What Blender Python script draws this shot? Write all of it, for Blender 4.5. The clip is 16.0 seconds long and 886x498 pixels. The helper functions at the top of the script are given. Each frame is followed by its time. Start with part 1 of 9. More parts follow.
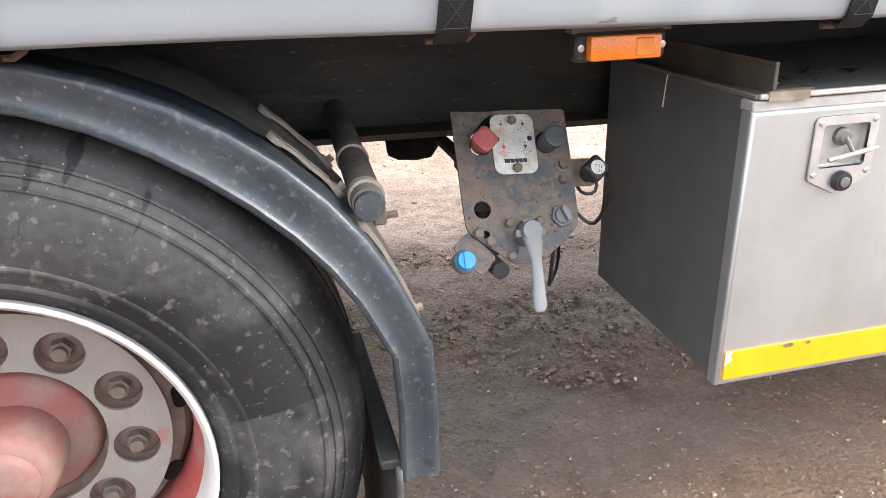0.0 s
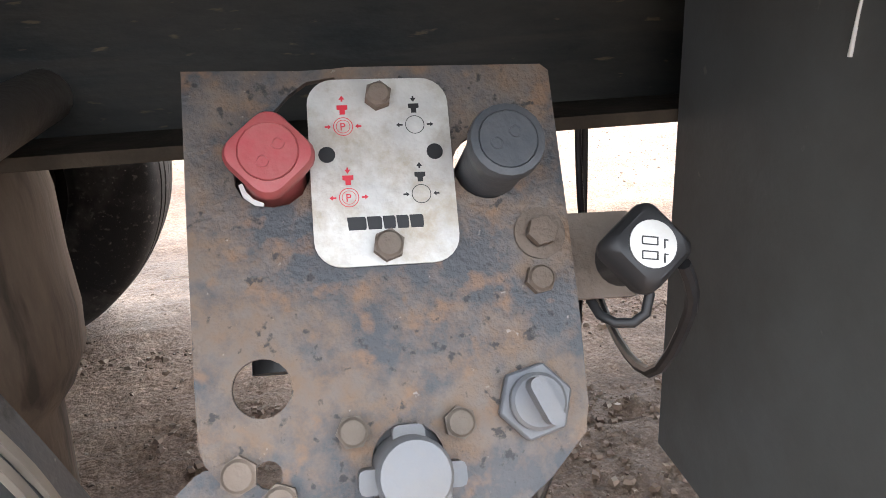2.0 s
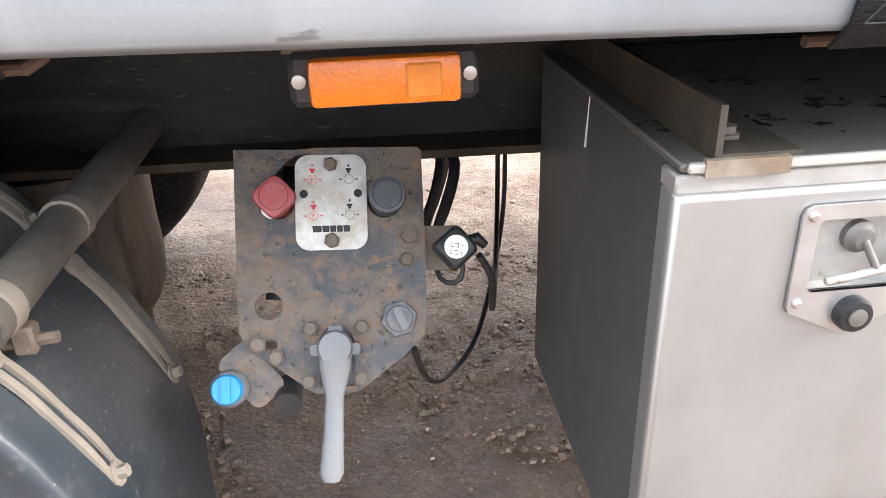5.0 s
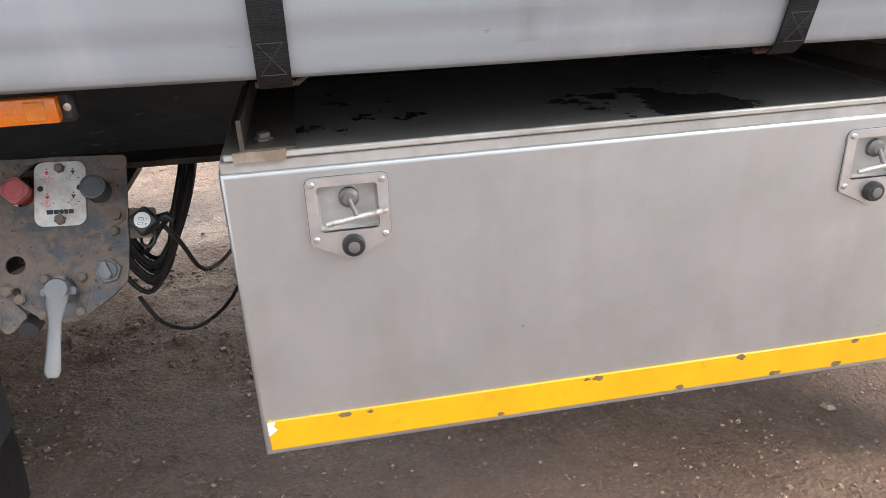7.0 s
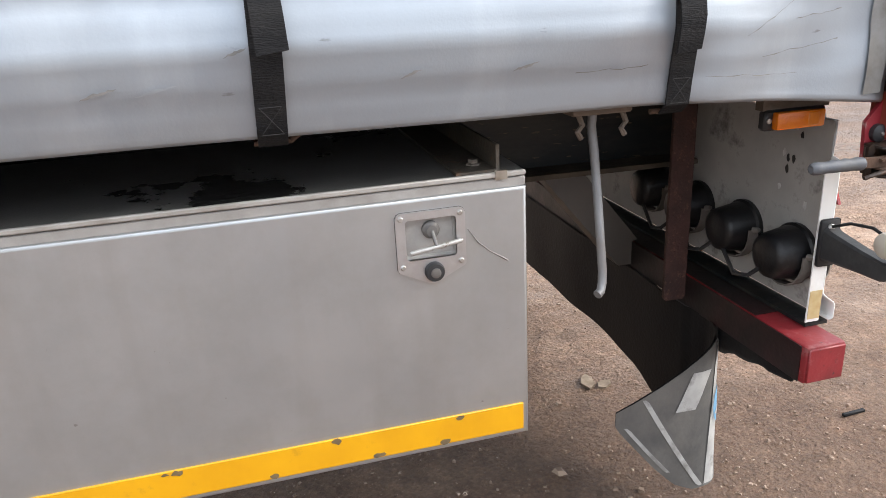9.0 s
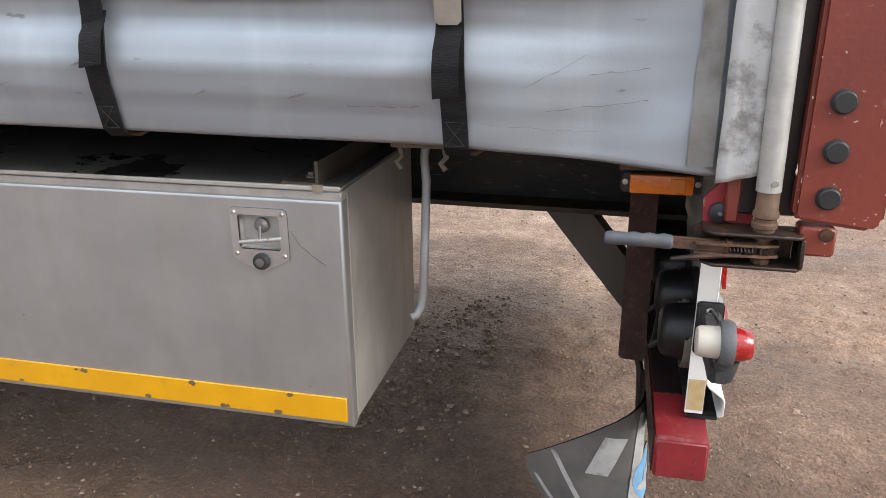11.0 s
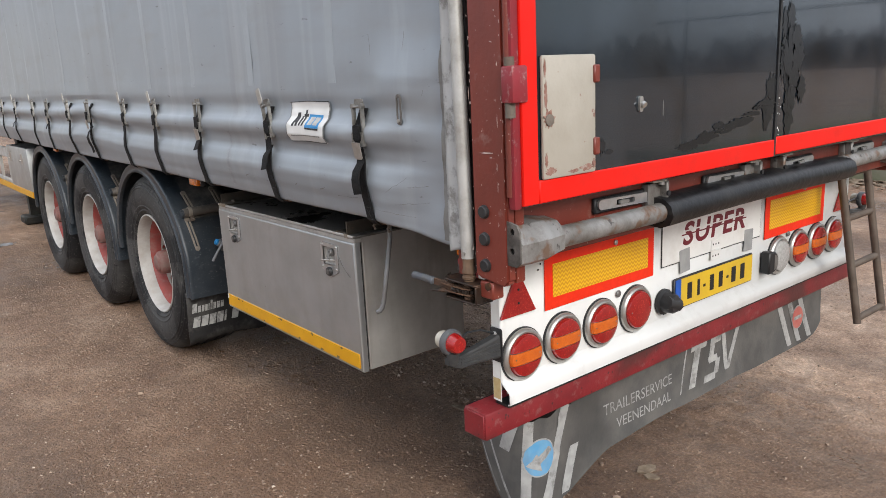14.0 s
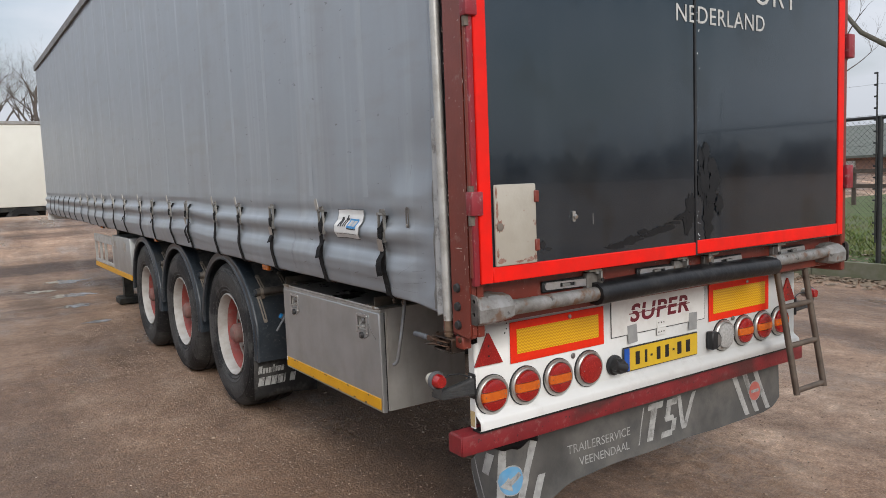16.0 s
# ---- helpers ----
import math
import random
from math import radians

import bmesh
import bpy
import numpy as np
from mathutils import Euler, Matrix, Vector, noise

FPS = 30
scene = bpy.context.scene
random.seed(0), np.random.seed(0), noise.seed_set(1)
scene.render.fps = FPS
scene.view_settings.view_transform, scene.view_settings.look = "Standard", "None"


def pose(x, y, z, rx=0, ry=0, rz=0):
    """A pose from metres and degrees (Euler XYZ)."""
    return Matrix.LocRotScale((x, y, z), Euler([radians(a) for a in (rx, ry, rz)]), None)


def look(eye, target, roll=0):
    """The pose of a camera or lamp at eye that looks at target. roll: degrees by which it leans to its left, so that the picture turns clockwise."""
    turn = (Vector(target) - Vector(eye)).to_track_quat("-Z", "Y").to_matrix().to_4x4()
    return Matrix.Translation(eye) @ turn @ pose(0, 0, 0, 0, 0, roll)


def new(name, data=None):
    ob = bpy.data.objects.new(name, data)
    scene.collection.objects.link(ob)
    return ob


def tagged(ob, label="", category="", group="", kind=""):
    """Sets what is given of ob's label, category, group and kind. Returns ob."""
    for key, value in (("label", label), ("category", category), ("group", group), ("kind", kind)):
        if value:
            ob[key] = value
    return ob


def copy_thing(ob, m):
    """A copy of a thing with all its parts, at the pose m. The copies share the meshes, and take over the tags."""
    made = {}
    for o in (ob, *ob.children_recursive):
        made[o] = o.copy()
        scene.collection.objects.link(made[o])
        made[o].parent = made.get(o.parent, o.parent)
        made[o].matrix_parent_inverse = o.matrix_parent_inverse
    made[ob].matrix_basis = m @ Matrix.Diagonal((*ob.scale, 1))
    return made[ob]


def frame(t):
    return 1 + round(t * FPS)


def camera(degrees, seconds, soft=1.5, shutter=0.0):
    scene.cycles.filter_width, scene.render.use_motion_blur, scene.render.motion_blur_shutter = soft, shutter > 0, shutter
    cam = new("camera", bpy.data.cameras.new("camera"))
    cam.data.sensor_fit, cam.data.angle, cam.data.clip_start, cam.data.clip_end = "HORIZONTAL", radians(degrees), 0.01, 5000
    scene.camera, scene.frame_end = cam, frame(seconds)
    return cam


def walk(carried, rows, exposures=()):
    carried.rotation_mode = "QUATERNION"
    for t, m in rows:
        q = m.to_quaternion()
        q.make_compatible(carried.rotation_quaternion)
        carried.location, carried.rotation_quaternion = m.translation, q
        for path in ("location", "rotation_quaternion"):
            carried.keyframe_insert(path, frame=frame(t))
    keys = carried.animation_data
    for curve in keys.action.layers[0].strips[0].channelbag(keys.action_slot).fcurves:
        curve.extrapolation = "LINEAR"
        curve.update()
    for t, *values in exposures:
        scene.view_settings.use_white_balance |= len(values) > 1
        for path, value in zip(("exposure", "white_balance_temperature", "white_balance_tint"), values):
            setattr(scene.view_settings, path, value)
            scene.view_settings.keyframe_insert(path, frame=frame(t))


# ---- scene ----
cam = camera(62.1, 16.0, 0.5)
PATH = [
    (0, (-2.539, -0.933, 1.208), (-2.1, 0.862, 0.443), -1.5),
    (0.5, (-2.398, -0.746, 1.18), (-1.962, 1.055, 0.428), -1.9),
    (1, (-2.309, -0.559, 1.144), (-1.871, 1.247, 0.406), -2.3),
    (1.5, (-2.205, -0.312, 1.049), (-1.858, 1.526, 0.339), -3.1),
    (2, (-2.15, -0.149, 0.985), (-1.862, 1.702, 0.285), -3.1),
    (2.5, (-2.141, -0.103, 0.973), (-1.88, 1.752, 0.271), -2.6),
    (3, (-2.125, -0.13, 0.979), (-1.879, 1.723, 0.27), -1.9),
    (3.5, (-2.114, -0.19, 1.006), (-1.907, 1.65, 0.249), -1.0),
    (6, (-1.948, -0.754, 1.267), (-1.774, 1.018, 0.357), -2.6),
    (6.5, (-1.833, -0.852, 1.269), (-1.595, 0.906, 0.346), -2.5),
    (7, (-1.7, -0.979, 1.273), (-1.397, 0.817, 0.448), -2.5),
    (7.5, (-1.609, -1.072, 1.295), (-1.244, 0.73, 0.509), -2.7),
    (8, (-1.48, -1.057, 1.297), (-1.076, 0.755, 0.553), -2.5),
    (8.5, (-1.284, -1.024, 1.276), (-0.833, 0.802, 0.595), -3.2),
    (9, (-1.096, -1.091, 1.288), (-0.628, 0.729, 0.602), -2.9),
    (9.5, (-0.881, -1.228, 1.328), (-0.519, 0.615, 0.643), -2.9),
    (10, (-0.669, -1.24, 1.31), (-0.481, 0.636, 0.642), -0.9),
    (12.5, (0.621, -1.129, 1.392), (-0.706, 0.248, 0.807), -3.2),
    (13, (0.902, -1.119, 1.427), (-0.545, 0.136, 0.851), -2.9),
    (13.5, (1.174, -1.217, 1.457), (-0.322, -0.013, 0.899), -3.3),
    (14, (1.45, -1.294, 1.503), (-0.075, -0.081, 1.053), -2.8),
    (14.5, (1.715, -1.273, 1.516), (0.162, -0.072, 1.135), -2.6),
    (15, (1.921, -1.357, 1.543), (0.348, -0.152, 1.265), -2.5),
    (15.5, (2.115, -1.518, 1.557), (0.494, -0.372, 1.313), -2.3),
    (16, (2.292, -1.603, 1.572), (0.635, -0.498, 1.384), -2.2),
]
EXPOSURE = [(0.0, 2.5), (0.5, 2.45), (1.0, 2.35), (1.5, 2.85), (2.0, 2.88), (3.0, 2.85), (3.5, 2.92), (6.0, 2.15), (6.5, 1.9), (7.0, 1.9), (7.5, 1.65), (8.0, 1.65), (9.0, 1.56), (9.5, 1.72), (10.0, 1.48), (12.5, 1.10), (13.5, 0.80), (14.5, 0.67), (16.0, 0.38)]
walk(cam, [(t, look(eye, target, roll)) for t, eye, target, roll in PATH], EXPOSURE)

# ---- light ----
world = bpy.data.worlds.new("sky")
scene.world = world
world.use_nodes = True
wn, wl = world.node_tree.nodes, world.node_tree.links
sky = wn.new("ShaderNodeTexSky")
sky.sky_type = "NISHITA"
sky.sun_disc = False
sky.sun_elevation, sky.sun_rotation = radians(30), radians(105)
sky.air_density, sky.dust_density = 1.2, 2.0
wtc = wn.new("ShaderNodeTexCoord")
wmap = wn.new("ShaderNodeMapping")
wmap.inputs["Scale"].default_value = (1.0, 1.0, 3.2)
cloud = wn.new("ShaderNodeTexNoise")
cloud.inputs["Scale"].default_value, cloud.inputs["Detail"].default_value = 2.2, 7
cramp = wn.new("ShaderNodeValToRGB")
cramp.color_ramp.elements[0].position, cramp.color_ramp.elements[1].position = 0.26, 0.52
cmix = wn.new("ShaderNodeMixRGB")
cmix.inputs["Color2"].default_value = (8.0, 8.45, 9.3, 1)
wl.new(wtc.outputs["Generated"], wmap.inputs["Vector"])
wl.new(wmap.outputs["Vector"], cloud.inputs["Vector"])
wl.new(cloud.outputs["Fac"], cramp.inputs["Fac"])
wl.new(cramp.outputs["Color"], cmix.inputs["Fac"])
wl.new(sky.outputs["Color"], cmix.inputs["Color1"])
# an overcast sky is three times brighter overhead than at the horizon
wsep = wn.new("ShaderNodeSeparateXYZ")
wl.new(wtc.outputs["Generated"], wsep.inputs["Vector"])
grad = wn.new("ShaderNodeMapRange")
grad.inputs["To Min"].default_value, grad.inputs["To Max"].default_value = 0.36, 1.0
wl.new(wsep.outputs["Z"], grad.inputs["Value"])
lum = wn.new("ShaderNodeMixRGB")
lum.blend_type = "MULTIPLY"
lum.inputs["Fac"].default_value = 1.0
wl.new(cmix.outputs["Color"], lum.inputs["Color1"])
wl.new(grad.outputs["Result"], lum.inputs["Color2"])
wl.new(lum.outputs["Color"], wn["Background"].inputs["Color"])
wn["Background"].inputs["Strength"].default_value = 0.15

sun = new("sun", bpy.data.lights.new("sun", "SUN"))
sun.data.energy, sun.data.angle, sun.data.color = 1.4, radians(25), (1.0, 0.96, 0.9)
sun.matrix_world = look((10, -2.7, 6), (0, 0, 0))

# ---- materials ----
MATS = {}


def mat(name, c1, c2=None, scale=8.0, rough=0.6, metal=0.0, bump=0.15, bscale=90.0, dirt=None, damt=0.4, dscale=2.5,
        rvar=0.15, coat=0.0, stretch=(1, 1, 1), vary=0.0, lo=0.42, hi=0.68, spec=0.5):
    """Base colour from fine noise, larger soiled patches, roughness that follows them, and fine relief."""
    m = bpy.data.materials.new(name)
    m.use_nodes = True
    n, l = m.node_tree.nodes, m.node_tree.links
    p = n["Principled BSDF"]
    c2 = c2 or tuple(v * 0.8 for v in c1)
    tc = n.new("ShaderNodeTexCoord")
    mp = n.new("ShaderNodeMapping")
    mp.inputs["Scale"].default_value = stretch
    l.new(tc.outputs["Object"], mp.inputs["Vector"])
    n1 = n.new("ShaderNodeTexNoise")
    n1.inputs["Scale"].default_value, n1.inputs["Detail"].default_value = scale, 6
    l.new(mp.outputs["Vector"], n1.inputs["Vector"])
    r1 = n.new("ShaderNodeValToRGB")
    r1.color_ramp.elements[0].position, r1.color_ramp.elements[1].position = 0.35, 0.65
    r1.color_ramp.elements[0].color, r1.color_ramp.elements[1].color = (*c1, 1), (*c2, 1)
    l.new(n1.outputs["Fac"], r1.inputs["Fac"])
    col = r1.outputs["Color"]
    p.inputs["Roughness"].default_value, p.inputs["Metallic"].default_value = rough, metal
    if vary:
        oi = n.new("ShaderNodeObjectInfo")
        hv = n.new("ShaderNodeHueSaturation")
        mr = n.new("ShaderNodeMapRange")
        mr.inputs["To Min"].default_value, mr.inputs["To Max"].default_value = 1 - vary, 1 + vary
        l.new(oi.outputs["Random"], mr.inputs["Value"])
        l.new(mr.outputs["Result"], hv.inputs["Value"])
        l.new(col, hv.inputs["Color"])
        col = hv.outputs["Color"]
    if dirt:
        n2 = n.new("ShaderNodeTexNoise")
        n2.inputs["Scale"].default_value, n2.inputs["Detail"].default_value, n2.inputs["Roughness"].default_value = dscale, 9, 0.68
        l.new(mp.outputs["Vector"], n2.inputs["Vector"])
        r2 = n.new("ShaderNodeMapRange")
        r2.inputs["From Min"].default_value, r2.inputs["From Max"].default_value = lo, hi
        r2.inputs["To Max"].default_value = damt
        l.new(n2.outputs["Fac"], r2.inputs["Value"])
        mx = n.new("ShaderNodeMixRGB")
        mx.inputs["Color2"].default_value = (*dirt, 1)
        l.new(r2.outputs["Result"], mx.inputs["Fac"])
        l.new(col, mx.inputs["Color1"])
        col = mx.outputs["Color"]
        ra = n.new("ShaderNodeMapRange")
        ra.inputs["To Min"].default_value, ra.inputs["To Max"].default_value = rough, min(1, rough + rvar)
        l.new(r2.outputs["Result"], ra.inputs["Value"])
        l.new(ra.outputs["Result"], p.inputs["Roughness"])
    l.new(col, p.inputs["Base Color"])
    if bump:
        n3 = n.new("ShaderNodeTexNoise")
        n3.inputs["Scale"].default_value, n3.inputs["Detail"].default_value = bscale, 4
        l.new(mp.outputs["Vector"], n3.inputs["Vector"])
        b = n.new("ShaderNodeBump")
        b.inputs["Strength"].default_value, b.inputs["Distance"].default_value = bump, 0.004
        l.new(n3.outputs["Fac"], b.inputs["Height"])
        l.new(b.outputs["Normal"], p.inputs["Normal"])
    p.inputs["Coat Weight"].default_value = coat
    p.inputs["Specular IOR Level"].default_value = spec
    MATS[name] = m
    return m


def soil_sheen(m, colour, scale, amount, lo, hi, stretch=(1, 1, 1), polar=False, detail=6):
    """A further layer of marks: where noise passes from lo to hi the base colour turns to this colour."""
    n, l = m.node_tree.nodes, m.node_tree.links
    p = n["Principled BSDF"]
    tc = n.new("ShaderNodeTexCoord")
    vec = tc.outputs["Object"]
    if polar:
        g = n.new("ShaderNodeTexGradient")
        g.gradient_type = "RADIAL"
        ln = n.new("ShaderNodeVectorMath")
        ln.operation = "LENGTH"
        cx = n.new("ShaderNodeCombineXYZ")
        l.new(vec, g.inputs["Vector"])
        l.new(vec, ln.inputs[0])
        l.new(g.outputs["Fac"], cx.inputs["X"])
        l.new(ln.outputs["Value"], cx.inputs["Y"])
        vec = cx.outputs["Vector"]
    mp = n.new("ShaderNodeMapping")
    mp.inputs["Scale"].default_value = stretch
    l.new(vec, mp.inputs["Vector"])
    t = n.new("ShaderNodeTexNoise")
    t.inputs["Scale"].default_value, t.inputs["Detail"].default_value = scale, detail
    l.new(mp.outputs["Vector"], t.inputs["Vector"])
    r = n.new("ShaderNodeMapRange")
    r.inputs["From Min"].default_value, r.inputs["From Max"].default_value, r.inputs["To Max"].default_value = lo, hi, amount
    l.new(t.outputs["Fac"], r.inputs["Value"])
    x = n.new("ShaderNodeMixRGB")
    x.inputs["Color2"].default_value = (*colour, 1)
    l.new(p.inputs["Base Color"].links[0].from_socket, x.inputs["Color1"])
    l.new(r.outputs["Result"], x.inputs["Fac"])
    l.new(x.outputs["Color"], p.inputs["Base Color"])


M_RUBBER = mat("tyre rubber", (0.022, 0.022, 0.023), (0.040, 0.039, 0.038), 60, 0.62, spec=0.3, bump=0.14, bscale=260, dirt=(0.060, 0.058, 0.056), damt=0.9, dscale=4.0, lo=0.42, hi=0.62)
soil_sheen(M_RUBBER, (0.010, 0.010, 0.011), 1.0, 0.93, 0.48, 0.52, (6, 3.4, 1), True, 5)
soil_sheen(M_RUBBER, (0.011, 0.011, 0.011), 1.0, 0.9, 0.66, 0.69, (90, 9, 1), True, 2)
soil_sheen(M_RUBBER, (0.15, 0.14, 0.13), 55, 0.5, 0.60, 0.70)
soil_sheen(M_RUBBER, (0.30, 0.28, 0.26), 190, 0.7, 0.68, 0.73)
M_PLASTIC = mat("mudguard plastic", (0.014, 0.021, 0.029), (0.021, 0.029, 0.038), 6, 0.40, bump=0.12, bscale=160, dirt=(0.070, 0.074, 0.077), damt=0.35, dscale=9, lo=0.48, hi=0.72)
soil_sheen(M_PLASTIC, (0.20, 0.195, 0.185), 110, 0.7, 0.67, 0.72)
soil_sheen(M_PLASTIC, (0.11, 0.095, 0.075), 4, 0.3, 0.55, 0.75)
soil_sheen(M_PLASTIC, (0.085, 0.09, 0.095), 3.0, 0.25, 0.45, 0.70)
soil_sheen(M_PLASTIC, (0.13, 0.13, 0.125), 75, 0.35, 0.58, 0.72, (1, 0.5, 1))
soil_sheen(M_PLASTIC, (0.010, 0.012, 0.015), 22, 0.8, 0.68, 0.71)
M_BLACK = mat("black plastic", (0.014, 0.015, 0.017), (0.024, 0.025, 0.027), 10, 0.42, bump=0.08, dirt=(0.07, 0.063, 0.056), damt=0.25, spec=0.35)
M_WEB = mat("black webbing", (0.006, 0.006, 0.007), (0.011, 0.011, 0.012), 30, 0.8, bump=0.6, bscale=420, spec=0.2, dirt=(0.05, 0.046, 0.04), damt=0.25, dscale=12, stretch=(0.35, 0.35, 1.6))
M_CHASSIS = mat("chassis paint", (0.0060, 0.0085, 0.0100), (0.0090, 0.0115, 0.0125), 7, 0.5, spec=0.3, bump=0.35, bscale=60, dirt=(0.062, 0.056, 0.044), damt=0.7, dscale=3.5, stretch=(0.4, 1, 1.2), lo=0.42, hi=0.66)
soil_sheen(M_CHASSIS, (0.12, 0.085, 0.050), 75, 0.65, 0.66, 0.72, (0.4, 1, 1.6))
soil_sheen(M_CHASSIS, (0.045, 0.037, 0.028), 22, 0.5, 0.55, 0.70, (0.12, 1, 2.2))
M_STEEL = mat("brushed stainless steel", (0.428, 0.448, 0.456), (0.488, 0.508, 0.515), 5, 0.38, 0.8, bump=0.02, bscale=300, dirt=(0.30, 0.28, 0.25), damt=0.45, dscale=2.2, rvar=0.2)
soil_sheen(M_STEEL, (0.34, 0.32, 0.29), 1.0, 0.16, 0.5, 0.66, (14, 14, 1.2))
soil_sheen(M_STEEL, (0.16, 0.14, 0.12), 60, 0.5, 0.72, 0.76)
M_STEELDARK = mat("grimy steel", (0.15, 0.145, 0.14), (0.20, 0.19, 0.18), 6, 0.5, 0.45, bump=0.2, bscale=120, dirt=(0.10, 0.085, 0.07), damt=0.7, dscale=4)
M_LATCH = mat("polished latch steel", (0.60, 0.61, 0.62), (0.52, 0.53, 0.545), 14, 0.30, 0.8, bump=0.06, dirt=(0.38, 0.37, 0.36), damt=0.5, dscale=16)
M_CHROME = mat("polished steel", (0.52, 0.51, 0.49), (0.42, 0.41, 0.385), 20, 0.34, 0.75, bump=0.05, dirt=(0.22, 0.18, 0.13), damt=0.4, dscale=18)
M_ALU = mat("dull aluminium", (0.33, 0.33, 0.32), (0.26, 0.26, 0.25), 12, 0.42, 0.6, bump=0.15, dirt=(0.16, 0.13, 0.10), damt=0.6, dscale=8)
M_CAST = mat("weathered grey casting", (0.22, 0.218, 0.21), (0.29, 0.285, 0.275), 14, 0.5, 0.3, bump=0.25, dirt=(0.10, 0.082, 0.065), damt=0.75, dscale=9)
soil_sheen(M_CAST, (0.15, 0.075, 0.038), 16, 0.8, 0.55, 0.64)
soil_sheen(M_CAST, (0.045, 0.04, 0.036), 34, 0.8, 0.63, 0.69)
M_GALV = mat("grey galvanised steel", (0.22, 0.225, 0.23), (0.17, 0.175, 0.18), 15, 0.5, 0.4, bump=0.15, dirt=(0.16, 0.13, 0.11), damt=0.5, dscale=9)
M_DUSTFILM = mat("dried mud film", (0.066, 0.061, 0.055), (0.125, 0.115, 0.102), 25, 0.8, bump=0.3, bscale=160, dirt=(0.026, 0.031, 0.037), damt=0.85, dscale=13)
# upright pale streaks paint the bellows' highlights together with its mud
M_SPRING = mat("rubber with mud and highlight streaks", (0.055, 0.042, 0.033), (0.085, 0.067, 0.052), 1.0, 0.5, bump=0.3, bscale=90, dirt=(0.17, 0.135, 0.105), damt=0.8, dscale=14, stretch=(1, 1, 0.25))
soil_sheen(M_SPRING, (0.02, 0.017, 0.015), 30, 0.8, 0.52, 0.62, (1, 1, 0.16))
M_RUST = mat("rusty brown steel", (0.10, 0.075, 0.055), (0.16, 0.125, 0.10), 18, 0.75, 0.15, bump=0.5, bscale=140, dirt=(0.19, 0.17, 0.145), damt=0.7, dscale=8)
M_PIPE = mat("grimy pipe steel", (0.085, 0.074, 0.064), (0.115, 0.100, 0.085), 18, 0.65, 0.1, bump=0.4, bscale=140, dirt=(0.21, 0.19, 0.165), damt=0.8, dscale=10, lo=0.5)
M_FOOT = mat("brown rust", (0.11, 0.062, 0.034), (0.16, 0.10, 0.06), 24, 0.7, 0.1, bump=0.4, dirt=(0.05, 0.035, 0.025), damt=0.7, dscale=16)
M_PANEL = mat("rusted blue-grey steel plate", (0.134, 0.110, 0.092), (0.152, 0.102, 0.067), 80, 0.6, 0.2, bump=0.34, bscale=320, dirt=(0.040, 0.049, 0.059), damt=0.88, dscale=24, rvar=-0.1, lo=0.42, hi=0.58)
soil_sheen(M_PANEL, (0.19, 0.110, 0.06), 55, 0.7, 0.57, 0.68)
soil_sheen(M_PANEL, (0.20, 0.165, 0.140), 9, 0.30, 0.50, 0.70)
soil_sheen(M_PANEL, (0.020, 0.020, 0.022), 130, 0.85, 0.62, 0.68)
soil_sheen(M_PANEL, (0.30, 0.27, 0.24), 160, 0.6, 0.70, 0.75)
M_YELLOW = mat("yellow reflective tape", (0.66, 0.325, 0.003), (0.60, 0.285, 0.003), 10, 0.42, bump=0.1, bscale=60, dirt=(0.22, 0.13, 0.03), damt=0.5, dscale=16, lo=0.60, hi=0.74)
M_REDDARK = mat("oxide red paint", (0.155, 0.028, 0.018), (0.19, 0.036, 0.022), 6, 0.42, bump=0.15, bscale=80, dirt=(0.30, 0.22, 0.19), damt=0.55, dscale=16, lo=0.60, hi=0.75)
soil_sheen(M_REDDARK, (0.50, 0.42, 0.38), 95, 0.8, 0.69, 0.73)
soil_sheen(M_REDDARK, (0.06, 0.02, 0.015), 5, 0.5, 0.52, 0.70, (1, 1, 0.35))
M_REDTAPE = mat("bright red tape", (0.84, 0.010, 0.004), (0.76, 0.009, 0.004), 8, 0.48, spec=0.25, bump=0.06, dirt=(0.35, 0.03, 0.02), damt=0.35, dscale=5)
M_BEAMRED = mat("worn red beam paint", (0.17, 0.012, 0.016), (0.22, 0.016, 0.020), 9, 0.5, bump=0.2, dirt=(0.30, 0.21, 0.19), damt=0.5, dscale=26, lo=0.55, hi=0.75)
soil_sheen(M_BEAMRED, (0.045, 0.018, 0.016), 5.0, 0.75, 0.48, 0.62, (1, 0.5, 1))
soil_sheen(M_BEAMRED, (0.03, 0.02, 0.018), 60, 0.7, 0.64, 0.70)
M_GRIMESHADE = mat("black grime and shade over red paint", (0.016, 0.007, 0.007), (0.030, 0.008, 0.009), 7, 0.4, bump=0.2, dirt=(0.010, 0.009, 0.008), damt=0.9, dscale=5, lo=0.40, hi=0.60)
M_DOOR = mat("gloss black door paint", (0.0050, 0.0082, 0.0130), (0.0070, 0.0105, 0.0155), 3, 0.12, spec=1.0, coat=0.35, bump=0.02, bscale=5, dirt=(0.017, 0.020, 0.024), damt=0.6, dscale=2.0, rvar=0.22)
M_DOOR.node_tree.nodes["Principled BSDF"].inputs["Specular Tint"].default_value = (0.76, 0.91, 1.0, 1)
soil_sheen(M_DOOR, (0.003, 0.0035, 0.0045), 1.0, 0.9, 0.56, 0.64, (1, 3.2, 3.0))
soil_sheen(M_DOOR, (0.026, 0.033, 0.040), 1.0, 0.5, 0.55, 0.75, (1, 5.0, 0.5))
soil_sheen(M_DOOR, (0.05, 0.05, 0.05), 40, 0.5, 0.71, 0.75)
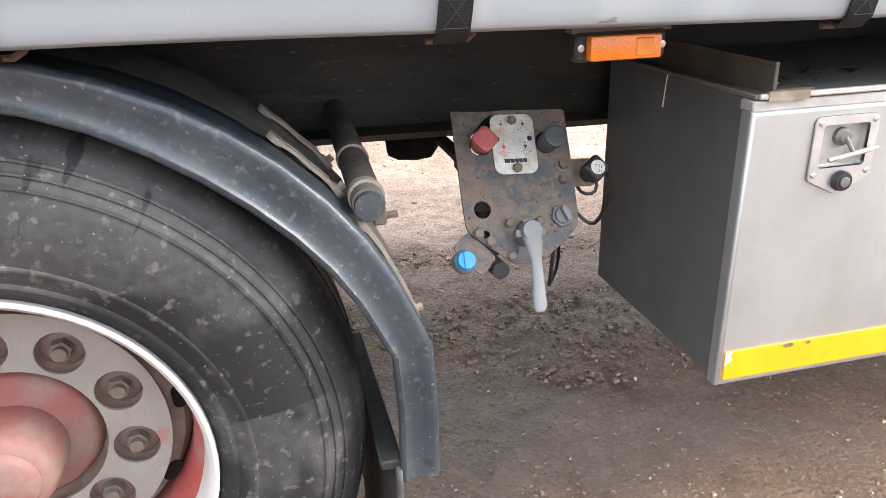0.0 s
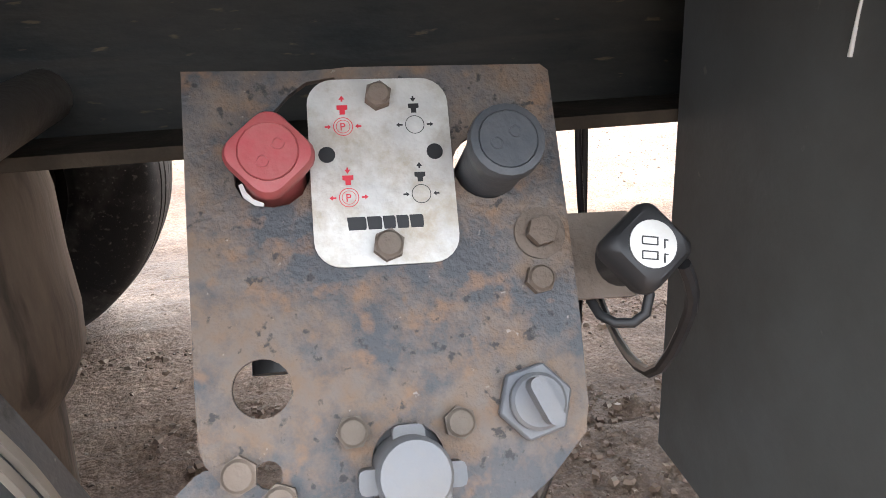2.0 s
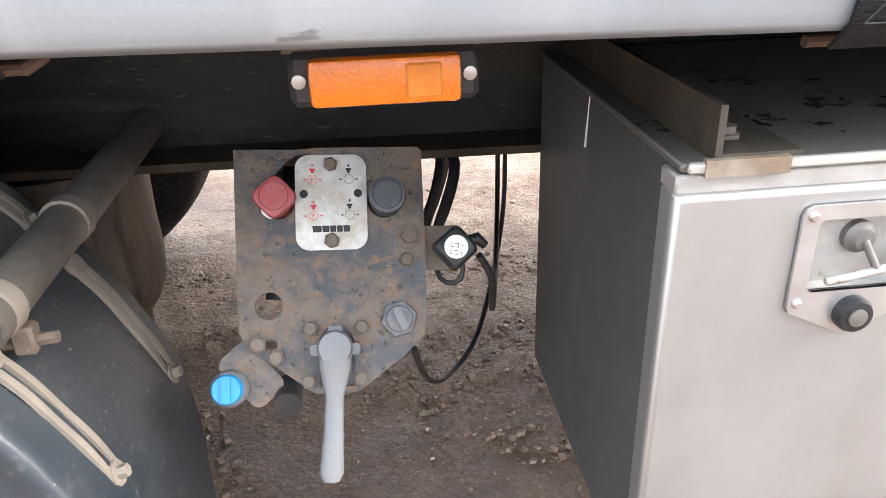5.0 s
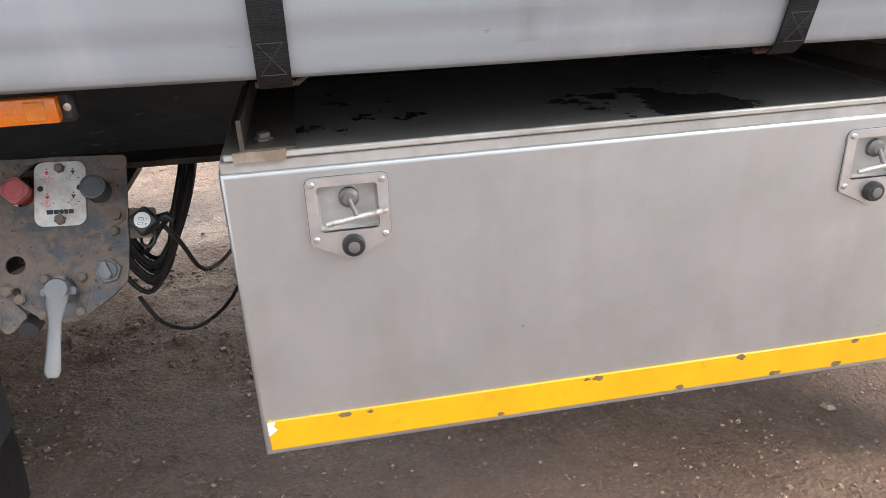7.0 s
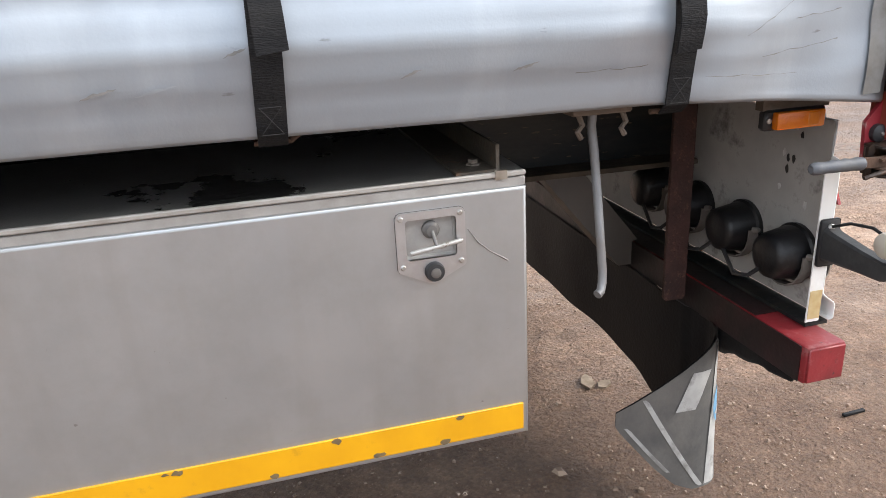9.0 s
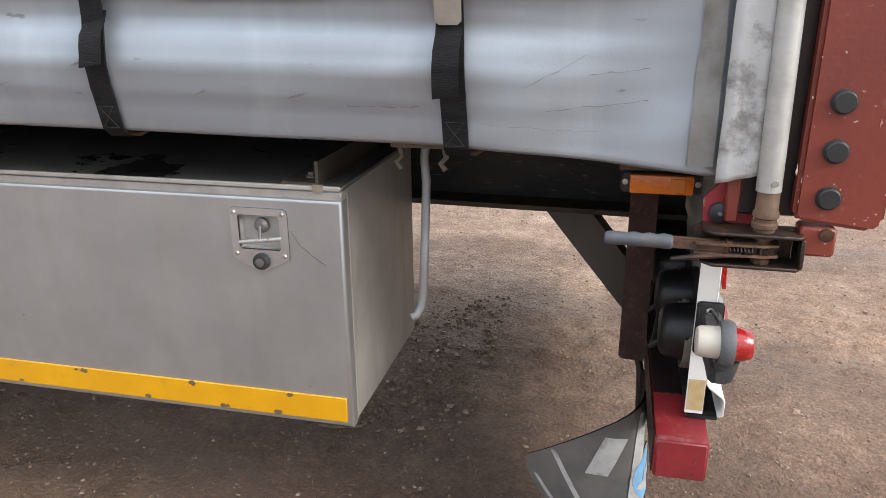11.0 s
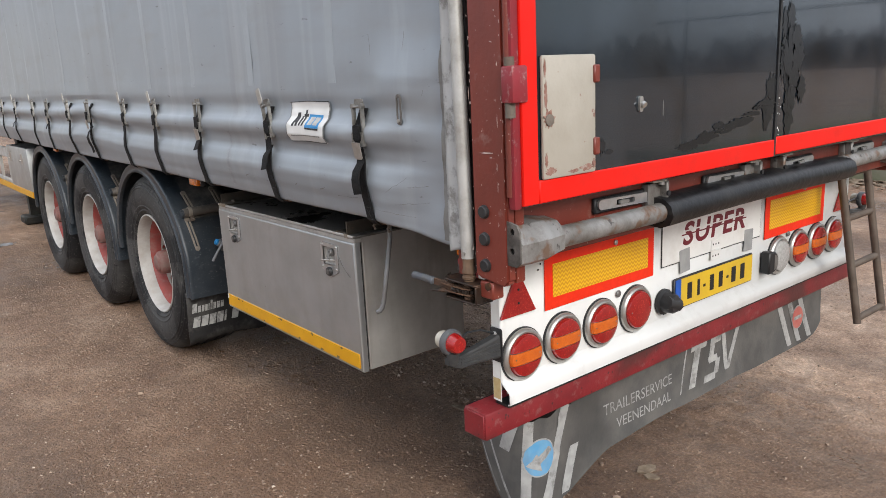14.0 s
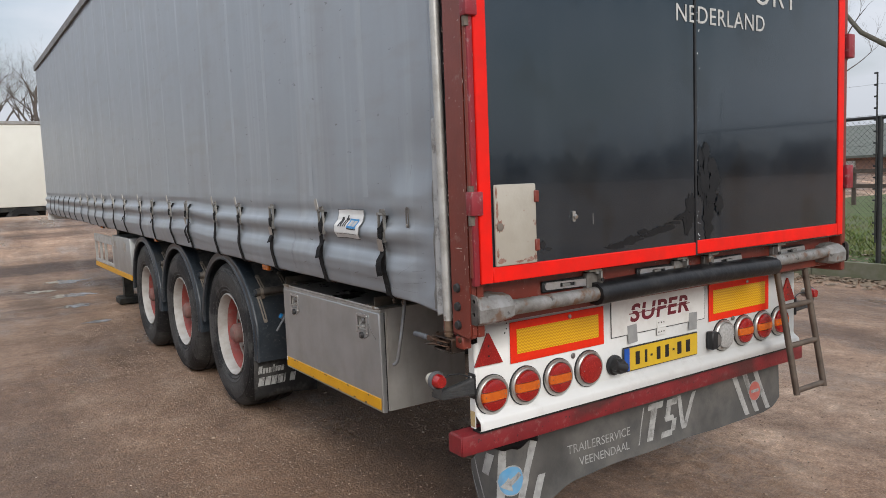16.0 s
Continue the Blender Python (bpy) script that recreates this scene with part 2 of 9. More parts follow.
M_WHITE = mat("white painted sheet", (0.74, 0.74, 0.72), (0.68, 0.68, 0.66), 4, 0.38, bump=0.05, dirt=(0.42, 0.38, 0.33), damt=0.5, dscale=5, lo=0.52, hi=0.75)
M_CREAM = mat("chipped cream paint", (0.36, 0.33, 0.275), (0.40, 0.37, 0.315), 12, 0.5, bump=0.15, dirt=(0.20, 0.065, 0.042), damt=0.9, dscale=13, lo=0.625, hi=0.67)
M_REDHUB = mat("faded red hub paint", (0.30, 0.050, 0.042), (0.245, 0.055, 0.046), 16, 0.6, bump=0.3, dirt=(0.26, 0.20, 0.175), damt=0.65, dscale=9, lo=0.50, hi=0.72)
M_HUB = mat("dusty red hub paint", (0.20, 0.062, 0.052), (0.18, 0.048, 0.042), 14, 0.7, bump=0.3, dirt=(0.19, 0.135, 0.115), damt=0.85, dscale=8, lo=0.42, hi=0.62)
M_RIMWHITE = mat("off-white rim paint", (0.46, 0.45, 0.43), (0.39, 0.38, 0.355), 14, 0.5, bump=0.15, dirt=(0.30, 0.25, 0.21), damt=0.6, dscale=10)
M_LENSRED = mat("red lamp lens", (0.30, 0.008, 0.008), (0.25, 0.006, 0.006), 60, 0.18, bump=0.12, bscale=330, coat=0.5)
# brighter red specks painted in as glints on the lens ribs
soil_sheen(M_LENSRED, (0.62, 0.05, 0.03), 170, 0.5, 0.55, 0.66)
M_LENSORANGE = mat("orange lamp lens band", (0.62, 0.125, 0.006), (0.54, 0.095, 0.005), 60, 0.25, bump=0.4, bscale=330, coat=0.5)
M_LENSAMB = mat("amber lamp lens", (0.66, 0.165, 0.003), (0.60, 0.14, 0.003), 60, 0.25, bump=0.35, bscale=330, coat=0.5)
M_LENSCLR = mat("clear lamp lens", (0.42, 0.42, 0.41), (0.32, 0.32, 0.31), 90, 0.2, bump=0.5, bscale=300, coat=0.6)
M_LENSWHT = mat("milky white lens", (0.50, 0.46, 0.39), (0.45, 0.41, 0.34), 20, 0.45, bump=0.1)
M_REFYEL = mat("yellow reflector sheet", (0.76, 0.42, 0.008), (0.66, 0.34, 0.006), 150, 0.35, bump=0.3, bscale=90, coat=0.3)
# stepped honeycomb pattern of the reflector sheet
_n, _l = M_REFYEL.node_tree.nodes, M_REFYEL.node_tree.links
_tc, _sp = _n.new("ShaderNodeTexCoord"), _n.new("ShaderNodeSeparateXYZ")
_l.new(_tc.outputs["Object"], _sp.inputs["Vector"])
_zig = _n.new("ShaderNodeMath")
_zig.operation = "PINGPONG"
_zig.inputs[1].default_value = 0.008
_l.new(_sp.outputs["Y"], _zig.inputs[0])
_sum = _n.new("ShaderNodeMath")
_l.new(_sp.outputs["Z"], _sum.inputs[0])
_l.new(_zig.outputs[0], _sum.inputs[1])
_wave = _n.new("ShaderNodeMath")
_wave.operation = "PINGPONG"
_wave.inputs[1].default_value = 0.0065
_l.new(_sum.outputs[0], _wave.inputs[0])
_rg = _n.new("ShaderNodeMapRange")
_rg.inputs["From Min"].default_value, _rg.inputs["From Max"].default_value = 0.0015, 0.005
_l.new(_wave.outputs[0], _rg.inputs["Value"])
_mx = _n.new("ShaderNodeMixRGB")
_mx.inputs["Color1"].default_value, _mx.inputs["Color2"].default_value = (0.80, 0.46, 0.010, 1), (0.60, 0.27, 0.005, 1)
_l.new(_rg.outputs["Result"], _mx.inputs["Fac"])
_l.new(_mx.outputs["Color"], _n["Principled BSDF"].inputs["Base Color"])
M_REFRED = mat("red reflector sheet", (0.82, 0.030, 0.007), (0.76, 0.026, 0.006), 60, 0.42, bump=0.1, spec=0.3)
M_PLATE = mat("yellow number plate", (0.68, 0.44, 0.02), (0.64, 0.41, 0.02), 30, 0.4, bump=0.05, dirt=(0.35, 0.24, 0.05), damt=0.3)
M_BLUE = mat("blue print", (0.012, 0.09, 0.42), (0.012, 0.08, 0.38), 30, 0.45, bump=0.03)
M_INK = mat("black ink", (0.012, 0.012, 0.013), None, 30, 0.5, bump=0)
M_PRINTWHITE = mat("worn white print", (0.60, 0.60, 0.58), (0.45, 0.45, 0.43), 25, 0.6, bump=0.1, dirt=(0.22, 0.20, 0.18), damt=0.6, dscale=9)
M_PRINTBLUE = mat("pale blue print", (0.09, 0.30, 0.52), (0.13, 0.34, 0.54), 25, 0.6, bump=0.1, dirt=(0.25, 0.25, 0.25), damt=0.4, dscale=9)
M_SKIRT = mat("grey rubber skirt", (0.070, 0.070, 0.068), (0.095, 0.093, 0.088), 8, 0.6, bump=0.2, dirt=(0.17, 0.155, 0.14), damt=0.6, dscale=4)
soil_sheen(M_SKIRT, (0.035, 0.034, 0.032), 3, 0.6, 0.50, 0.66)
M_SKIRTPRINT = mat("rubbed white print", (0.40, 0.40, 0.385), (0.30, 0.30, 0.29), 25, 0.6, bump=0.1, dirt=(0.13, 0.125, 0.115), damt=0.75, dscale=16, lo=0.50, hi=0.64)
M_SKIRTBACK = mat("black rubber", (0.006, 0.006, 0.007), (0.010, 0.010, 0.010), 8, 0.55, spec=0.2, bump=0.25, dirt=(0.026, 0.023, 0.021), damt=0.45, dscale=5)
M_FENDER = mat("wet black rubber", (0.006, 0.006, 0.007), (0.010, 0.010, 0.011), 9, 0.38, bump=0.5, bscale=38, dirt=(0.045, 0.043, 0.041), damt=0.5, dscale=14, lo=0.5, hi=0.66, spec=0.35)
M_GRIP = mat("grey blue grip plastic", (0.070, 0.076, 0.088), (0.090, 0.096, 0.108), 20, 0.55, bump=0.15, bscale=200, dirt=(0.10, 0.095, 0.085), damt=0.6, dscale=18)
M_FLAPPRINT = mat("faded grey print", (0.40, 0.40, 0.385), (0.30, 0.30, 0.29), 40, 0.7, bump=0.1, dirt=(0.08, 0.08, 0.08), damt=0.75, dscale=22, lo=0.50, hi=0.62)
M_KNOBRED = mat("red knob plastic", (0.36, 0.052, 0.062), (0.32, 0.055, 0.06), 25, 0.5, bump=0.12, bscale=200, dirt=(0.30, 0.14, 0.12), damt=0.5, dscale=30)
M_KNOBBLK = mat("dusty black knob plastic", (0.035, 0.042, 0.05), (0.05, 0.055, 0.062), 25, 0.5, bump=0.12, bscale=200, dirt=(0.10, 0.10, 0.10), damt=0.5, dscale=30)
M_KNOBBLUE = mat("blue plastic cap", (0.010, 0.20, 0.47), (0.014, 0.22, 0.49), 25, 0.4, bump=0.08)
M_GREYLEVER = mat("grey lever plastic", (0.115, 0.123, 0.135), (0.14, 0.147, 0.158), 20, 0.55, bump=0.15, bscale=200, dirt=(0.17, 0.155, 0.135), damt=0.6, dscale=18)
M_TOOLTOP = mat("wet grimy box top", (0.120, 0.115, 0.104), (0.150, 0.143, 0.130), 9, 0.42, 0.25, bump=0.15, bscale=200, dirt=(0.022, 0.022, 0.022), damt=0.92, dscale=3.2, rvar=-0.3, lo=0.565, hi=0.60)
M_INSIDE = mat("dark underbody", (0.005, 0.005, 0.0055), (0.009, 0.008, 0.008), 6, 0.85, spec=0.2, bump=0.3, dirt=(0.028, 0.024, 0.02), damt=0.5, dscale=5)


# ---- mesh tools ----
def quadbox(bm, x0, x1, y0, y1, z0, z1, bevel=0.0, seg=1):
    v = [bm.verts.new((x, y, z)) for x in (x0, x1) for y in (y0, y1) for z in (z0, z1)]
    fs = [bm.faces.new([v[i] for i in f]) for f in ((0, 1, 3, 2), (4, 6, 7, 5), (0, 4, 5, 1), (2, 3, 7, 6), (0, 2, 6, 4), (1, 5, 7, 3))]
    if bevel:
        es = list({e for f in fs for e in f.edges})
        bmesh.ops.bevel(bm, geom=es, offset=bevel, segments=seg, affect="EDGES", profile=0.5)
    return bm


def box(x0, x1, y0, y1, z0, z1, bevel=0.0, seg=1):
    return quadbox(bmesh.new(), x0, x1, y0, y1, z0, z1, bevel, seg)


def tube(bm, pts, r, n=12, caps=True):
    """A round bar along a line of points; r is one radius or one for each point."""
    pts = [Vector(p) for p in pts]
    rs = r if isinstance(r, (list, tuple)) else [r] * len(pts)
    rings, side = [], None
    for i, p in enumerate(pts):
        d = (pts[min(i + 1, len(pts) - 1)] - pts[max(i - 1, 0)]).normalized()
        if side is None:
            side = d.orthogonal().normalized()
        side = (side - d * side.dot(d)).normalized()
        up = d.cross(side)
        rings.append([bm.verts.new(p + (side * math.cos(a) + up * math.sin(a)) * rs[i]) for a in (2 * math.pi * k / n for k in range(n))])
    for a, b in zip(rings, rings[1:]):
        for k in range(n):
            bm.faces.new((a[k], a[(k + 1) % n], b[(k + 1) % n], b[k]))
    if caps:
        bm.faces.new(rings[0][::-1])
        bm.faces.new(rings[-1])
    return bm


def lathe(bm, prof, m=None, n=32, closed=False):
    """Turns a profile of (radius, height) round the local z axis, then moves it by m."""
    m = m or Matrix()
    rings = []
    for r, h in prof:
        if r < 1e-6:
            rings.append([bm.verts.new(m @ Vector((0, 0, h)))])
        else:
            rings.append([bm.verts.new(m @ Vector((r * math.cos(2 * math.pi * k / n), r * math.sin(2 * math.pi * k / n), h))) for k in range(n)])
    pairs = list(zip(rings, rings[1:])) + ([(rings[-1], rings[0])] if closed else [])
    for a, b in pairs:
        for k in range(n):
            q = [a[k % len(a)], a[(k + 1) % len(a)], b[(k + 1) % len(b)], b[k % len(b)]]
            q = [w for i, w in enumerate(q) if w not in q[:i]]
            if len(q) > 2:
                bm.faces.new(q)
    return bm


def slab(bm, outline, depth, m=None):
    """A flat plate with that outline in local x, y and its thickness along local z, moved by m."""
    m = m or Matrix()
    a = [bm.verts.new(m @ Vector((x, y, 0))) for x, y in outline]
    b = [bm.verts.new(m @ Vector((x, y, depth))) for x, y in outline]
    bm.faces.new(a[::-1])
    bm.faces.new(b)
    k = len(a)
    for i in range(k):
        bm.faces.new((a[i], a[(i + 1) % k], b[(i + 1) % k], b[i]))
    return bm


def ribbon(bm, pts, wide, thick):
    """A flat band along points (all in one plane x = const or free), width along the vector wide."""
    pts, wide = [Vector(p) for p in pts], Vector(wide)
    rows = []
    for i, p in enumerate(pts):
        d = (pts[min(i + 1, len(pts) - 1)] - pts[max(i - 1, 0)]).normalized()
        nrm = d.cross(wide).normalized() * thick
        rows.append([bm.verts.new(q) for q in (p - wide / 2, p + wide / 2, p + wide / 2 + nrm, p - wide / 2 + nrm)])
    for a, b in zip(rows, rows[1:]):
        for k in range(4):
            bm.faces.new((a[k], a[(k + 1) % 4], b[(k + 1) % 4], b[k]))
    bm.faces.new(rows[0][::-1])
    bm.faces.new(rows[-1])
    return bm


def rounded(w, h, r, n=5, cx=0.0, cy=0.0):
    out = []
    for sx, sy, a0 in ((1, 1, 0), (-1, 1, 90), (-1, -1, 180), (1, -1, 270)):
        for k in range(n + 1):
            a = radians(a0 + 90 * k / n)
            out.append((cx + sx * (w / 2 - r) + r * math.cos(a), cy + sy * (h / 2 - r) + r * math.sin(a)))
    return out


def disc(r, n=24, cx=0.0, cy=0.0, a0=0.0):
    return [(cx + r * math.cos(a0 + 2 * math.pi * k / n), cy + r * math.sin(a0 + 2 * math.pi * k / n)) for k in range(n)]


def bridge(bm, rings, close=True):
    for a, b in zip(rings, rings[1:]):
        k = len(a)
        for i in range(k if close else k - 1):
            bm.faces.new((a[i], a[(i + 1) % k], b[(i + 1) % k], b[i]))
    return bm


def holed(outline, holes, t, m):
    """A plate with holes: outline and holes filled together in local x, y, thickened downwards by t and moved by m."""
    b = bmesh.new()
    es = []
    for loop in [outline] + holes:
        vs = [b.verts.new((x, y, 0)) for x, y in loop]
        es += [b.edges.new((vs[i], vs[(i + 1) % len(vs)])) for i in range(len(vs))]
    bmesh.ops.triangle_fill(b, use_beauty=True, use_dissolve=False, edges=es)
    r = bmesh.ops.extrude_face_region(b, geom=b.faces[:])
    bmesh.ops.translate(b, vec=(0, 0, -t), verts=[v for v in r["geom"] if isinstance(v, bmesh.types.BMVert)])
    b.transform(m)
    return b


def mesh_of(name, bm, material, sharp=38):
    bmesh.ops.recalc_face_normals(bm, faces=bm.faces)
    me = bpy.data.meshes.new(name)
    bm.to_mesh(me)
    bm.free()
    me.materials.append(material)
    me.polygons.foreach_set("use_smooth", [True] * len(me.polygons))
    me.set_sharp_from_angle(angle=radians(sharp))
    return me


def thing(name, at, label, category, group="", kind=""):
    ob = new(name)
    ob.empty_display_size = 0.05
    ob.matrix_basis = Matrix.Translation(at)
    return tagged(ob, label, category, group, kind)


def part(name, bm, material, parent, label="", at=None, sharp=38):
    """One mesh object under a thing or a part. Its geometry is in world metres, or local to its parent when at is given."""
    me = bm if isinstance(bm, bpy.types.Mesh) else mesh_of(name, bm, material, sharp)
    ob = new(name, me)
    if parent is not None:
        ob.parent = parent
        if at is None:
            ob.matrix_parent_inverse = parent.matrix_basis.inverted()
        else:
            ob.matrix_basis = at
    if label:
        ob["label"] = label
    return ob


def solo(name, bm, material, label, category, group="", kind="", sharp=38):
    return tagged(part(name, bm, material, None, "", None, sharp), label, category, group, kind)


def letters(text, size, m, depth=0.001, spacing=1.0, shear=0.0, bold=0.0):
    """Built-in font as a bmesh, its baseline start at the origin of m, letters in local x, y."""
    cu = bpy.data.curves.new("letters", "FONT")
    cu.body, cu.size, cu.extrude, cu.space_character, cu.shear = text, size, depth, spacing, shear
    cu.resolution_u, cu.offset = 3, bold
    ob = new("letters", cu)
    me = bpy.data.meshes.new_from_object(ob.evaluated_get(bpy.context.evaluated_depsgraph_get()))
    bpy.data.objects.remove(ob)
    bpy.data.curves.remove(cu)
    bm = bmesh.new()
    bm.from_mesh(me)
    bpy.data.meshes.remove(me)
    bm.transform(m)
    return bm


def fn(x, y, z=0.0):
    return noise.noise(Vector((x, y, z)))


# frames of reference: local x along the trailer, local y up, local z out of the side (towards -y)
def side(x, y, z):
    return Matrix.Translation((x, y, z)) @ Matrix(((1, 0, 0, 0), (0, 0, -1, 0), (0, 1, 0, 0), (0, 0, 0, 1)))


# local x along +y, local y up, local z out of the rear (+x)
def rear(x, y, z):
    return Matrix.Translation((x, y, z)) @ Matrix(((0, 0, 1, 0), (1, 0, 0, 0), (0, 1, 0, 0), (0, 0, 0, 1)))


RAKE = 0.0105  # the loading floor climbs a little towards the front


def lift(x):
    return -RAKE * x


# ---- ground ----
def graded(lo, hi, step, far):
    a = list(np.arange(lo, hi + 1e-6, step))
    up, s = [hi], step
    while up[-1] < far:
        s *= 1.35
        up.append(up[-1] + s)
    dn, s = [lo], step
    while dn[-1] > -far:
        s *= 1.35
        dn.append(dn[-1] - s)
    return dn[:0:-1] + a + up[1:]


def ground_height(x, y):
    h = 0.012 * fn(x * 0.9, y * 0.9) + 0.009 * fn(x * 2.7, y * 2.7, 3) + 0.006 * fn(x * 7, y * 7, 5) + 0.004 * fn(x * 15, y * 15, 8)
    loose = min(1.0, max(0.0, 1.2 - abs(y - 1.7) / 0.9)) * (0.5 + 0.5 * fn(x * 1.4, y * 1.4, 11))
    h += loose * (0.045 * abs(fn(x * 6, y * 9, 6)) + 0.030 * fn(x * 14, y * 18, 2))
    near = max(0.0, 1 - max(abs(x + 4) - 9, abs(y) - 7, 0) / 12)
    rise = min(1.0, max(0.0, (-x - 11.5) / 9.0))
    fall = min(1.0, max(0.0, (-x - 20.5) / 2.0))
    ridge = 1.02 * rise * rise * (3 - 2 * rise) - 0.82 * fall * fall * (3 - 2 * fall)
    return (h - 0.012) * near + ridge


GX, GY = graded(-7, 2.4, 0.030, 900), graded(-2.6, 3.6, 0.030, 900)
GX = sorted(GX + [-13 - 0.5 * k for k in range(22)])
bm = bmesh.new()
grid = [[bm.verts.new((x, y, ground_height(x, y))) for x in GX] for y in GY]
for ra, rb in zip(grid, grid[1:]):
    for i in range(len(GX) - 1):
        bm.faces.new((ra[i], ra[i + 1], rb[i + 1], rb[i]))


def ground_material():
    m = bpy.data.materials.new("wet packed dirt")
    m.use_nodes = True
    n, l = m.node_tree.nodes, m.node_tree.links
    p = n["Principled BSDF"]
    tc = n.new("ShaderNodeTexCoord")

    def nz(scale, detail=8, rough=0.6, stretch=(1, 1, 1)):
        mp = n.new("ShaderNodeMapping")
        mp.inputs["Scale"].default_value = stretch
        l.new(tc.outputs["Object"], mp.inputs["Vector"])
        t = n.new("ShaderNodeTexNoise")
        t.inputs["Scale"].default_value, t.inputs["Detail"].default_value, t.inputs["Roughness"].default_value = scale, detail, rough
        l.new(mp.outputs["Vector"], t.inputs["Vector"])
        return t.outputs["Fac"]

    def ramp(fac, stops):
        r = n.new("ShaderNodeValToRGB")
        while len(r.color_ramp.elements) < len(stops):
            r.color_ramp.elements.new(0.5)
        for e, (pos, c) in zip(r.color_ramp.elements, stops):
            e.position, e.color = pos, (*c, 1)
        l.new(fac, r.inputs["Fac"])
        return r.outputs["Color"]

    def mix(a, b, fac, kind="MIX"):
        x = n.new("ShaderNodeMixRGB")
        x.blend_type = kind
        l.new(a, x.inputs["Color1"])
        l.new(b, x.inputs["Color2"])
        if isinstance(fac, float):
            x.inputs["Fac"].default_value = fac
        else:
            l.new(fac, x.inputs["Fac"])
        return x.outputs["Color"]

    earth = ramp(nz(3.0, 10), [(0.32, (0.215, 0.124, 0.077)), (0.52, (0.335, 0.219, 0.147)), (0.70, (0.50, 0.365, 0.27))])
    grit = ramp(nz(85, 5, 0.75), [(0.38, (0.090, 0.056, 0.036)), (0.52, (0.315, 0.205, 0.135)), (0.68, (0.68, 0.52, 0.40))])
    base = mix(earth, grit, 0.42)
    clod = ramp(nz(16, 7, 0.7), [(0.36, (0.58, 0.54, 0.50)), (0.52, (1.0, 1.0, 1.0)), (0.7, (1.4, 1.38, 1.35))])
    base = mix(base, clod, 0.6, "MULTIPLY")
    peb = n.new("ShaderNodeTexVoronoi")
    peb.inputs["Scale"].default_value = 62
    l.new(tc.outputs["Object"], peb.inputs["Vector"])
    hue = n.new("ShaderNodeSeparateColor")
    l.new(peb.outputs["Color"], hue.inputs["Color"])
    pick = ramp(hue.outputs["Red"], [(0.0, (0.55, 0.53, 0.52)), (0.6, (1.0, 0.98, 0.96)), (0.9, (1.35, 1.3, 1.25)), (1.0, (2.1, 2.0, 1.9))])
    base = mix(base, pick, 0.16, "MULTIPLY")
    patch = ramp(nz(0.42, 5, 0.5, (0.7, 1.0, 1)), [(0.36, (0.66, 0.60, 0.55)), (0.50, (1.0, 0.99, 0.98)), (0.66, (1.30, 1.30, 1.30))])
    base = mix(base, patch, 1.0, "MULTIPLY")
    tracks = ramp(nz(0.55, 6, 0.55, (0.22, 1.5, 1)), [(0.38, (0.50, 0.46, 0.43)), (0.62, (1.30, 1.28, 1.26))])
    base = mix(base, tracks, 0.75, "MULTIPLY")
    cross = ramp(nz(0.7, 6, 0.55, (1.3, 0.14, 1)), [(0.38, (0.30, 0.25, 0.22)), (0.50, (1.0, 0.98, 0.96)), (0.60, (1.1, 1.1, 1.1)), (0.72, (2.0, 2.1, 2.2))])
    sx = n.new("ShaderNodeSeparateXYZ")
    l.new(tc.outputs["Object"], sx.inputs["Vector"])
    yard = n.new("ShaderNodeMapRange")
    yard.inputs["From Min"].default_value, yard.inputs["From Max"].default_value, yard.inputs["To Max"].default_value = -6.0, -10.5, 1.0
    l.new(sx.outputs["X"], yard.inputs["Value"])
    base = mix(base, cross, yard.outputs["Result"], "MULTIPLY")
    # a paler, slightly bluer strip along the far side
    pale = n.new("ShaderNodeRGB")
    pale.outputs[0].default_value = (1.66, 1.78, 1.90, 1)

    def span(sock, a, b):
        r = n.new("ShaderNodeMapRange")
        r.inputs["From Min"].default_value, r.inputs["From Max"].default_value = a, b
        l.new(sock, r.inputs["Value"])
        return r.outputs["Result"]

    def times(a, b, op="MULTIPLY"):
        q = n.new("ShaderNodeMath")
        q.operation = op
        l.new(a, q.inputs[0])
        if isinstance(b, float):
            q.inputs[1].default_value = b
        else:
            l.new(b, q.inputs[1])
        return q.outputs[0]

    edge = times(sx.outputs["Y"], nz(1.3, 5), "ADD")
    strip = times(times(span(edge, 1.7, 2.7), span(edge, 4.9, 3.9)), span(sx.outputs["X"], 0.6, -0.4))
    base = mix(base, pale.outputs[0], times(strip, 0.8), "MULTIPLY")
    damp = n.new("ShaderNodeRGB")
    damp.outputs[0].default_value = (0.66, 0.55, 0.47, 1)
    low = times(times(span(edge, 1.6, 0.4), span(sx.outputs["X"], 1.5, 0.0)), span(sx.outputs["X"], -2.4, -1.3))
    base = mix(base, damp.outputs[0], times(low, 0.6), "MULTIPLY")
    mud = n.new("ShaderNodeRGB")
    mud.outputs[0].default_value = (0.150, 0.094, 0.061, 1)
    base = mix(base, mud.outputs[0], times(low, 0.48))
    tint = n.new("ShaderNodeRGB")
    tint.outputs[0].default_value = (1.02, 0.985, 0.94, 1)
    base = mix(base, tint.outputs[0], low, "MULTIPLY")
    wet = nz(0.8, 7, 0.55, (0.5, 1.2, 1))
    wr = n.new("ShaderNodeMapRange")
    wr.inputs["From Min"].default_value, wr.inputs["From Max"].default_value = 0.50, 0.64
    l.new(wet, wr.inputs["Value"])
    dark = n.new("ShaderNodeRGB")
    dark.outputs[0].default_value = (0.128, 0.078, 0.048, 1)
    half = n.new("ShaderNodeMath")
    half.operation = "MULTIPLY"
    half.inputs[1].default_value = 0.55
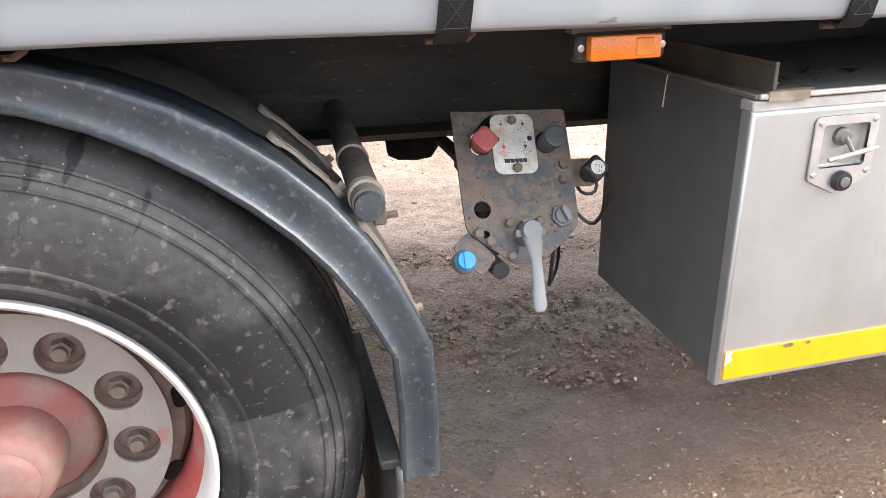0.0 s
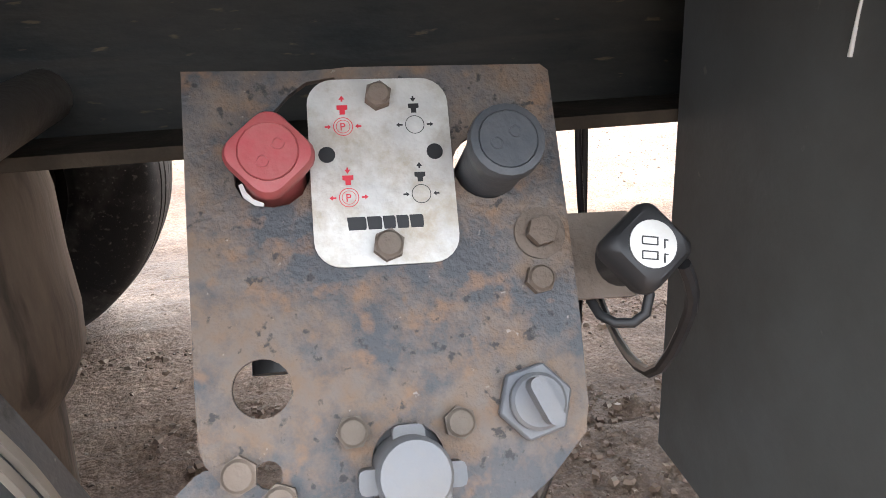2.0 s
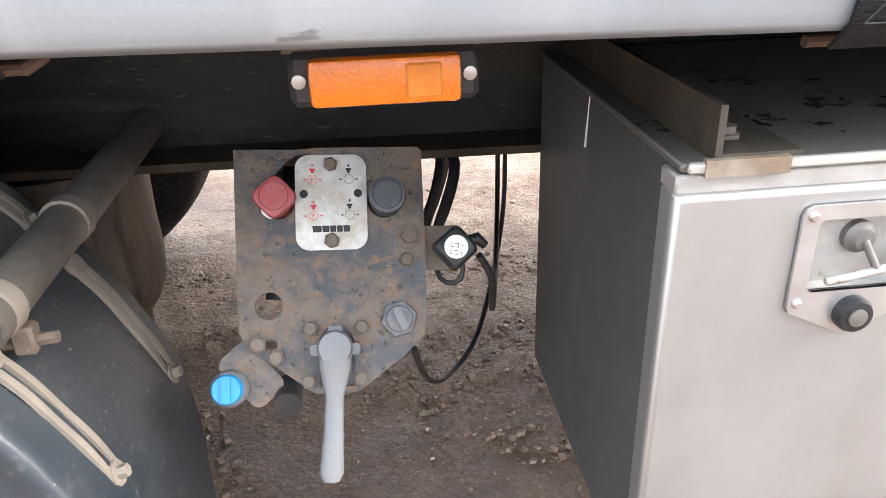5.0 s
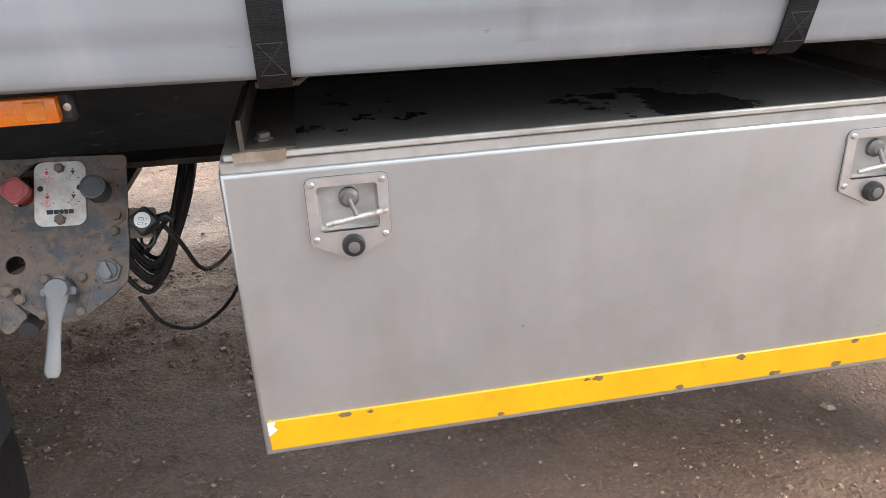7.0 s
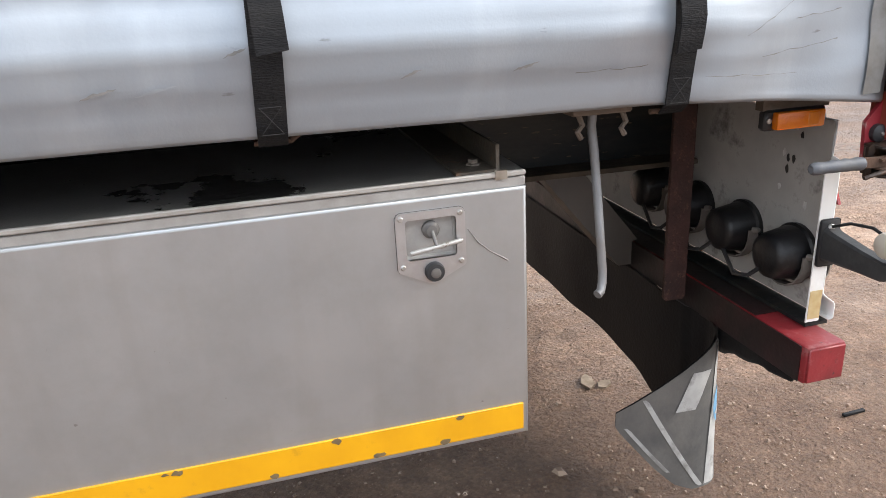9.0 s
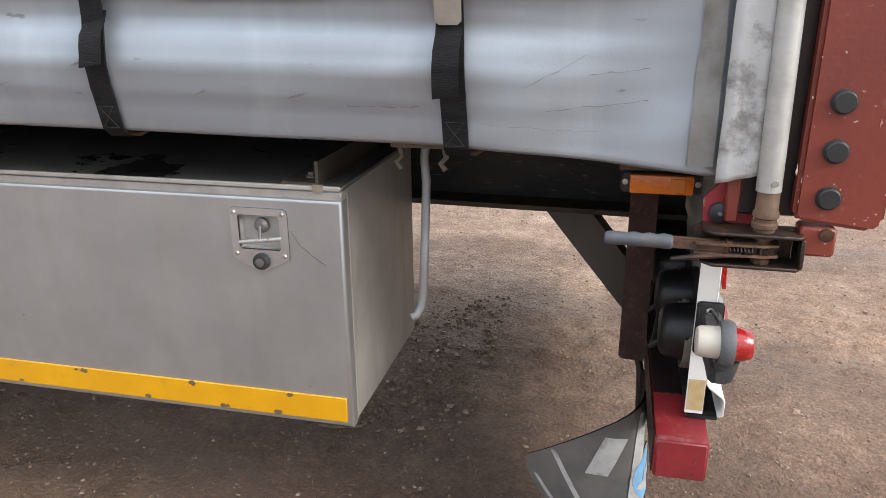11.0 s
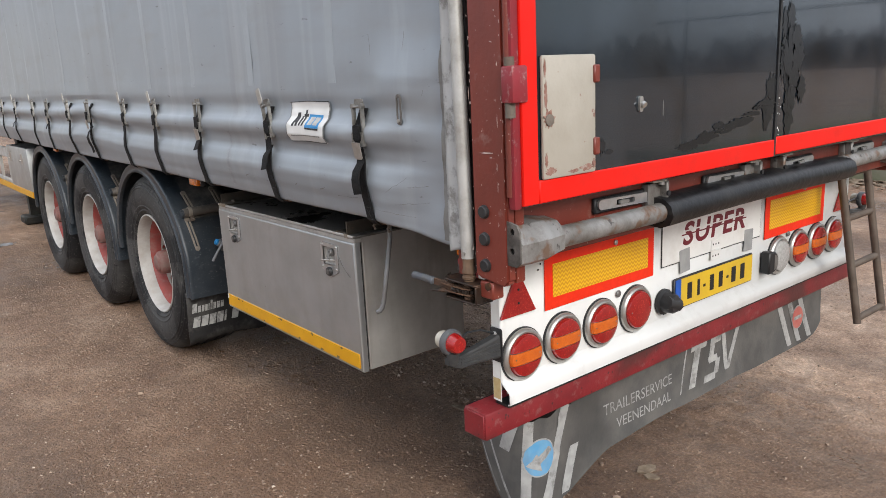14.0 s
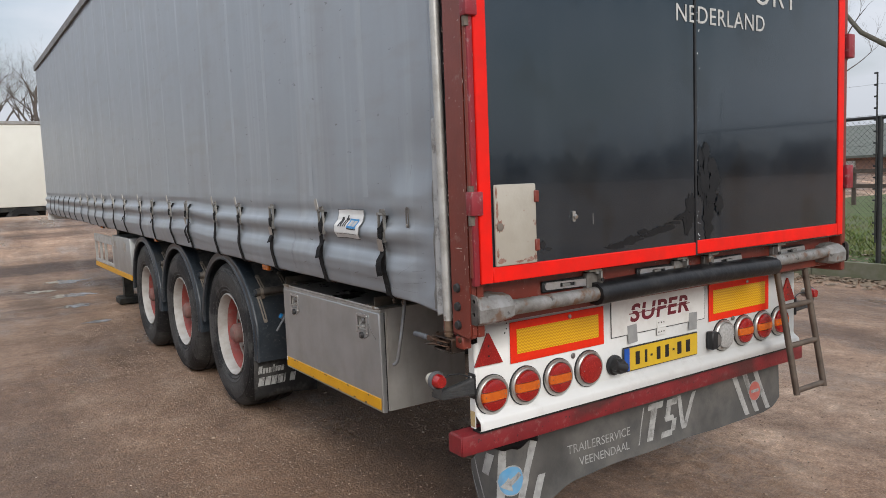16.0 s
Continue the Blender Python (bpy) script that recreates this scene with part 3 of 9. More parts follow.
    l.new(wr.outputs["Result"], half.inputs[0])
    base = mix(base, dark.outputs[0], half.outputs[0])
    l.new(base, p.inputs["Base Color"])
    rr = n.new("ShaderNodeMapRange")
    rr.inputs["To Min"].default_value, rr.inputs["To Max"].default_value = 0.66, 0.24
    l.new(wr.outputs["Result"], rr.inputs["Value"])
    l.new(rr.outputs["Result"], p.inputs["Roughness"])
    b = n.new("ShaderNodeBump")
    b.inputs["Strength"].default_value, b.inputs["Distance"].default_value = 1.0, 0.022
    hs = n.new("ShaderNodeMath")
    hs.operation = "ADD"
    l.new(nz(70, 6, 0.7), hs.inputs[0])
    l.new(nz(14, 6, 0.65), hs.inputs[1])
    h2 = n.new("ShaderNodeMath")
    h2.operation = "SUBTRACT"
    l.new(hs.outputs[0], h2.inputs[0])
    soft = n.new("ShaderNodeMath")
    soft.operation = "MULTIPLY"
    soft.inputs[1].default_value = 0.35
    l.new(peb.outputs["Distance"], soft.inputs[0])
    l.new(soft.outputs[0], h2.inputs[1])
    l.new(h2.outputs[0], b.inputs["Height"])
    l.new(b.outputs["Normal"], p.inputs["Normal"])
    return m


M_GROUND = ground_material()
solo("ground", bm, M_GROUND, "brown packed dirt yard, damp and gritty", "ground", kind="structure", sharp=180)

# ---- the semi-trailer ----
trailer = thing("semi_trailer", (-6, 1.16, 0), "long silver curtain-side semi-trailer with red rear frame, parked on dirt", "trailer")
FRONT, LEFT, RIGHT, TOP = -13.35, -0.06, 2.39, 3.77
STRAPS = (-0.448, -1.056, -1.740, -2.296, -2.803, -3.477, -3.993, -4.680, -5.198, -5.94) + tuple(-6.57 - 0.6 * k for k in range(11))
PROFILE = ((1.00, -0.056), (1.085, -0.064), (1.12, -0.074), (1.165, -0.089), (1.20, -0.096), (1.235, -0.086), (1.27, -0.066), (1.30, -0.068),
           (1.335, -0.088), (1.36, -0.088), (1.395, -0.062), (1.42, -0.056), (1.47, -0.064), (1.6, -0.060), (9.0, -0.060))


def curtain_y(x, z):
    zz = z - lift(x) - 0.010 * fn(x * 1.3, 0.3) - (0.028 * math.exp(-((x + 3.6) / 0.5) ** 2) * (1 if z < 1.5 else 0))
    for (a, ya), (b, yb) in zip(PROFILE, PROFILE[1:]):
        if zz <= b:
            f = max(0.0, (zz - a) / (b - a))
            f = f * f * (3 - 2 * f)
            y = ya + (yb - ya) * f
            break
    amp = (0.9 + 0.40 * fn(x * 0.9, 7.1)) * (1 - 0.85 * min(1.0, max(0.0, (x + 0.38) / 0.28)))
    if zz < 1.5:
        y = -0.06 + (y + 0.06) * amp
    near = max(0.0, 1 + (x + 0.45) / 0.40) if x > -0.85 else 0.0
    wrinkle = 0.011 * fn(x * 2.2, z * 5.5, 2) + 0.006 * fn(x * 7, z * 3, 9) + (0.010 * abs(fn(x * 3 + z * 2, z * 7 - x, 5)) if x > -1.2 else 0)
    upper = min(1.0, max(0.0, (zz - 1.5) / 0.3))
    sag = upper * (0.0035 * fn(x * 3.1, z * 0.22, 6) + 0.0016 * fn(x * 9.0, z * 0.3, 12) + 0.004 * fn(x * 0.8 + z * 0.9, z * 0.5 - x * 0.3, 15))
    calm = max(0.12, min(1.0, 1 - (zz - 1.50) / 0.45))
    return y + (0.35 + 0.9 * min(near, 1.4)) * calm * wrinkle + 0.006 * fn(x * 0.6, z * 0.35, 4) + sag


def hem_z(x):
    return 1.083 + lift(x) - 0.030 * max(0.0, 1 + x / 0.45) ** 1.5 + 0.006 * fn(x * 1.7, 4.4)


xs = list(np.linspace(FRONT, -4.0, 120)) + list(np.linspace(-3.95, -0.035, 150))
bm = bmesh.new()
rows = []
for x in xs:
    h = hem_z(x)
    zs = [h + 0.006] + [h + 0.45 * k / 34 for k in range(1, 35)] + list(np.linspace(h + 0.5, TOP + lift(x) - 0.05, 26))
    col = [bm.verts.new((x, curtain_y(x, h) + 0.004, h))]
    col += [bm.verts.new((x, curtain_y(x, z), z)) for z in zs]
    rows.append(col)
bridge(bm, rows, close=False)
M_CURTAIN = mat("silver grey tarpaulin", (0.290, 0.321, 0.353), (0.322, 0.355, 0.390), 1.6, 0.43, 0.38, bump=0.05, bscale=260, dirt=(0.245, 0.250, 0.255), damt=0.35, dscale=1.6, rvar=0.18, lo=0.48, hi=0.72)
soil_sheen(M_CURTAIN, (0.225, 0.225, 0.225), 1.0, 0.24, 0.52, 0.72, (5.5, 5.5, 0.7))
# pale upright streaks painted for the sheen along the sheet's creases
soil_sheen(M_CURTAIN, (0.47, 0.50, 0.53), 1.0, 0.40, 0.56, 0.74, (9, 9, 0.22))
soil_sheen(M_CURTAIN, (0.25, 0.24, 0.22), 5.0, 0.25, 0.54, 0.72, (0.5, 1, 2.2))
soil_sheen(M_CURTAIN, (0.10, 0.09, 0.08), 26, 0.6, 0.70, 0.74, (0.5, 1, 1.6))
curtain = part("side_curtain", bm, M_CURTAIN, trailer, "silver-grey tarpaulin side curtain with rolled folds at its hem", sharp=180)
sol = curtain.modifiers.new("thickness", "SOLIDIFY")
sol.thickness, sol.offset = 0.003, -1

# welded vertical bands in the tarpaulin
M_BAND = mat("tarpaulin weld band", (0.37, 0.405, 0.44), (0.335, 0.37, 0.40), 3, 0.42, 0.4, bump=0.05, dirt=(0.30, 0.31, 0.32), damt=0.5, dscale=4)
bx = -0.62
while bx > FRONT + 0.3:
    bm = bmesh.new()
    pts = [(bx, curtain_y(bx, z) - 0.0009, z) for z in np.linspace(1.50 + lift(bx), TOP + lift(bx) - 0.09, 22)]
    ribbon(bm, pts, (0.045, 0, 0), 0.0007)
    part("weld_band", bm, M_BAND, curtain)
    bx -= 0.585

# rear edge of the curtain: a loose folded strip below, the sheet itself wrapped to the leaning pole above
def pole_x(z):
    return 0.030 - 0.0155 * (z - 1.045)


def edge_strip(z0, z1, n, loose):
    b = bmesh.new()
    rws = []
    for z in np.linspace(z0, z1, n):
        w = 0.012 * fn(z * 2.3, 1.7) + 0.006 * fn(z * 9, 3)
        v = 0.005 * fn(z * 5, 8.1) + 0.003 * fn(z * 17, 2.3)
        x1 = pole_x(z) - 0.011
        f = [-0.0795 + w * 0.3, -0.083 + w * 0.5, -0.080 + 0.8 * v, -0.083 + v, -0.078 + 0.5 * v]
        rws.append([b.verts.new((-0.045 + (x1 + 0.045) * k / 4 + 0.3 * v, f[k] if loose else f[k] + 0.004, z + (0.004 * k - 0.004 if loose else 0))) for k in range(5)])
    return bridge(b, rws, close=False)


M_EDGE = mat("worn light tarpaulin", (0.46, 0.46, 0.45), (0.38, 0.38, 0.37), 9, 0.55, 0.05, bump=0.4, bscale=70, dirt=(0.13, 0.12, 0.105), damt=0.75, dscale=16, lo=0.51, hi=0.64)
soil_sheen(M_EDGE, (0.20, 0.185, 0.16), 1.0, 0.6, 0.54, 0.66, (30, 30, 5))
edge = part("curtain_edge", edge_strip(1.056, 1.80, 90, True), M_EDGE, trailer, "worn light strip at the curtain's rear edge", sharp=180)
edge.modifiers.new("thickness", "SOLIDIFY").thickness = 0.003
upper_edge = part("curtain_edge", edge_strip(1.79, TOP - 0.06, 90, False), M_CURTAIN, trailer, "", sharp=180)
upper_edge.modifiers.new("thickness", "SOLIDIFY").thickness = 0.003
M_POLE = mat("scuffed aluminium pole", (0.50, 0.50, 0.48), (0.44, 0.44, 0.42), 14, 0.42, 0.35, bump=0.12, dirt=(0.17, 0.14, 0.11), damt=0.55, dscale=9)
pole = part("tension_pole", tube(bmesh.new(), [(pole_x(1.045), -0.082, 1.045), (pole_x(TOP - 0.05), -0.082, TOP - 0.05)], 0.0178, 20), M_POLE, trailer, "scuffed aluminium curtain pole")
part("pole_rivet", tube(bmesh.new(), [(0.034, -0.098, 1.06), (0.034, -0.103, 1.06)], 0.005, 8), M_CHROME, pole)
part("pole_foot", lathe(bmesh.new(), [(0.0, 0), (0.0155, 0), (0.0155, 0.016), (0.0190, 0.018), (0.0190, 0.024), (0.0165, 0.027), (0.0165, 0.032), (0.0190, 0.034), (0.0190, 0.040), (0.0165, 0.044), (0.0160, 0.075), (0, 0.075)], Matrix.Translation((0.031, -0.082, 0.972)), 18), M_FOOT, pole, "rusty pole foot")

# roof rail and roof
part("roof_rail", slab(bmesh.new(), [(FRONT, TOP + lift(FRONT) - 0.06), (0.1, TOP - 0.06), (0.1, TOP + 0.03), (FRONT, TOP + lift(FRONT) + 0.03)], 0.05, side(0, LEFT + 0.02, 0)), M_STEELDARK, trailer, "dark roof rail")
bm = slab(bmesh.new(), [(FRONT, TOP + lift(FRONT) + 0.01), (0.1, TOP + 0.01), (0.1, TOP + 0.03), (FRONT, TOP + lift(FRONT) + 0.03)], RIGHT - LEFT - 0.06, side(0, RIGHT, 0))
part("roof", bm, M_BAND, trailer)
part("far_curtain", slab(bmesh.new(), [(FRONT, 1.08 + lift(FRONT)), (-0.05, 1.08), (-0.05, TOP), (FRONT, TOP + lift(FRONT))], 0.01, side(0, RIGHT + 0.01, 0)), M_CURTAIN, trailer)
part("front_wall", box(FRONT - 0.04, FRONT, LEFT, RIGHT, 1.1, TOP + 0.14), M_WHITE, trailer)

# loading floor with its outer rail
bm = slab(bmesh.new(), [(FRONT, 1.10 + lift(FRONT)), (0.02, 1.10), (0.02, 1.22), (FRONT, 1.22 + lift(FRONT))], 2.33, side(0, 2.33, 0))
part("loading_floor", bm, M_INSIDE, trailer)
bm = slab(bmesh.new(), [(FRONT, 1.088 + lift(FRONT)), (-0.05, 1.088), (-0.05, 1.15), (FRONT, 1.15 + lift(FRONT))], 0.03, side(0, -0.005, 0))
part("floor_rail", bm, M_RUST, trailer, "rusty floor edge rail")

# chassis beams, cross members
def channel(y):
    return slab(bmesh.new(), [(-9.2, 0.838 + lift(-9.2)), (-0.02, 0.838), (-0.02, 1.10), (-9.2, 1.10 + lift(-9.2))], 0.012, side(0, y, 0))


M_FLANGE = mat("dusty brown flange", (0.060, 0.048, 0.036), (0.085, 0.068, 0.050), 20, 0.85, bump=0.4, dirt=(0.030, 0.026, 0.022), damt=0.6, dscale=14, spec=0.2)
for y0, sgn in ((0.487, 1), (1.83, -1)):
    cb = part("chassis_beam", channel(y0 + 0.094 * sgn), M_CHASSIS, trailer, "dark dirty chassis beam")
    part("beam_flange", slab(bmesh.new(), [(-9.2, 0.826 + lift(-9.2)), (-0.02, 0.826), (-0.02, 0.838), (-9.2, 0.838 + lift(-9.2))], 0.18, side(0, max(y0, y0 + 0.18 * sgn), 0)), M_FLANGE, cb, "dusty lower flange")
for k in range(24):
    x = -0.35 - 0.5 * k
    part("cross_member", box(x - 0.03, x + 0.03, 0.30, 2.1, 1.05 + lift(x), 1.10 + lift(x)), M_CHASSIS, trailer)

# ---- straps with over-centre buckles ----
def strap_pts(x0, z0, z1, dx, out=0.006):
    """Webbing pulled taut from the buckle to the hem: it bridges the hollows between the folds."""
    n = 18
    zs = [z0 + (z1 - z0) * k / n for k in range(n + 1)]
    xs_ = [x0 + dx * (k / n) ** 1.4 for k in range(n + 1)]
    ys_ = [curtain_y(x, z) for x, z in zip(xs_, zs)]
    hull = [min([ys_[k]] + [ys_[a] + (ys_[b] - ys_[a]) * (k - a) / (b - a) for a in range(k) for b in range(k + 1, n + 1)]) for k in range(n + 1)]
    return [(x, 0.25 * y + 0.75 * h - out, z) for x, y, h, z in zip(xs_, ys_, hull, zs)]


SLANT = {0: 0.006, 1: -0.008, 2: -0.002}
M_BUCKLE = mat("dull buckle steel", (0.30, 0.295, 0.28), (0.22, 0.215, 0.20), 40, 0.36, 0.65, bump=0.08, dirt=(0.10, 0.085, 0.065), damt=0.6, dscale=30)
M_STITCH = mat("dark grey thread", (0.024, 0.024, 0.024), None, 60, 0.8, bump=0)
M_HOOK = mat("dark rusty hook steel", (0.07, 0.040, 0.026), (0.10, 0.06, 0.04), 30, 0.75, bump=0.3)
for i, sx in enumerate(STRAPS):
    hz = hem_z(sx + 0.08)
    zb = 1.395 + lift(sx) * 0.95
    strap = part("tension_strap", ribbon(bmesh.new(), strap_pts(sx, zb + 0.03, hz + 0.004, SLANT.get(i, -0.012)) + [(sx + SLANT.get(i, -0.012), curtain_y(sx, hz) + 0.012, hz - 0.012)], (0.041, 0, 0), -0.0035), M_WEB, trailer)
    cy = curtain_y(sx, zb) - 0.010
    if sx > -9.5:
        tilt = 0.0 if i in (0, 2, 5, 7) else radians(9)
        m = side(sx, cy, zb) @ Matrix.Rotation(tilt, 4, "Z")
        bm = bmesh.new()
        for q in (-1, 1):
            slab(bm, rounded(0.0075, 0.128, 0.0037, 3, q * 0.0235, -0.020), 0.011, m @ Matrix.Translation((0, 0, 0.004)))
            slab(bm, disc(0.0085, 14, q * 0.0235, 0.036), 0.012, m @ Matrix.Translation((0, 0, 0.004)))
            slab(bm, rounded(0.014, 0.044, 0.006, 4, q * 0.0225, -0.062), 0.004, m @ Matrix.Translation((0, 0, 0.015)))
        slab(bm, rounded(0.046, 0.018, 0.006, 4, 0, 0.048), 0.004, m @ Matrix.Translation((0, 0, 0.002)))
        for zz in (0.034, -0.076):
            tube(bm, [m @ Vector((-0.027, zz, 0.012)), m @ Vector((0.027, zz, 0.012))], 0.0042, 8)
        part("buckle", bm, M_BUCKLE, strap, "stainless over-centre buckle")
        if i in (0, 2, 5, 7):
            cm = m @ Matrix.Translation((0, -0.095, 0.020)) @ Matrix.Rotation(radians(10), 4, "X")
            part("buckle_cover", slab(bmesh.new(), [(-0.020, -0.022), (-0.014, -0.027), (0.014, -0.027), (0.020, -0.022), (0.021, 0.025), (-0.021, 0.025)], 0.003, cm), M_CHROME, strap, "smooth steel buckle plate")
        else:
            cm = m @ Matrix.Translation((-0.014, 0.070, 0.020)) @ Matrix.Rotation(radians(12), 4, "Z")
            part("buckle_cover", slab(bmesh.new(), rounded(0.030, 0.056, 0.007, 3), 0.003, cm), M_CHROME, strap, "smooth steel buckle plate")
        part("webbing_roll", slab(bmesh.new(), rounded(0.034, 0.046, 0.008, 3, 0, -0.042), 0.020, m @ Matrix.Translation((0, 0, 0.003))), M_WEB, strap)
    tails = {0: (-0.003, 0.12), 1: (0.003, 0.085), 5: (0.0, 0.16), 2: (0.0, 0.05), 7: (0.0, 0.05), 9: (0.0, 0.07)}
    if i in tails:
        dx, ln = tails[i]
        zt = zb - 0.108
        pts = [(sx + dx * f, curtain_y(sx, zt - ln * f) - 0.016 - 0.020 * f - 0.006 * math.sin(5 * f), zt - ln * f) for f in (0, 0.2, 0.4, 0.6, 0.8, 1.0)]
        part("strap_tail", ribbon(bmesh.new(), pts, (0.041, 0, 0.006), -0.003), M_WEB, strap, "loose end of black webbing")
    if sx > -3.2:
        lo_, hi_ = hz + 0.008, hz + 0.046
        cx_ = sx + SLANT.get(i, -0.012) * 0.9
        bm = bmesh.new()
        for (a0, b0), (a1, b1) in (((-0.015, lo_), (0.015, hi_)), ((0.015, lo_), (-0.015, hi_)), ((-0.015, hi_), (0.015, hi_)), ((-0.015, lo_), (0.015, lo_))):
            tube(bm, [(cx_ + a0, curtain_y(cx_, b0) - 0.0105, b0), (cx_ + a1, curtain_y(cx_, b1) - 0.0105, b1)], 0.0006, 4)
        part("stitching", bm, M_STITCH, strap, "grey cross-stitching")
    bm = bmesh.new()
    hx = sx + SLANT.get(i, -0.012)
    tube(bm, [(hx - 0.026, -0.030, hz - 0.010), (hx + 0.026, -0.030, hz - 0.010)], 0.0045, 8)
    tube(bm, [(hx + 0.024, -0.032, hz - 0.011), (hx + 0.036, -0.026, hz - 0.004), (hx + 0.04, -0.01, hz + 0.01)], 0.0045, 8)
    part("strap_hook", bm, M_HOOK, strap, "small rusty hook")

# the lone slotted clip without a strap
bm = holed(rounded(0.020, 0.085, 0.0095, 4), [rounded(0.012, 0.062, 0.0055, 4, 0, 0.003)], 0.004, side(-0.252, -0.0755, 1.425))
clip = part("spare_clip", bm, M_STEELDARK, trailer, "empty slotted strap clip")
part("clip_rivet", tube(bmesh.new(), [(-0.252, -0.074, 1.394), (-0.252, -0.080, 1.394)], 0.005, 8), M_CHROME, clip)

# sticker of the tarpaulin maker
def on_curtain(x, z, out):
    return (x, curtain_y(x, z) - out, z)


def draped(x0, x1, z0, z1, out, nx=14, nz=10, skew=0.0):
    b = bmesh.new()
    rws = [[b.verts.new(on_curtain(x + skew * (z - z0), z + 0.0012 * math.sin(30 * x), out)) for x in np.linspace(x0, x1, nx)] for z in np.linspace(z0, z1, nz)]
    return bridge(b, rws, close=False)


sticker = part("sticker", draped(-0.897, -0.645, 1.318, 1.452, 0.007, 40, 30), mat("white sticker vinyl", (0.72, 0.72, 0.70), (0.66, 0.66, 0.64), 10, 0.45, bump=0.05, dirt=(0.45, 0.43, 0.40), damt=0.3), trailer, "white sticker with black and blue shapes", sharp=180)
for z0, z1, x0, x1 in ((1.318, 1.3205, -0.897, -0.645), (1.4495, 1.452, -0.897, -0.645), (1.3205, 1.4495, -0.897, -0.8945), (1.3205, 1.4495, -0.6475, -0.645)):
    part("sticker_border", draped(x0, x1, z0, z1, 0.0082, 40 if x1 - x0 > 0.1 else 3, 30 if z1 - z0 > 0.1 else 3), M_INK, sticker)
for x0, x1, z0, z1, lean in ((-0.862, -0.848, 1.372, 1.415, 0.35), (-0.838, -0.824, 1.372, 1.415, -0.1), (-0.850, -0.830, 1.384, 1.392, 0), (-0.816, -0.805, 1.372, 1.402, 0), (-0.798, -0.786, 1.372, 1.422, 0), (-0.806, -0.776, 1.400, 1.409, 0)):
    part("sticker_logo", draped(x0, x1, z0, z1, 0.0084, 8, 14, lean), M_INK, sticker)
part("sticker_logo", draped(-0.772, -0.680, 1.366, 1.408, 0.0080, 18, 12), M_KNOBBLUE, sticker, "blue logo block")
part("sticker_logo", draped(-0.772, -0.680, 1.360, 1.3655, 0.0084, 18, 3), M_INK, sticker)
for k, (a, w) in enumerate(((-0.758, 0.030), (-0.722, 0.030))):
    part("sticker_logo", draped(a, a + w, 1.376, 1.400, 0.0088, 8, 8, 0.1), M_PRINTWHITE, sticker)
for k in range(14):
    part("sticker_line", draped(-0.868 + 0.0142 * k, -0.868 + 0.0142 * k + 0.010, 1.338, 1.3415, 0.0084, 5, 3), M_STEELDARK, sticker)

# scuffs and scratches on the folds above the tool box
M_SCUFF_SHADE = mat("dark tarpaulin scuff and crease shade", (0.15, 0.145, 0.135), (0.25, 0.245, 0.235), 60, 0.7, bump=0.1)
random.seed(15)
for x, z, w in ((-1.269, 1.174, 0.045), (-1.201, 1.172, 0.052), (-1.099, 1.213, 0.03), (-0.701, 1.166, 0.04), (-0.87, 1.169, 0.03)):
    b = bmesh.new()
    top, low = [], []
    for k in range(11):
        f = k / 10
        h = 0.0017 * math.sin(3.14 * f) * (0.4 + random.random()) + 0.0003
        zz = z + 0.010 * (f - 0.5) + 0.002 * random.random()
        top.append(b.verts.new(on_curtain(x + w * (f - 0.5), zz + h, 0.0045)))
        low.append(b.verts.new(on_curtain(x + w * (f - 0.5), zz - h, 0.0045)))
    bridge(b, [low, top], close=False)
    part("scuff_mark", b, M_SCUFF_SHADE if w < 0.05 else M_BAND, curtain)

# a yellow-brown run of old water stain on the folds
def stain_material():
    m = mat("yellow brown water stain", (0.30, 0.235, 0.12), (0.24, 0.18, 0.09), 12, 0.5, bump=0)
    n, l = m.node_tree.nodes, m.node_tree.links
    tc, sp = n.new("ShaderNodeTexCoord"), n.new("ShaderNodeSeparateXYZ")
    l.new(tc.outputs["Generated"], sp.inputs["Vector"])
    tent = n.new("ShaderNodeMath")
    tent.operation = "PINGPONG"
    tent.inputs[1].default_value = 0.5
    l.new(sp.outputs["X"], tent.inputs[0])
    nz = n.new("ShaderNodeTexNoise")
    nz.inputs["Scale"].default_value, nz.inputs["Detail"].default_value = 18, 6
    mp = n.new("ShaderNodeMapping")
    mp.inputs["Scale"].default_value = (1, 1, 0.25)
    l.new(tc.outputs["Object"], mp.inputs["Vector"])
    l.new(mp.outputs["Vector"], nz.inputs["Vector"])
    mul = n.new("ShaderNodeMath")
    mul.operation = "MULTIPLY"
    l.new(tent.outputs[0], mul.inputs[0])
    l.new(nz.outputs["Fac"], mul.inputs[1])
    rg = n.new("ShaderNodeMapRange")
    rg.inputs["From Min"].default_value, rg.inputs["From Max"].default_value, rg.inputs["To Max"].default_value = 0.09, 0.32, 0.28
    l.new(mul.outputs[0], rg.inputs["Value"])
    l.new(rg.outputs["Result"], n["Principled BSDF"].inputs["Alpha"])
    return m


M_STAIN = stain_material()
for x0, x1, z0, z1, lean in ((-1.465, -1.395, 1.125, 1.34, 0.0),):
    part("water_stain", draped(x0, x1, z0, z1, 0.0046, 10, 40, lean), M_STAIN, curtain, "yellow-brown water stain", sharp=180)

# dark grime beside the rear edge of the curtain, and long scratches on the lowest fold
M_GRIME = mat("grey brown tarpaulin grime", (0.12, 0.11, 0.095), (0.20, 0.19, 0.17), 22, 0.7, bump=0.1, dirt=(0.26, 0.26, 0.255), damt=0.8, dscale=14)
b = bmesh.new()
rws = []
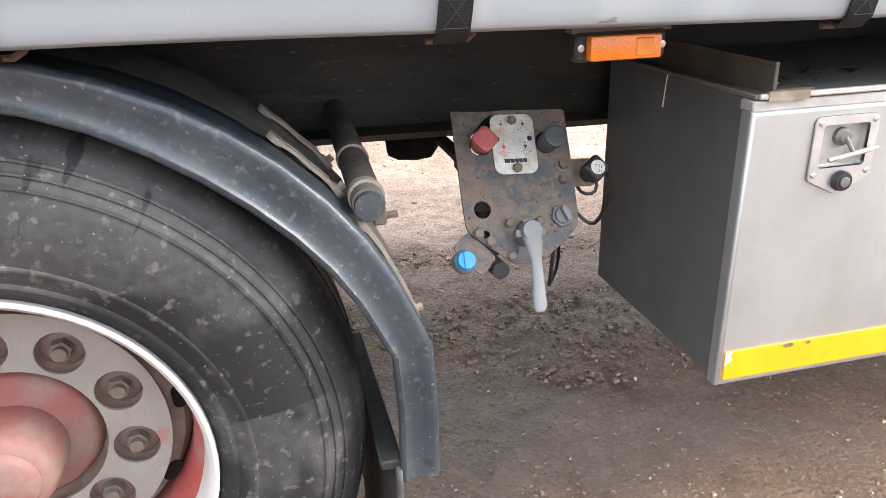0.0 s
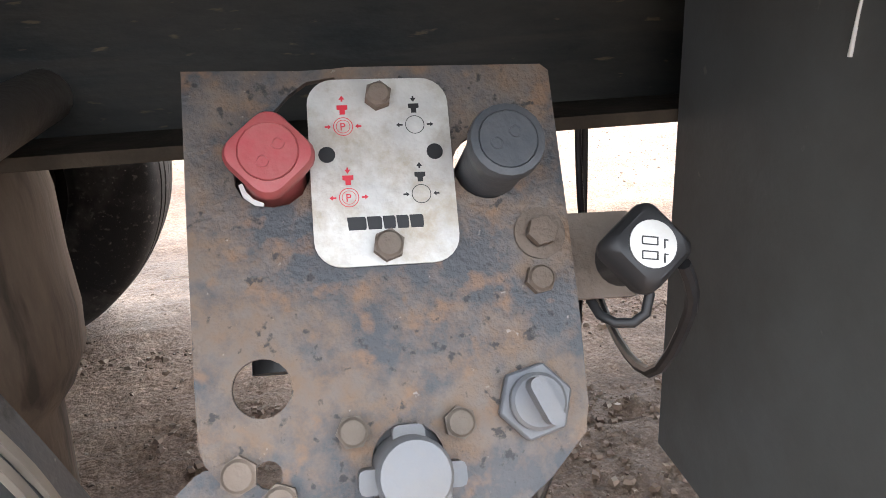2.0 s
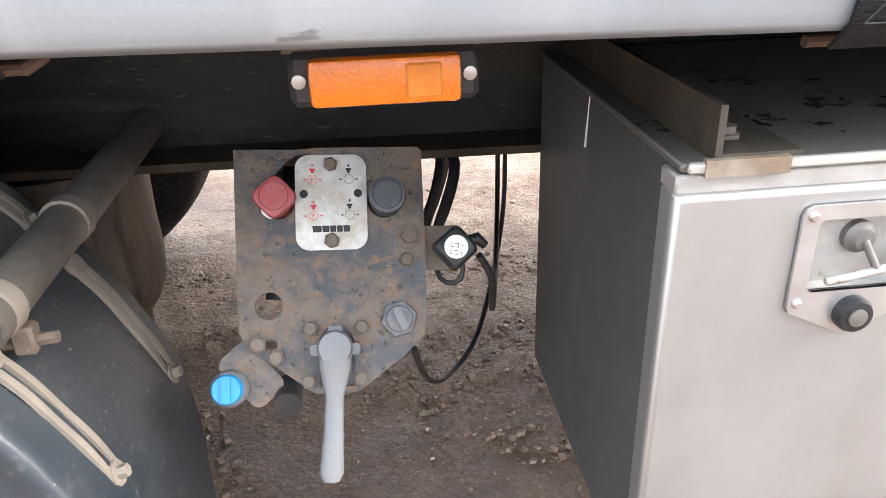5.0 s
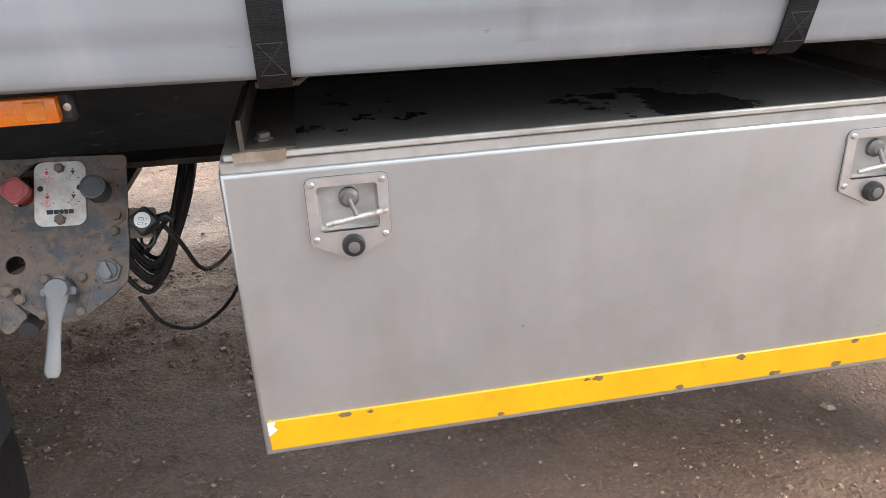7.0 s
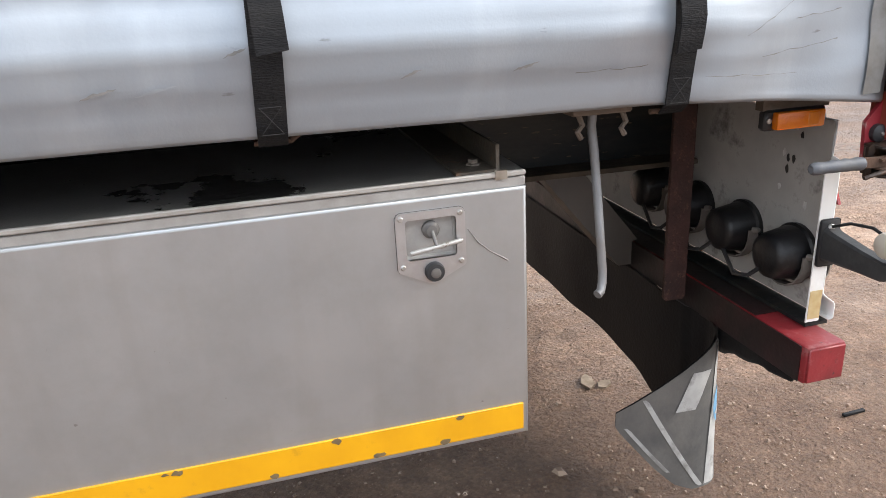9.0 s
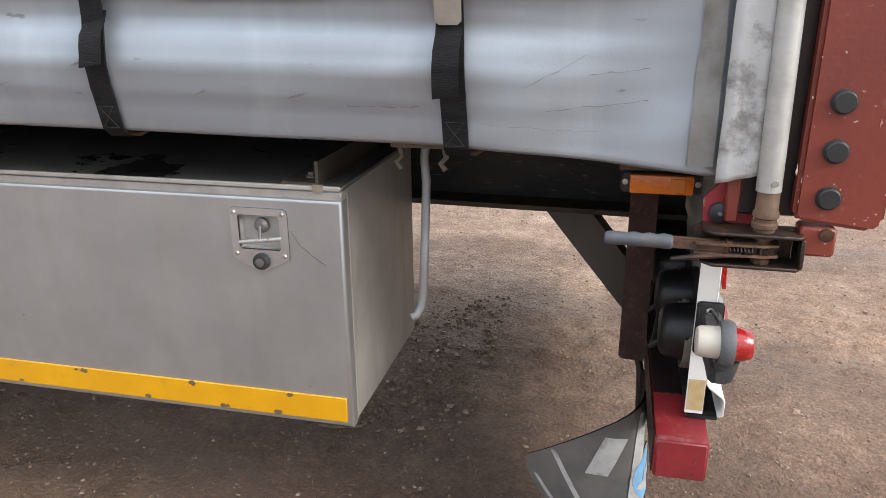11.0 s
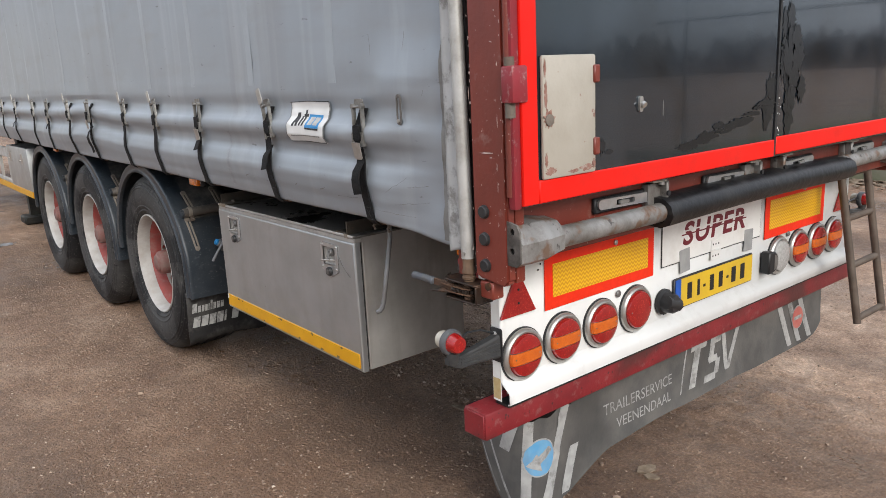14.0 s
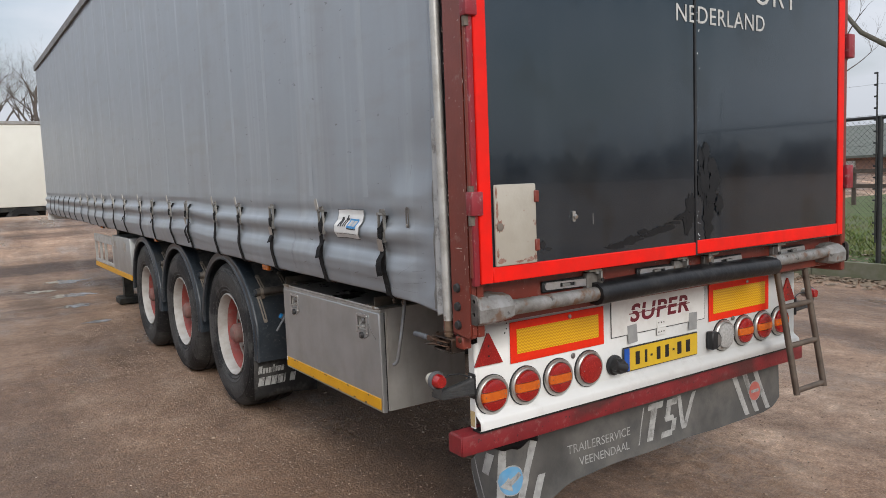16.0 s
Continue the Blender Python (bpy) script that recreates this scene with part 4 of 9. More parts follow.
for k in range(40):
    z = hem_z(-0.1) + 0.012 + 0.62 * k / 39
    x0 = -0.086 - 0.012 * abs(fn(z * 12, 3.0)) + 0.012 * k / 39
    x1 = -0.048 + 0.003 * fn(z * 15, 6.0) - 0.006 * k / 39
    rws.append([b.verts.new(on_curtain(x0 + (x1 - x0) * f, z, 0.004)) for f in (0, 0.5, 1)])
part("grime_band", bridge(b, rws, close=False), M_GRIME, curtain, "dark grime along the curtain's edge", sharp=180)
for x0, z0, x1, z1 in ((-0.335, 1.185, -0.245, 1.232), (-0.30, 1.150, -0.15, 1.168), (-0.40, 1.128, -0.22, 1.118), (-0.62, 1.150, -0.50, 1.152), (-0.24, 1.205, -0.15, 1.215)):
    b = bmesh.new()
    rws = []
    for k in range(12):
        f = k / 11
        x, z = x0 + (x1 - x0) * f, z0 + (z1 - z0) * f + 0.004 * fn(f * 5 + x0, 2)
        h = 0.0003 + 0.0010 * max(0.0, fn(f * 7 + x0 * 9, 5) + 0.2)
        rws.append([b.verts.new(on_curtain(x, z - h, 0.0042)), b.verts.new(on_curtain(x, z + h, 0.0042))])
    part("scratch", bridge(b, rws, close=False), M_SCUFF_SHADE, curtain)

# short upright dark strips beside the rear edge, painted as the shade in creases
for x0, z0, z1, lean in ((-0.40, 1.58, 1.64, -0.06), (-0.235, 1.585, 1.635, 0.0), (-0.31, 1.78, 1.83, 0.05), (-0.15, 1.46, 1.475, 0.4)):
    part("crease", draped(x0, x0 + 0.0016, z0, z1, 0.0042, 2, 10, lean), M_SCUFF_SHADE, curtain, sharp=180)

# ---- wheels ----
WHEEL_X, WHEEL_Z, TYRE_R = (-2.955, -4.27, -5.585), 0.515, 0.528


def axle(x, y, z):
    """Local z points out of the side, towards -y."""
    return side(x, y, z)


def tyre_mesh():
    b = bmesh.new()
    prof = [(0.285, -0.045), (0.292, -0.022), (0.300, -0.012), (0.318, 0.000), (0.320, 0.0035), (0.325, 0.0038), (0.327, 0.002), (0.345, 0.009), (0.347, 0.011), (0.352, 0.0112), (0.354, 0.0095), (0.38, 0.016), (0.41, 0.017), (0.44, 0.014), (0.452, 0.011), (0.4535, 0.0135), (0.458, 0.0130), (0.4595, 0.009), (0.468, 0.0055), (0.4695, 0.0075), (0.473, 0.0065), (0.4745, 0.003), (0.483, -0.001), (0.4845, 0.001), (0.488, 0.0), (0.4895, -0.005), (0.498, -0.010), (0.512, -0.026),
            (0.522, -0.045), (0.527, -0.075), (0.528, -0.105), (0.520, -0.106), (0.520, -0.116), (0.529, -0.117), (0.531, -0.155), (0.522, -0.156), (0.522, -0.166), (0.532, -0.167),
            (0.532, -0.215), (0.523, -0.216), (0.523, -0.226), (0.531, -0.227), (0.529, -0.265), (0.521, -0.266), (0.521, -0.276), (0.528, -0.277), (0.522, -0.335), (0.50, -0.365),
            (0.44, -0.388), (0.36, -0.385), (0.30, -0.36), (0.285, -0.33)]
    lathe(b, prof, None, 96, closed=True)
    return mesh_of("tyre", b, M_RUBBER, 50)


def ring_mesh(name, prof, material, n=64, closed=False):
    return mesh_of(name, lathe(bmesh.new(), prof, None, n, closed), material, 40)


TYRE = tyre_mesh()
LIP = ring_mesh("rim", [(0.290, -0.050), (0.297, -0.014), (0.297, -0.006), (0.291, -0.003), (0.284, -0.010), (0.279, -0.030), (0.274, -0.060), (0.272, -0.074)], M_RIMWHITE)
BARREL = ring_mesh("rim_barrel", [(0.2722, -0.072), (0.266, -0.088), (0.258, -0.106), (0.2515, -0.15), (0.250, -0.24)], M_REDHUB)
M_COVER = mat("dusty beige wheel paint", (0.240, 0.218, 0.195), (0.195, 0.175, 0.155), 9, 0.65, bump=0.35, bscale=140, dirt=(0.20, 0.165, 0.14), damt=0.5, dscale=6, lo=0.48, hi=0.72)
soil_sheen(M_COVER, (0.30, 0.085, 0.07), 12, 0.6, 0.64, 0.72)
M_DISCBACK = mat("dirty red-brown wheel disc", (0.105, 0.070, 0.055), (0.15, 0.075, 0.06), 16, 0.75, bump=0.3, dirt=(0.24, 0.205, 0.175), damt=0.7, dscale=9)
DISC = ring_mesh("wheel_disc", [(0.251, -0.205), (0.247, -0.175), (0.238, -0.158), (0.215, -0.151), (0.150, -0.150), (0.128, -0.152), (0.118, -0.160), (0.085, -0.168)], M_DISCBACK)
COVER = mesh_of("wheel_cover", holed(disc(0.221, 64), [disc(0.0355, 22, 0.1675 * math.cos(2 * math.pi * (k + 0.35) / 10), 0.1675 * math.sin(2 * math.pi * (k + 0.35) / 10)) for k in range(10)] + [disc(0.1255, 44)], 0.005, Matrix.Translation((0, 0, -0.124))), M_COVER, 40)
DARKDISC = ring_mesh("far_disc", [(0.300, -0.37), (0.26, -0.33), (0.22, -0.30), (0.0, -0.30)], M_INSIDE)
HUB = ring_mesh("hub", [(0.118, -0.166), (0.112, -0.140), (0.102, -0.130), (0.080, -0.126), (0.072, -0.118), (0.070, -0.050), (0.067, -0.036), (0.060, -0.028), (0.052, -0.026), (0.049, -0.018), (0.044, -0.015), (0.018, -0.014), (0, -0.014)], M_HUB, 40)
CUP = ring_mesh("nut_seat", [(0.0345, 0.000), (0.030, 0.004), (0.021, 0.005), (0.0, 0.005)], M_DISCBACK, 20)


def nut_mesh():
    b = bmesh.new()
    slab(b, disc(0.0170, 6), 0.022)
    tube(b, [(0, 0, 0.02), (0, 0, 0.032)], 0.011, 12)
    lathe(b, [(0.016, 0.0016), (0.0195, 0.0016), (0.0195, 0.005), (0.016, 0.006)], None, 16)
    return mesh_of("wheel_nut", b, M_RUST)


NUT = nut_mesh()
HOLE = mesh_of("vent_hole", slab(bmesh.new(), rounded(0.042, 0.024, 0.011, 4), 0.0015), M_INSIDE)
for wx in WHEEL_X:
    w = part("wheel", LIP, None, trailer, "", Matrix.Translation(Vector((wx, 0.010, WHEEL_Z)) - trailer.matrix_basis.translation) @ axle(0, 0, 0) @ Matrix.Rotation(wx, 4, "Z"))
    eye4 = Matrix()
    part("tyre", TYRE, None, w, "worn dusty black tyre", eye4)
    part("rim_barrel", BARREL, None, w, "faded red inner rim", eye4)
    part("wheel_disc", DISC, None, w, "", eye4)
    part("hub", HUB, None, w, "faded red hub", eye4)
    part("wheel_cover", COVER, None, w, "dusty beige ring pierced for the wheel nuts", eye4)
    for k in range(10):
        a = 2 * math.pi * (k + 0.35) / 10
        at = Matrix.Translation((0.1675 * math.cos(a), 0.1675 * math.sin(a), -0.1500))
        part("nut_seat", CUP, None, w, "", at)
        part("wheel_nut", NUT, None, w, "", at)
        a2 = a + math.pi / 10
        part("vent_hole", HOLE, None, w, "", Matrix.Translation((0.2355 * math.cos(a2), 0.2355 * math.sin(a2), -0.1560)) @ Matrix.Rotation(a2 + math.pi / 2, 4, "Z") @ Matrix.Rotation(radians(22), 4, "X"))
    fw = part("far_wheel", TYRE, None, trailer, "", Matrix.Translation(Vector((wx - 0.20, 2.325, WHEEL_Z)) - trailer.matrix_basis.translation) @ axle(0, 0, 0) @ Matrix.Rotation(math.pi, 4, "X"))
    part("far_disc", DARKDISC, None, fw, "", Matrix())
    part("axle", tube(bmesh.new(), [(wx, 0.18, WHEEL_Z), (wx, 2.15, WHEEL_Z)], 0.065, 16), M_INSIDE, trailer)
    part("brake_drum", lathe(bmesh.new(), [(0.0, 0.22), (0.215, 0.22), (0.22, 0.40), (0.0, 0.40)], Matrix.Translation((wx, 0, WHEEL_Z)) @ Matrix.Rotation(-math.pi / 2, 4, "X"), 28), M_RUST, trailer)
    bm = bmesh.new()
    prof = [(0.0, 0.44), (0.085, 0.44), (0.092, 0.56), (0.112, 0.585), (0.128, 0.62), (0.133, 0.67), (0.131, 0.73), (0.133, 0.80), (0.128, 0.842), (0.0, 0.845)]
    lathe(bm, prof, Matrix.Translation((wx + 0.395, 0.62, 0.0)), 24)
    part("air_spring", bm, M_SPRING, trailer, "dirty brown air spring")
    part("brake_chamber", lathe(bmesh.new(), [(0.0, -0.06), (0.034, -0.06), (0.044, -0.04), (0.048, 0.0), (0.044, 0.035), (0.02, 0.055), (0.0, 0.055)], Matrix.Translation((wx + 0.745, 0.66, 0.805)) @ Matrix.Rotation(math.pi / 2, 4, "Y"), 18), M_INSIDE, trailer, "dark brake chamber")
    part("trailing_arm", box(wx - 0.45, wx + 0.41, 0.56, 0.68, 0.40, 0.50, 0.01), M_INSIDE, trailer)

bm = ribbon(bmesh.new(), [(-2.335, 1.0, 0.86), (-2.322, 1.0, 0.70), (-2.318, 0.995, 0.66), (-2.324, 0.99, 0.60), (-2.330, 0.992, 0.515)], (0.012, 0.004, 0), 0.003)
for v in bm.verts:
    v.co.x = -2.327 + (v.co.x + 2.327) * max(0.3, min(1.6, (v.co.z - 0.48) / 0.12))
part("torn_strip", bm, M_SKIRTBACK, trailer, "torn dark strip hanging below the chassis")

# ---- mudguards ----
def guard_path(cx):
    """Outer line of the guard seen from the side, from its rear foot over the top to its front foot."""
    pts = [(cx + 0.628, 0.425), (cx + 0.630, 0.55), (cx + 0.624, 0.66)]
    for k in range(22):
        a = radians(18 + 147 * k / 21)
        r = 0.612 + 0.030 * max(0.0, math.cos(a)) ** 2 + 0.012 * max(0.0, -math.cos(a))
        pts.append((cx + r * math.cos(a), WHEEL_Z + r * math.sin(a) - 0.012))
    pts += [(cx - 0.622, 0.62), (cx - 0.622, 0.53)]
    return pts


def mudguard(cx):
    path = guard_path(cx)
    b = bmesh.new()
    sect = [(-0.053, 0.010), (-0.054, -0.008), (-0.051, -0.012), (-0.047, -0.012), (-0.044, -0.007), (-0.034, -0.004), (-0.020, -0.005), (-0.009, -0.008), (-0.003, -0.007), (0.001, -0.001), (0.001, 0.012), (-0.001, 0.035), (0.003, 0.060), (0.0, 0.075), (0.0, 0.30), (-0.010, 0.30), (-0.010, 0.06), (-0.016, 0.014), (-0.044, 0.012)]
    rws = []
    for i, (x, z) in enumerate(path):
        a, c = path[max(i - 1, 0)], path[min(i + 1, len(path) - 1)]
        d = Vector((c[0] - a[0], 0, c[1] - a[1])).normalized()
        nrm = Vector((d.z, 0, -d.x))
        wide = 1.0 + 0.35 * math.exp(-((x - cx - 0.43) / 0.22) ** 2)
        rws.append([b.verts.new(Vector((x, y, z)) + nrm * (r * wide if y < 0.02 else r)) for r, y in sect])
    bridge(b, rws)
    b.faces.new(rws[0][::-1])
    b.faces.new(rws[-1])
    return b


for wx in WHEEL_X:
    g = part("mudguard", mudguard(wx), M_PLASTIC, trailer, "dark blue-grey plastic mudguard, dusty", sharp=50)
    top = guard_path(wx)[5:17]
    b = bmesh.new()
    rws = []
    for i, (x, z) in enumerate(top):
        p0, p1 = top[max(i - 1, 0)], top[min(i + 1, len(top) - 1)]
        d = Vector((p1[0] - p0[0], 0, p1[1] - p0[1])).normalized()
        rws.append([b.verts.new(Vector((x, y + 0.006 * math.sin(5.0 * i + 9 * y), z)) + Vector((d.z, 0, -d.x)) * 0.002) for y in (0.088, 0.14, 0.20, 0.25, 0.288)])
    part("dust_film", bridge(b, rws, close=False), M_DUSTFILM, g, "grey dried mud on the guard's top", sharp=180)
    px = wx + 0.56
    part("guard_pipe", tube(bmesh.new(), [(px - 0.012, 0.035, 0.876), (px - 0.004, 0.30, 0.888), (px + 0.004, 0.60, 0.902)], 0.024, 16), M_PIPE, g, "grimy mudguard support pipe")
    part("pipe_cap", tube(bmesh.new(), [(px - 0.0124, 0.022, 0.8754), (px - 0.012, 0.037, 0.876)], 0.021, 16), M_PLASTIC, g)
    bm = bmesh.new()
    quadbox(bm, px - 0.003, px + 0.017, 0.062, 0.082, 0.832, 0.860, 0.003)
    tube(bm, [(px - 0.014, 0.072, 0.841), (px + 0.034, 0.072, 0.845)], 0.006, 6)
    part("pipe_clamp", bm, M_RUST, g, "rusty pipe clamp with its bolt")
    M_CLIP = MATS.get("dusty tan clip") or mat("dusty tan clip", (0.26, 0.225, 0.185), (0.20, 0.17, 0.14), 20, 0.7, 0.1, bump=0.3)
    for y0, tilt in ((0.058, 0.006), (0.235, 0.004)):
        c = [Vector((px - 0.012 + 0.03 * (y - 0.035), y, 0.876 + 0.045 * (y - 0.035))) for y in (y0, y0 + 0.019)]
        part("clamp_band", tube(bmesh.new(), [c[0] + Vector((0, 0, tilt * 0.3)), c[1]], 0.0268, 18), M_CLIP, g, "tan dusty steel band round the pipe")
    # slotted strap clips over the guard, above and below the pipe, each held by a bolt
    for yc, a0, a1 in ((0.086, 47, 36.5), (0.052, 32, 17), (0.245, 48, 36.5), (0.250, 31, 15)):
        bm = bmesh.new()
        ends = []
        for s in (-1, 1):
            pts = []
            for k in range(13):
                f = k / 12
                a = radians(a0 + (a1 - a0) * f)
                r = 0.626 + 0.012 * math.cos(a) ** 2 + 0.0015 * math.sin(f * 6.2) ** 2
                pts.append((wx + r * math.cos(a), yc + s * 0.0085 + 0.012 * f, WHEEL_Z - 0.012 + r * math.sin(a)))
            ribbon(bm, pts, (0, 0.0085, 0), 0.005)
            ends += [pts[0], pts[-1]] if s < 0 else []
        for x, y, z in ends:
            d = Vector((x - wx, 0, z - WHEEL_Z)).normalized()
            p0 = Vector((x, y + 0.0085, z))
            tube(bm, [p0 - d * 0.002, p0 + d * 0.007], 0.0135, 12)
        part("slotted_clip", bm, M_CLIP, g, "tan dusty slotted steel clip")
        p0 = Vector((ends[1][0], ends[1][1] + 0.0085, ends[1][2]))
        part("clip_bolt", tube(bmesh.new(), [p0 + d * 0.006, p0 + d * 0.016], 0.007, 6), M_CLIP, g)

# rubber flap behind the last wheel, with faded lettering reduced to bars
fx = WHEEL_X[0] + 0.555
bm = bmesh.new()
rws = []
for z in np.linspace(0.155, 0.45, 9):
    rws.append([bm.verts.new((fx + 0.012 * fn(y * 6, z * 4) - 0.06 * (0.45 - z), y, z + (0.01 * math.sin(y * 9) if z < 0.2 else 0))) for y in np.linspace(-0.015, 0.43, 14)])
bridge(bm, rws, close=False)
M_FLAP = mat("mud-dried black rubber", (0.012, 0.012, 0.013), (0.022, 0.022, 0.022), 10, 0.5, spec=0.3, bump=0.4, bscale=70, dirt=(0.085, 0.080, 0.075), damt=0.65, dscale=9, lo=0.46, hi=0.62)
flap = part("wheel_flap", bm, M_FLAP, trailer, "black rubber flap with faded grey print", sharp=180)
m = flap.modifiers.new("thickness", "SOLIDIFY")
m.thickness = 0.008


def flap_bar(y0, y1, z0, z1, lean=0.0):
    b = bmesh.new()
    o = 0.0105
    vs = []
    for z in (z0, z1):
        for y in (y0, y1):
            yy = y + lean * (z - z0)
            vs.append(b.verts.new((fx + 0.012 * fn(yy * 6, z * 4) - 0.06 * (0.45 - z) + o, yy, z)))
    b.faces.new((vs[0], vs[1], vs[3], vs[2]))
    return b


for k, w in enumerate((0.026, 0.018, 0.014, 0.014, 0.007, 0.012, 0.016, 0.018, 0.018)):
    y = 0.006 + sum((0.026, 0.018, 0.014, 0.014, 0.007, 0.012, 0.016, 0.018, 0.018)[:k]) + 0.005 * k
    part("print_bar", flap_bar(y, y + w, 0.330, 0.382 if k in (0, 5) else 0.366, 0.15), M_FLAPPRINT, flap)
for k in range(6):
    y = 0.004 + 0.045 * k
    part("print_bar", flap_bar(y, y + (0.012 if k == 4 else 0.038), 0.246, 0.306, 0.2), M_FLAPPRINT, flap)
part("flap_bracket", box(fx - 0.02, fx + 0.015, 0.0, 0.43, 0.445, 0.462, 0.003), M_CHASSIS, flap)

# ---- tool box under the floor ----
# front end's steel: underbody shade is put into its colour, besides road dirt
M_TOOLEND = mat("shaded steel with road dirt", (0.096, 0.105, 0.106), (0.122, 0.131, 0.130), 5, 0.6, 0.15, bump=0.08, bscale=160, dirt=(0.075, 0.075, 0.068), damt=0.7, dscale=3)
soil_sheen(M_TOOLEND, (0.26, 0.25, 0.23), 45, 0.5, 0.71, 0.76)
soil_sheen(M_TOOLEND, (0.055, 0.055, 0.052), 1.4, 0.6, 0.48, 0.66, (1, 1, 0.6))
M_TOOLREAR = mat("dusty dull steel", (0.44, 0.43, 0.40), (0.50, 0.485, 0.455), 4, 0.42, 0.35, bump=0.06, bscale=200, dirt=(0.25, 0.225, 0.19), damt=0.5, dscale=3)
soil_sheen(M_TOOLREAR, (0.22, 0.19, 0.155), 1.0, 0.4, 0.52, 0.68, (12, 12, 1.5))
M_DISH = mat("dull latch steel", (0.36, 0.35, 0.33), (0.42, 0.41, 0.39), 14, 0.5, 0.35, bump=0.08, dirt=(0.25, 0.235, 0.21), damt=0.5, dscale=20)
toolbox = thing("tool_box", (-1.25, 0.24, 0.494), "brushed stainless tool box with yellow stripe, hung under the trailer", "tool box", "tool boxes")
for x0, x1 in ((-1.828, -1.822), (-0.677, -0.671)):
    ends = part("end_panel", box(x0, x1, 0.037, 0.480, 0.496, 0.984, 0.001), M_TOOLEND if x0 < -1 else M_TOOLREAR, toolbox, "steel end panel with road dirt, darkened as if shaded" if x0 < -1 else "plain steel end panel")
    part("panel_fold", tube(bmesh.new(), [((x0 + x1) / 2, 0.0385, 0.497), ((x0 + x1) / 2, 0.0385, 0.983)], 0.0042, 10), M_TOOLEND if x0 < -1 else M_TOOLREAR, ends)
part("back_panel", box(-1.822, -0.677, 0.474, 0.480, 0.496, 0.984), M_STEEL, toolbox)
part("bottom_panel", box(-1.822, -0.677, 0.037, 0.474, 0.496, 0.502), M_STEEL, toolbox)
part("seal_frame", box(-1.815, -0.684, 0.026, 0.038, 0.505, 0.965), M_BLACK, toolbox, "black rubber seal behind the door")
part("box_lid", box(-1.830, -0.668, 0.006, 0.484, 0.984, 0.992, 0.002), M_TOOLTOP, toolbox, "wet grimy box top with dark water stains")
part("lid_edge", box(-1.826, -0.670, -0.001, 0.006, 0.985, 0.994, 0.002), M_TOOLREAR, toolbox, "dusty folded front edge")
part("door_gasket", box(-1.8335, -0.6695, 0.004, 0.036, 0.966, 0.983, 0.002), M_DISH, toolbox, "dull grey door gap")

# door with rolled edges, a little proud of the box
LATCHES = ((-1.667, 0.899, 0.008, radians(9)), (-0.835, 0.893, 0.004, radians(8)))
DISH = [rounded(0.084, 0.068, 0.005, 3, cx, cz + 0.006) for cx, cz, _, _ in LATCHES]
bm = holed([(-1.829, 0.501), (-0.675, 0.501), (-0.675, 0.961), (-1.829, 0.961)], DISH, 0.002, side(0, 0.0, 0))
rim_steps = ((0.0, 0.0), (0.0030, 0.0008), (0.0055, 0.003), (0.0068, 0.006), (0.007, 0.009), (0.007, 0.026))
rings = [[bm.verts.new((x, d, z)) for x, z in ((-1.829 - g, 0.501 - g), (-0.675 + g, 0.501 - g), (-0.675 + g, 0.961 + g), (-1.829 - g, 0.961 + g))] for g, d in rim_steps]
bridge(bm, rings)
box_door = part("box_door", bm, M_STEEL, toolbox, "brushed stainless drop door")
part("door_stripe", box(-1.826, -0.680, -0.0035, 0.004, 0.507, 0.561, 0.001), M_YELLOW, box_door, "yellow reflective stripe, chipped along its edges")
random.seed(5)
M_CHIP = mat("bare chipped steel", (0.16, 0.11, 0.05), (0.09, 0.07, 0.045), 60, 0.6, bump=0.2)
for x in (-1.705, -1.665, -1.30, -1.28, -1.02, -0.80, -0.83, -1.45, -1.13, -0.95):
    z, w = (0.5125 if random.random() < 0.55 else 0.556), 0.004 + 0.008 * random.random()
    bm = slab(bmesh.new(), [(x + w * math.cos(a) * (0.7 + 0.5 * random.random()), z + 0.45 * w * math.sin(a) * (0.5 + random.random())) for a in (2 * math.pi * k / 9 for k in range(9))], 0.0006, side(0, -0.0036, 0))
    part("stripe_chip", bm, M_CHIP, box_door)
slab_m = side(0, -0.0037, 0)
part("stripe_tear", slab(bmesh.new(), [(-1.8262, 0.561), (-1.814, 0.561), (-1.817, 0.552), (-1.812, 0.546), (-1.820, 0.540), (-1.8262, 0.536)], 0.0006, slab_m), M_WHITE, box_door, "pale torn corner of the stripe")
bm = bmesh.new()
tube(bm, [(-0.772, -0.0005, 0.905), (-0.755, -0.0006, 0.880), (-0.735, -0.0006, 0.862), (-0.705, -0.0005, 0.842)], [0.0006, 0.0014, 0.001, 0.0018], 6)
part("door_scratch", bm, M_STEELDARK, box_door, "curved scratch")
for x in (-1.72, -1.30, -0.80):
    part("box_foot", box(x - 0.045, x + 0.045, 0.03, 0.12, 0.478, 0.495, 0.002), M_CHASSIS, toolbox)




M_HANDLE = mat("scuffed plated handle", (0.40, 0.39, 0.365), (0.50, 0.49, 0.465), 60, 0.4, 0.5, bump=0.25, bscale=160, dirt=(0.16, 0.12, 0.08), damt=0.8, dscale=70, lo=0.52, hi=0.62)


